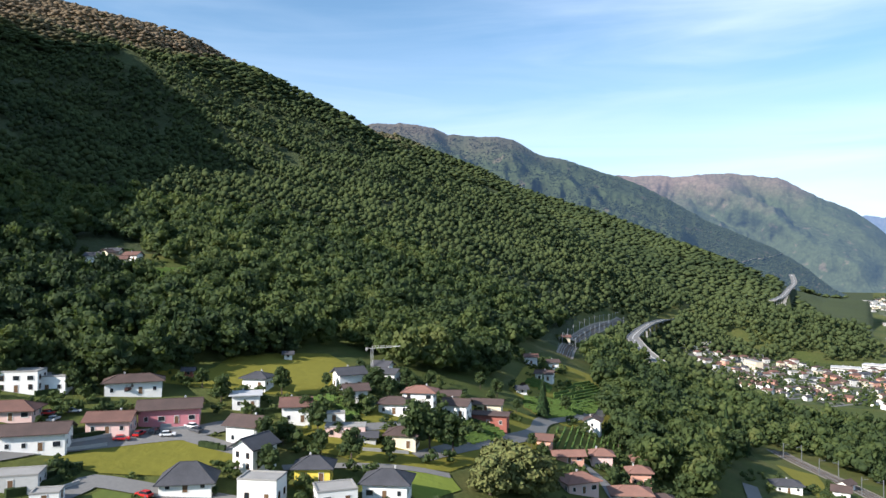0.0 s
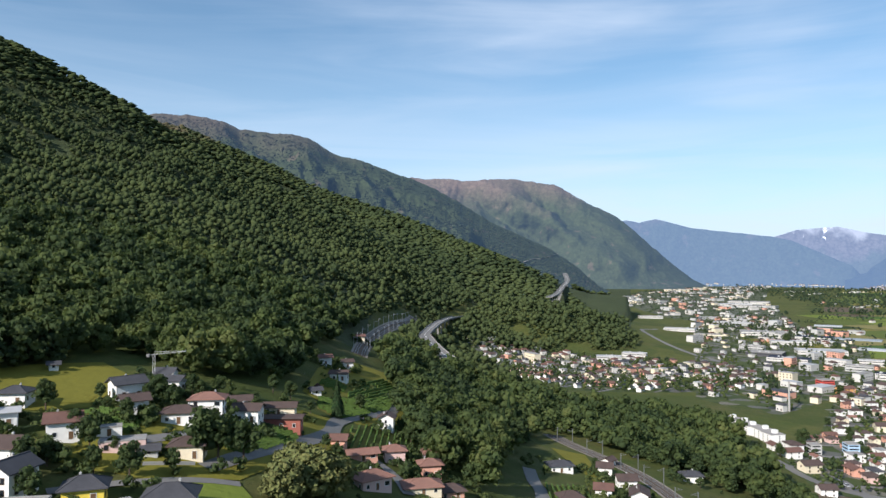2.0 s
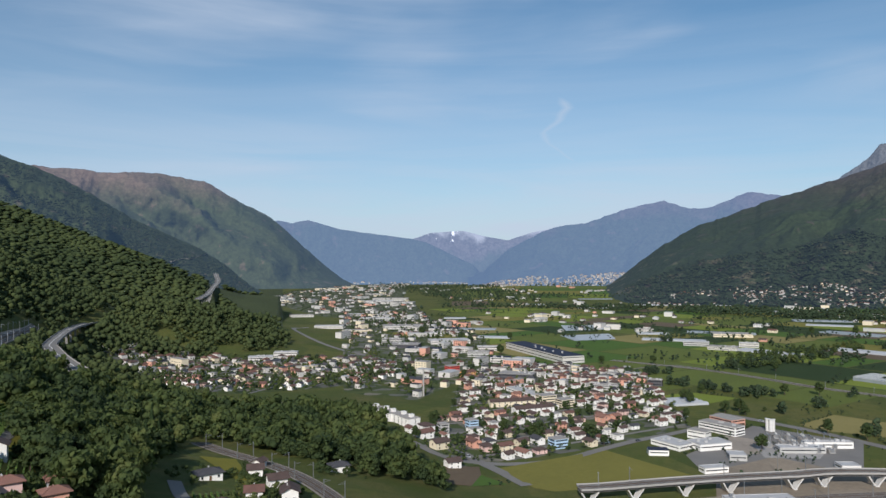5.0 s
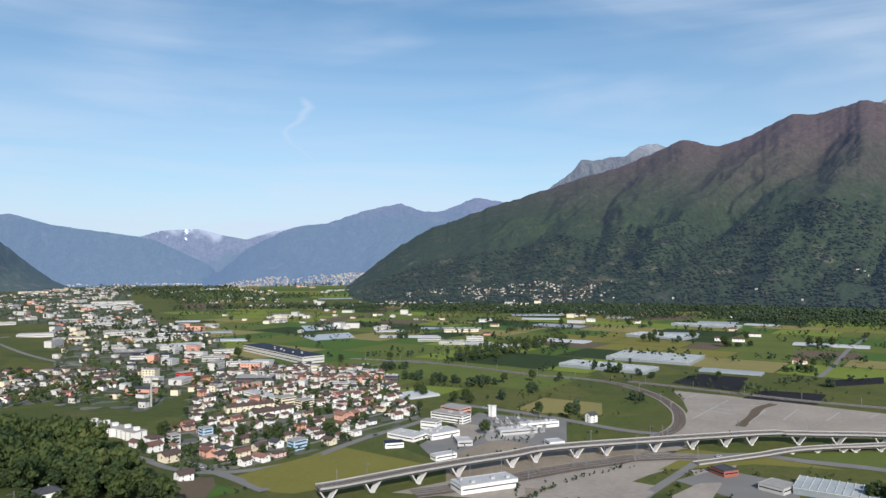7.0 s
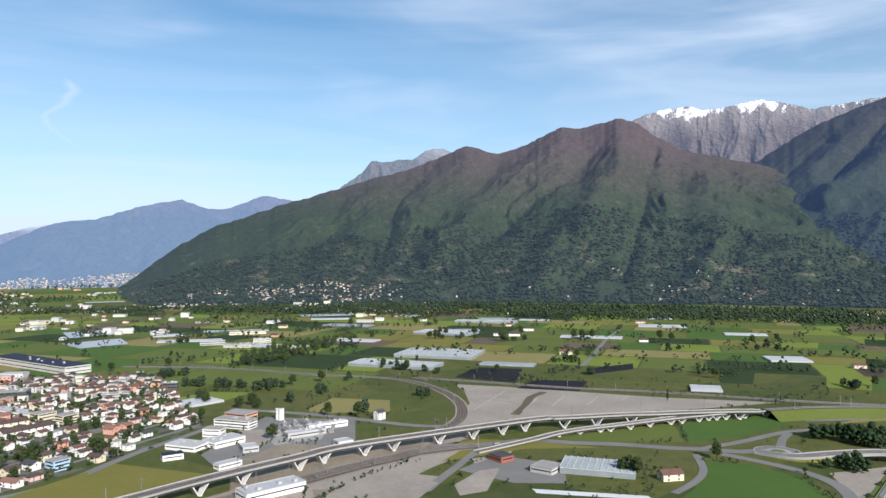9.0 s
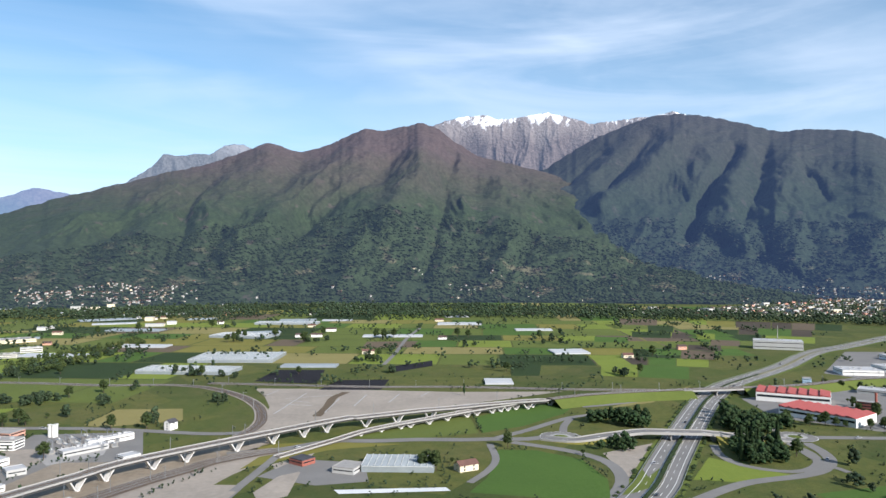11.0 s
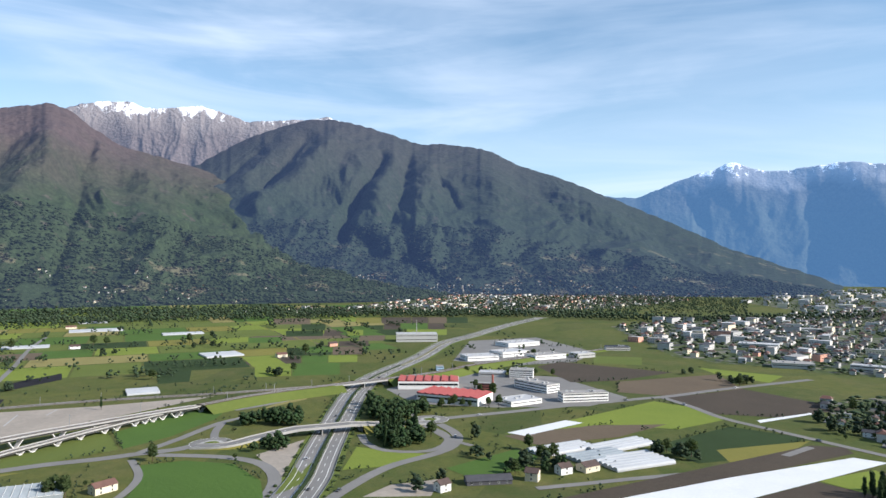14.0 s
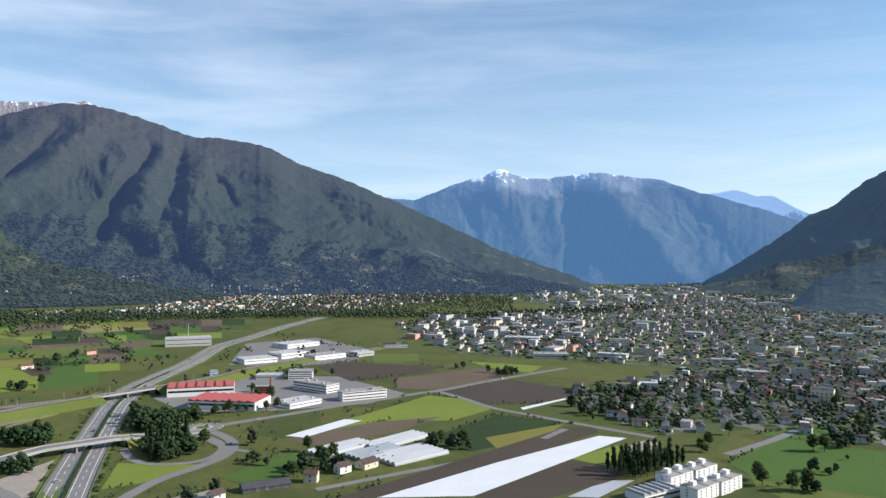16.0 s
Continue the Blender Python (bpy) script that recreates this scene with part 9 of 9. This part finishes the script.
def hedgerows(rng, n):
    """Broken hedges and rows of bushes along the edges of the fields."""
    xs, ys = [], []
    for shape in FIELD_SHAPES:
        for (x0, y0), (x1, y1) in zip(shape, shape[1:] + shape[:1]):
            if rng.random() < 0.34:
                m = int(math.hypot(x1 - x0, y1 - y0) / 5)
                t = np.arange(m) / max(1, m)
                keep = fbm(t * m / 6.0, t * 0 + x0, 2, 3) > 0.45
                xs.append((x0 + (x1 - x0) * t)[keep]), ys.append((y0 + (y1 - y0) * t)[keep])
    x, y = np.concatenate(xs), np.concatenate(ys)
    open_land = np.hypot(x - 235, y + 400) > 110
    x, y = x[open_land], y[open_land]
    x, y = x + rng.normal(0, 0.8, len(x)), y + rng.normal(0, 0.8, len(x))
    k = np.array([clear_of_roads(a, b, 3.0) for a, b in zip(x, y)]) & ~near_line(x, y, VIADUCT_A, 11) & ~near_line(x, y, VIADUCT_B, 9) & ~near_line(x, y, EMB_LINE, 9)
    return x[k], y[k]


sprinkle("hedgerows", "broken green hedgerows along the field edges", 1, 52, hedgerows, MEDIUM, M_RIVER, (0.14, 0.42))


# ---- greenhouses and tunnels ----
def polytunnel(label, x, y, turn, length, bays, span=8.0, high=3.6, mat=None):
    root = thing("polytunnel", label, "greenhouse")
    n = 8
    for b in range(bays):
        y0 = (b - (bays - 1) / 2) * span
        sec = [(y0 + span * 0.49 * math.cos(math.pi * k / n), 0.9 + (high - 0.9) * math.sin(math.pi * k / n)) for k in range(n + 1)]
        g = Geo()
        g.prism([(y0 + span * 0.49, 0)] + sec + [(y0 - span * 0.49, 0)], -length / 2, length / 2)
        part("tunnel_bay", g.mesh("tunnel_bay", mat or M_FILM), root)
    root.matrix_basis = pose(x, y, 0.1, 0, 0, turn)
    TAKEN.append((x, y, max(length, bays * span) * 0.5))


def glasshouse(label, x, y, turn, L, W, bays, mat=None, high=4.5):
    """Ridged glass roofs side by side."""
    root = thing("glasshouse", label, "greenhouse")
    g = Geo()
    g.box(-L / 2, -W / 2, 0, L / 2, W / 2, high - 0.9)
    part("glass_wall", g.mesh("glass_wall", mat or M_GREENGLASS), root)
    step = W / bays
    for b in range(bays):
        y0 = -W / 2 + b * step
        g = Geo()
        g.prism([(y0 + 0.05, high - 0.9), (y0 + step - 0.05, high - 0.9), (y0 + step / 2, high)], -L / 2, L / 2)
        part("glass_roof", g.mesh("glass_roof", mat or M_GREENGLASS), root)
        g = Geo()
        g.box(-L / 2, y0 - 0.12, high - 0.95, L / 2, y0 + 0.12, high - 0.75)
        part("gutter", g.mesh("gutter", M_FRAME), root)
    g = Geo()
    for k in range(int(L / 4) + 1):
        x0 = -L / 2 + k * L / int(L / 4)
        g.box(x0 - 0.14, -W / 2, high - 0.25, x0 + 0.14, W / 2, high + 0.05)
    part("glazing_frame", g.mesh("glazing_frame", M_FRAME), root)
    root.matrix_basis = pose(x, y, 0.1, 0, 0, turn)


polytunnel("row of white plastic-covered polytunnels", 366, -345, -94, 46, 4, 5.0, 2.6)
polytunnel("row of white plastic-covered polytunnels", 350, -385, -92, 52, 4, 5.0, 2.6)
polytunnel("row of white plastic-covered polytunnels", 318, -362, -100, 46, 6, 5.0, 2.6)
polytunnel("row of grey plastic-covered polytunnels", 340, -352, -96, 40, 4, 5.0, 2.6, mat=M_GREENGLASS)
glasshouse("blue-grey glasshouse with ridged roofs", 456, -26, -99, 45, 26, 9)
glasshouse("large blue-grey glasshouse complex", 879, 199, -102, 112, 44, 10)
glasshouse("large blue-grey glasshouse complex", 990, 160, -97, 110, 80, 16)
glasshouse("pale greenhouses covering a field", 1283, 197, -107, 104, 60, 10)
glasshouse("pale greenhouses covering a field", 1533, 148, -98, 130, 40, 8)
for lx, ly, lt, ln, bb in ((1250, -60, -97, 90, 4), (1480, -210, -97, 80, 6), (1000, -300, -92, 44, 6), (905, 60, -97, 60, 3), (1150, 330, -100, 70, 4), (1050, 420, -100, 80, 4), (1420, 420, -100, 90, 5), (620, 330, -30, 34, 4), (1330, -330, -97, 60, 4), (760, -150, -97, 26, 4)):
    polytunnel("grey-white greenhouse tunnels in the fields", lx, ly, lt, ln * 1.15, bb, 8.0, 2.4, M_GREENGLASS if bb % 2 else M_FILM)
_rng = random.Random(64)
for _ in range(30):
    az, d = radians(_rng.uniform(43, 100)), _rng.uniform(1250, 2300 if _rng.random() < 0.6 else 3300)
    lx, ly = d * math.sin(az), d * math.cos(az)
    if free(lx, ly, 30) and not any(inside(np.array([lx]), np.array([ly]), q)[0] for q in FIELD_SHAPES):
        polytunnel("pale film tunnels among the far fields", lx, ly, -math.degrees(az) + _rng.uniform(-12, 12), _rng.uniform(50, 130), _rng.choice((2, 3)), 14.0, 2.4, _rng.choice((M_GREENGLASS, M_FILM)))
rng = random.Random(91)
for k in range(26):
    u, v = rng.uniform(900, 1900), rng.uniform(-420, 900)
    p = U_DIR * u + V_DIR * v
    if free(p[0], p[1], 10) and not near_line(p[:1], p[1:], MOTOR_LINE, 40)[0]:
        w = rng.choice((("white", "brown"), ("cream", "rust"), ("white", "sheet"), ("salmon", "brown")))
        L = rng.uniform(10, 20)
        block("scattered farm building among the fields", p[0], p[1], rng.uniform(-100, -80), L, rng.uniform(7, 10), rng.uniform(3.2, 5), w[0], w[1], "farm building", 1, "gable", 2.2)


# ---- electricity depot: portal frames ----
def portal(x, y, turn):
    root = thing("portal_frame", "grey lattice portal frame of the depot", "frame", "depot frames")
    for s in (-5, 5):
        g = Geo()
        g.box(s - 0.2, -0.2, 0, s + 0.2, 0.2, 8)
        part("post", g.mesh("post", M_STEEL), root)
    g = Geo()
    g.beam((-5.2, 0, 8), (5.2, 0, 8), 0.4)
    part("crossbar", g.mesh("crossbar", M_STEEL), root)
    root.matrix_basis = pose(x, y, 0.05, 0, 0, turn)


for k in range(6):
    portal(520 + (k % 3) * 14, 210 - k * 6, 40)


def transformer():
    """A grey transformer on its plinth, with cooling ribs and three insulators."""
    root = thing("transformer", "grey transformer with cooling ribs on a concrete plinth", "transformer", "depot transformers")
    g = Geo()
    g.box(-3.0, -2.0, 0, 3.0, 2.0, 0.4)
    part("plinth", g.mesh("plinth", M_PALE_CONCRETE), root)
    g = Geo()
    g.box(-2.2, -1.2, 0.4, 2.2, 1.2, 3.2).box(-2.3, -1.3, 3.2, 2.3, 1.3, 3.4)
    part("tank", g.mesh("tank", M_STEEL), root)
    for side in (-1, 1):
        g = Geo()
        for k in range(9):
            x = -1.8 + k * 0.45
            g.box(x - 0.08, side * 1.6 - 0.4, 0.6, x + 0.08, side * 1.6 + 0.4, 2.9)
        part("radiator", g.mesh("radiator", M_CONCRETE), root)
    for x in (-1.3, 0, 1.3):
        g = Geo()
        g.cone(x, 0, 3.4, 4.9, 0.22, 0.10, 8).cone(x, 0, 3.8, 3.95, 0.36, 0.36, 8).cone(x, 0, 4.3, 4.42, 0.30, 0.30, 8)
        part("insulator", g.mesh("insulator", M_FRAME), root)
    return root


DEPOT = [(516, 208), (515, 200), (516, 193), (521, 187), (533, 205), (533, 197), (536, 190), (523, 178), (538, 181), (545, 214), (547, 206), (549, 197), (551, 189), (530, 172), (544, 175), (520, 216)]
_unit = transformer()
for k, (x, y) in enumerate(DEPOT):
    m = pose(x, y, 0.12, 0, 0, 40 + 5 * (k % 3)) @ Matrix.Diagonal((1 + 0.15 * (k % 3), 1 + 0.1 * (k % 2), 0.8 + 0.2 * (k % 4), 1))
    if k:
        copy_thing(_unit, m)
    else:
        _unit.matrix_basis = m
for x, y in [(564, 228), (563, 225), (565, 224)]:
    mast_thing("storage_silo", "tall pale steel storage silo", x, y, 9.0, 1.4, 1.4, M_FRAME)
for x, y in [(455, 178), (445, 123), (474, 110), (491, 92), (524, 77), (424, 139), (382, 167), (404, 156)]:
    mast_thing("lighting_mast", "slender grey lighting mast beside the tracks", x, y, 13.0, 0.22, 0.12, M_STEEL)
# rows of trees round the factories
for k, (a, b, n) in enumerate((((541, -337), (509, -402), 14), ((611, -448), (541, -420), 10), ((536, -304), (518, -334), 6), ((690, -480), (610, -560), 8))):
    for i in range(n):
        t = i / (n - 1)
        stand("broad", a[0] + (b[0] - a[0]) * t + TREE_RNG.uniform(-3, 3), a[1] + (b[1] - a[1]) * t + TREE_RNG.uniform(-3, 3), TREE_RNG.uniform(0.45, 0.85))
# marked bays and wheel tracks on the open gravel ground
for k, (a, b) in enumerate((((715, 89), (742, 80)), ((695, 69), (707, 24)), ((626, 72), (723, 51)), ((669, 71), (658, 42)), ((685, 64), (673, 45)), ((626, 29), (689, 18)), ((651, 4), (706, -8)), ((664, -28), (706, -40)), ((690, -60), (712, -70)))):
    line = spline([a, ((a[0] + b[0]) / 2, (a[1] + b[1]) / 2), b], 6.0)
    tagged(new("road_gravel_track", ribbon("track", line, -0.7, 0.7, M_PALE_CONCRETE, 0.12)), "pale worn track across the gravel ground", "track", kind="structure")
line = spline([(612, 35), (650, 28), (692, 24), (722, 12)], 5.0)
tagged(new("road_soil_track", ribbon("track", line, -4, 4, CROPS["soil"], 0.10)), "brown dug-up strip across the gravel ground", "track", kind="structure")
_near = MOTOR_LINE[np.hypot(MOTOR_LINE[:, 0], MOTOR_LINE[:, 1]) < 900]
hedge([tuple(p[:2]) for p in _near[::4]], 1.7, 1.5)
tagged(new("ground_depot", patch("depot_yard", SUBST, M_CONCRETE, 0.1)), "grey concrete yard of the depot", "yard", kind="structure")
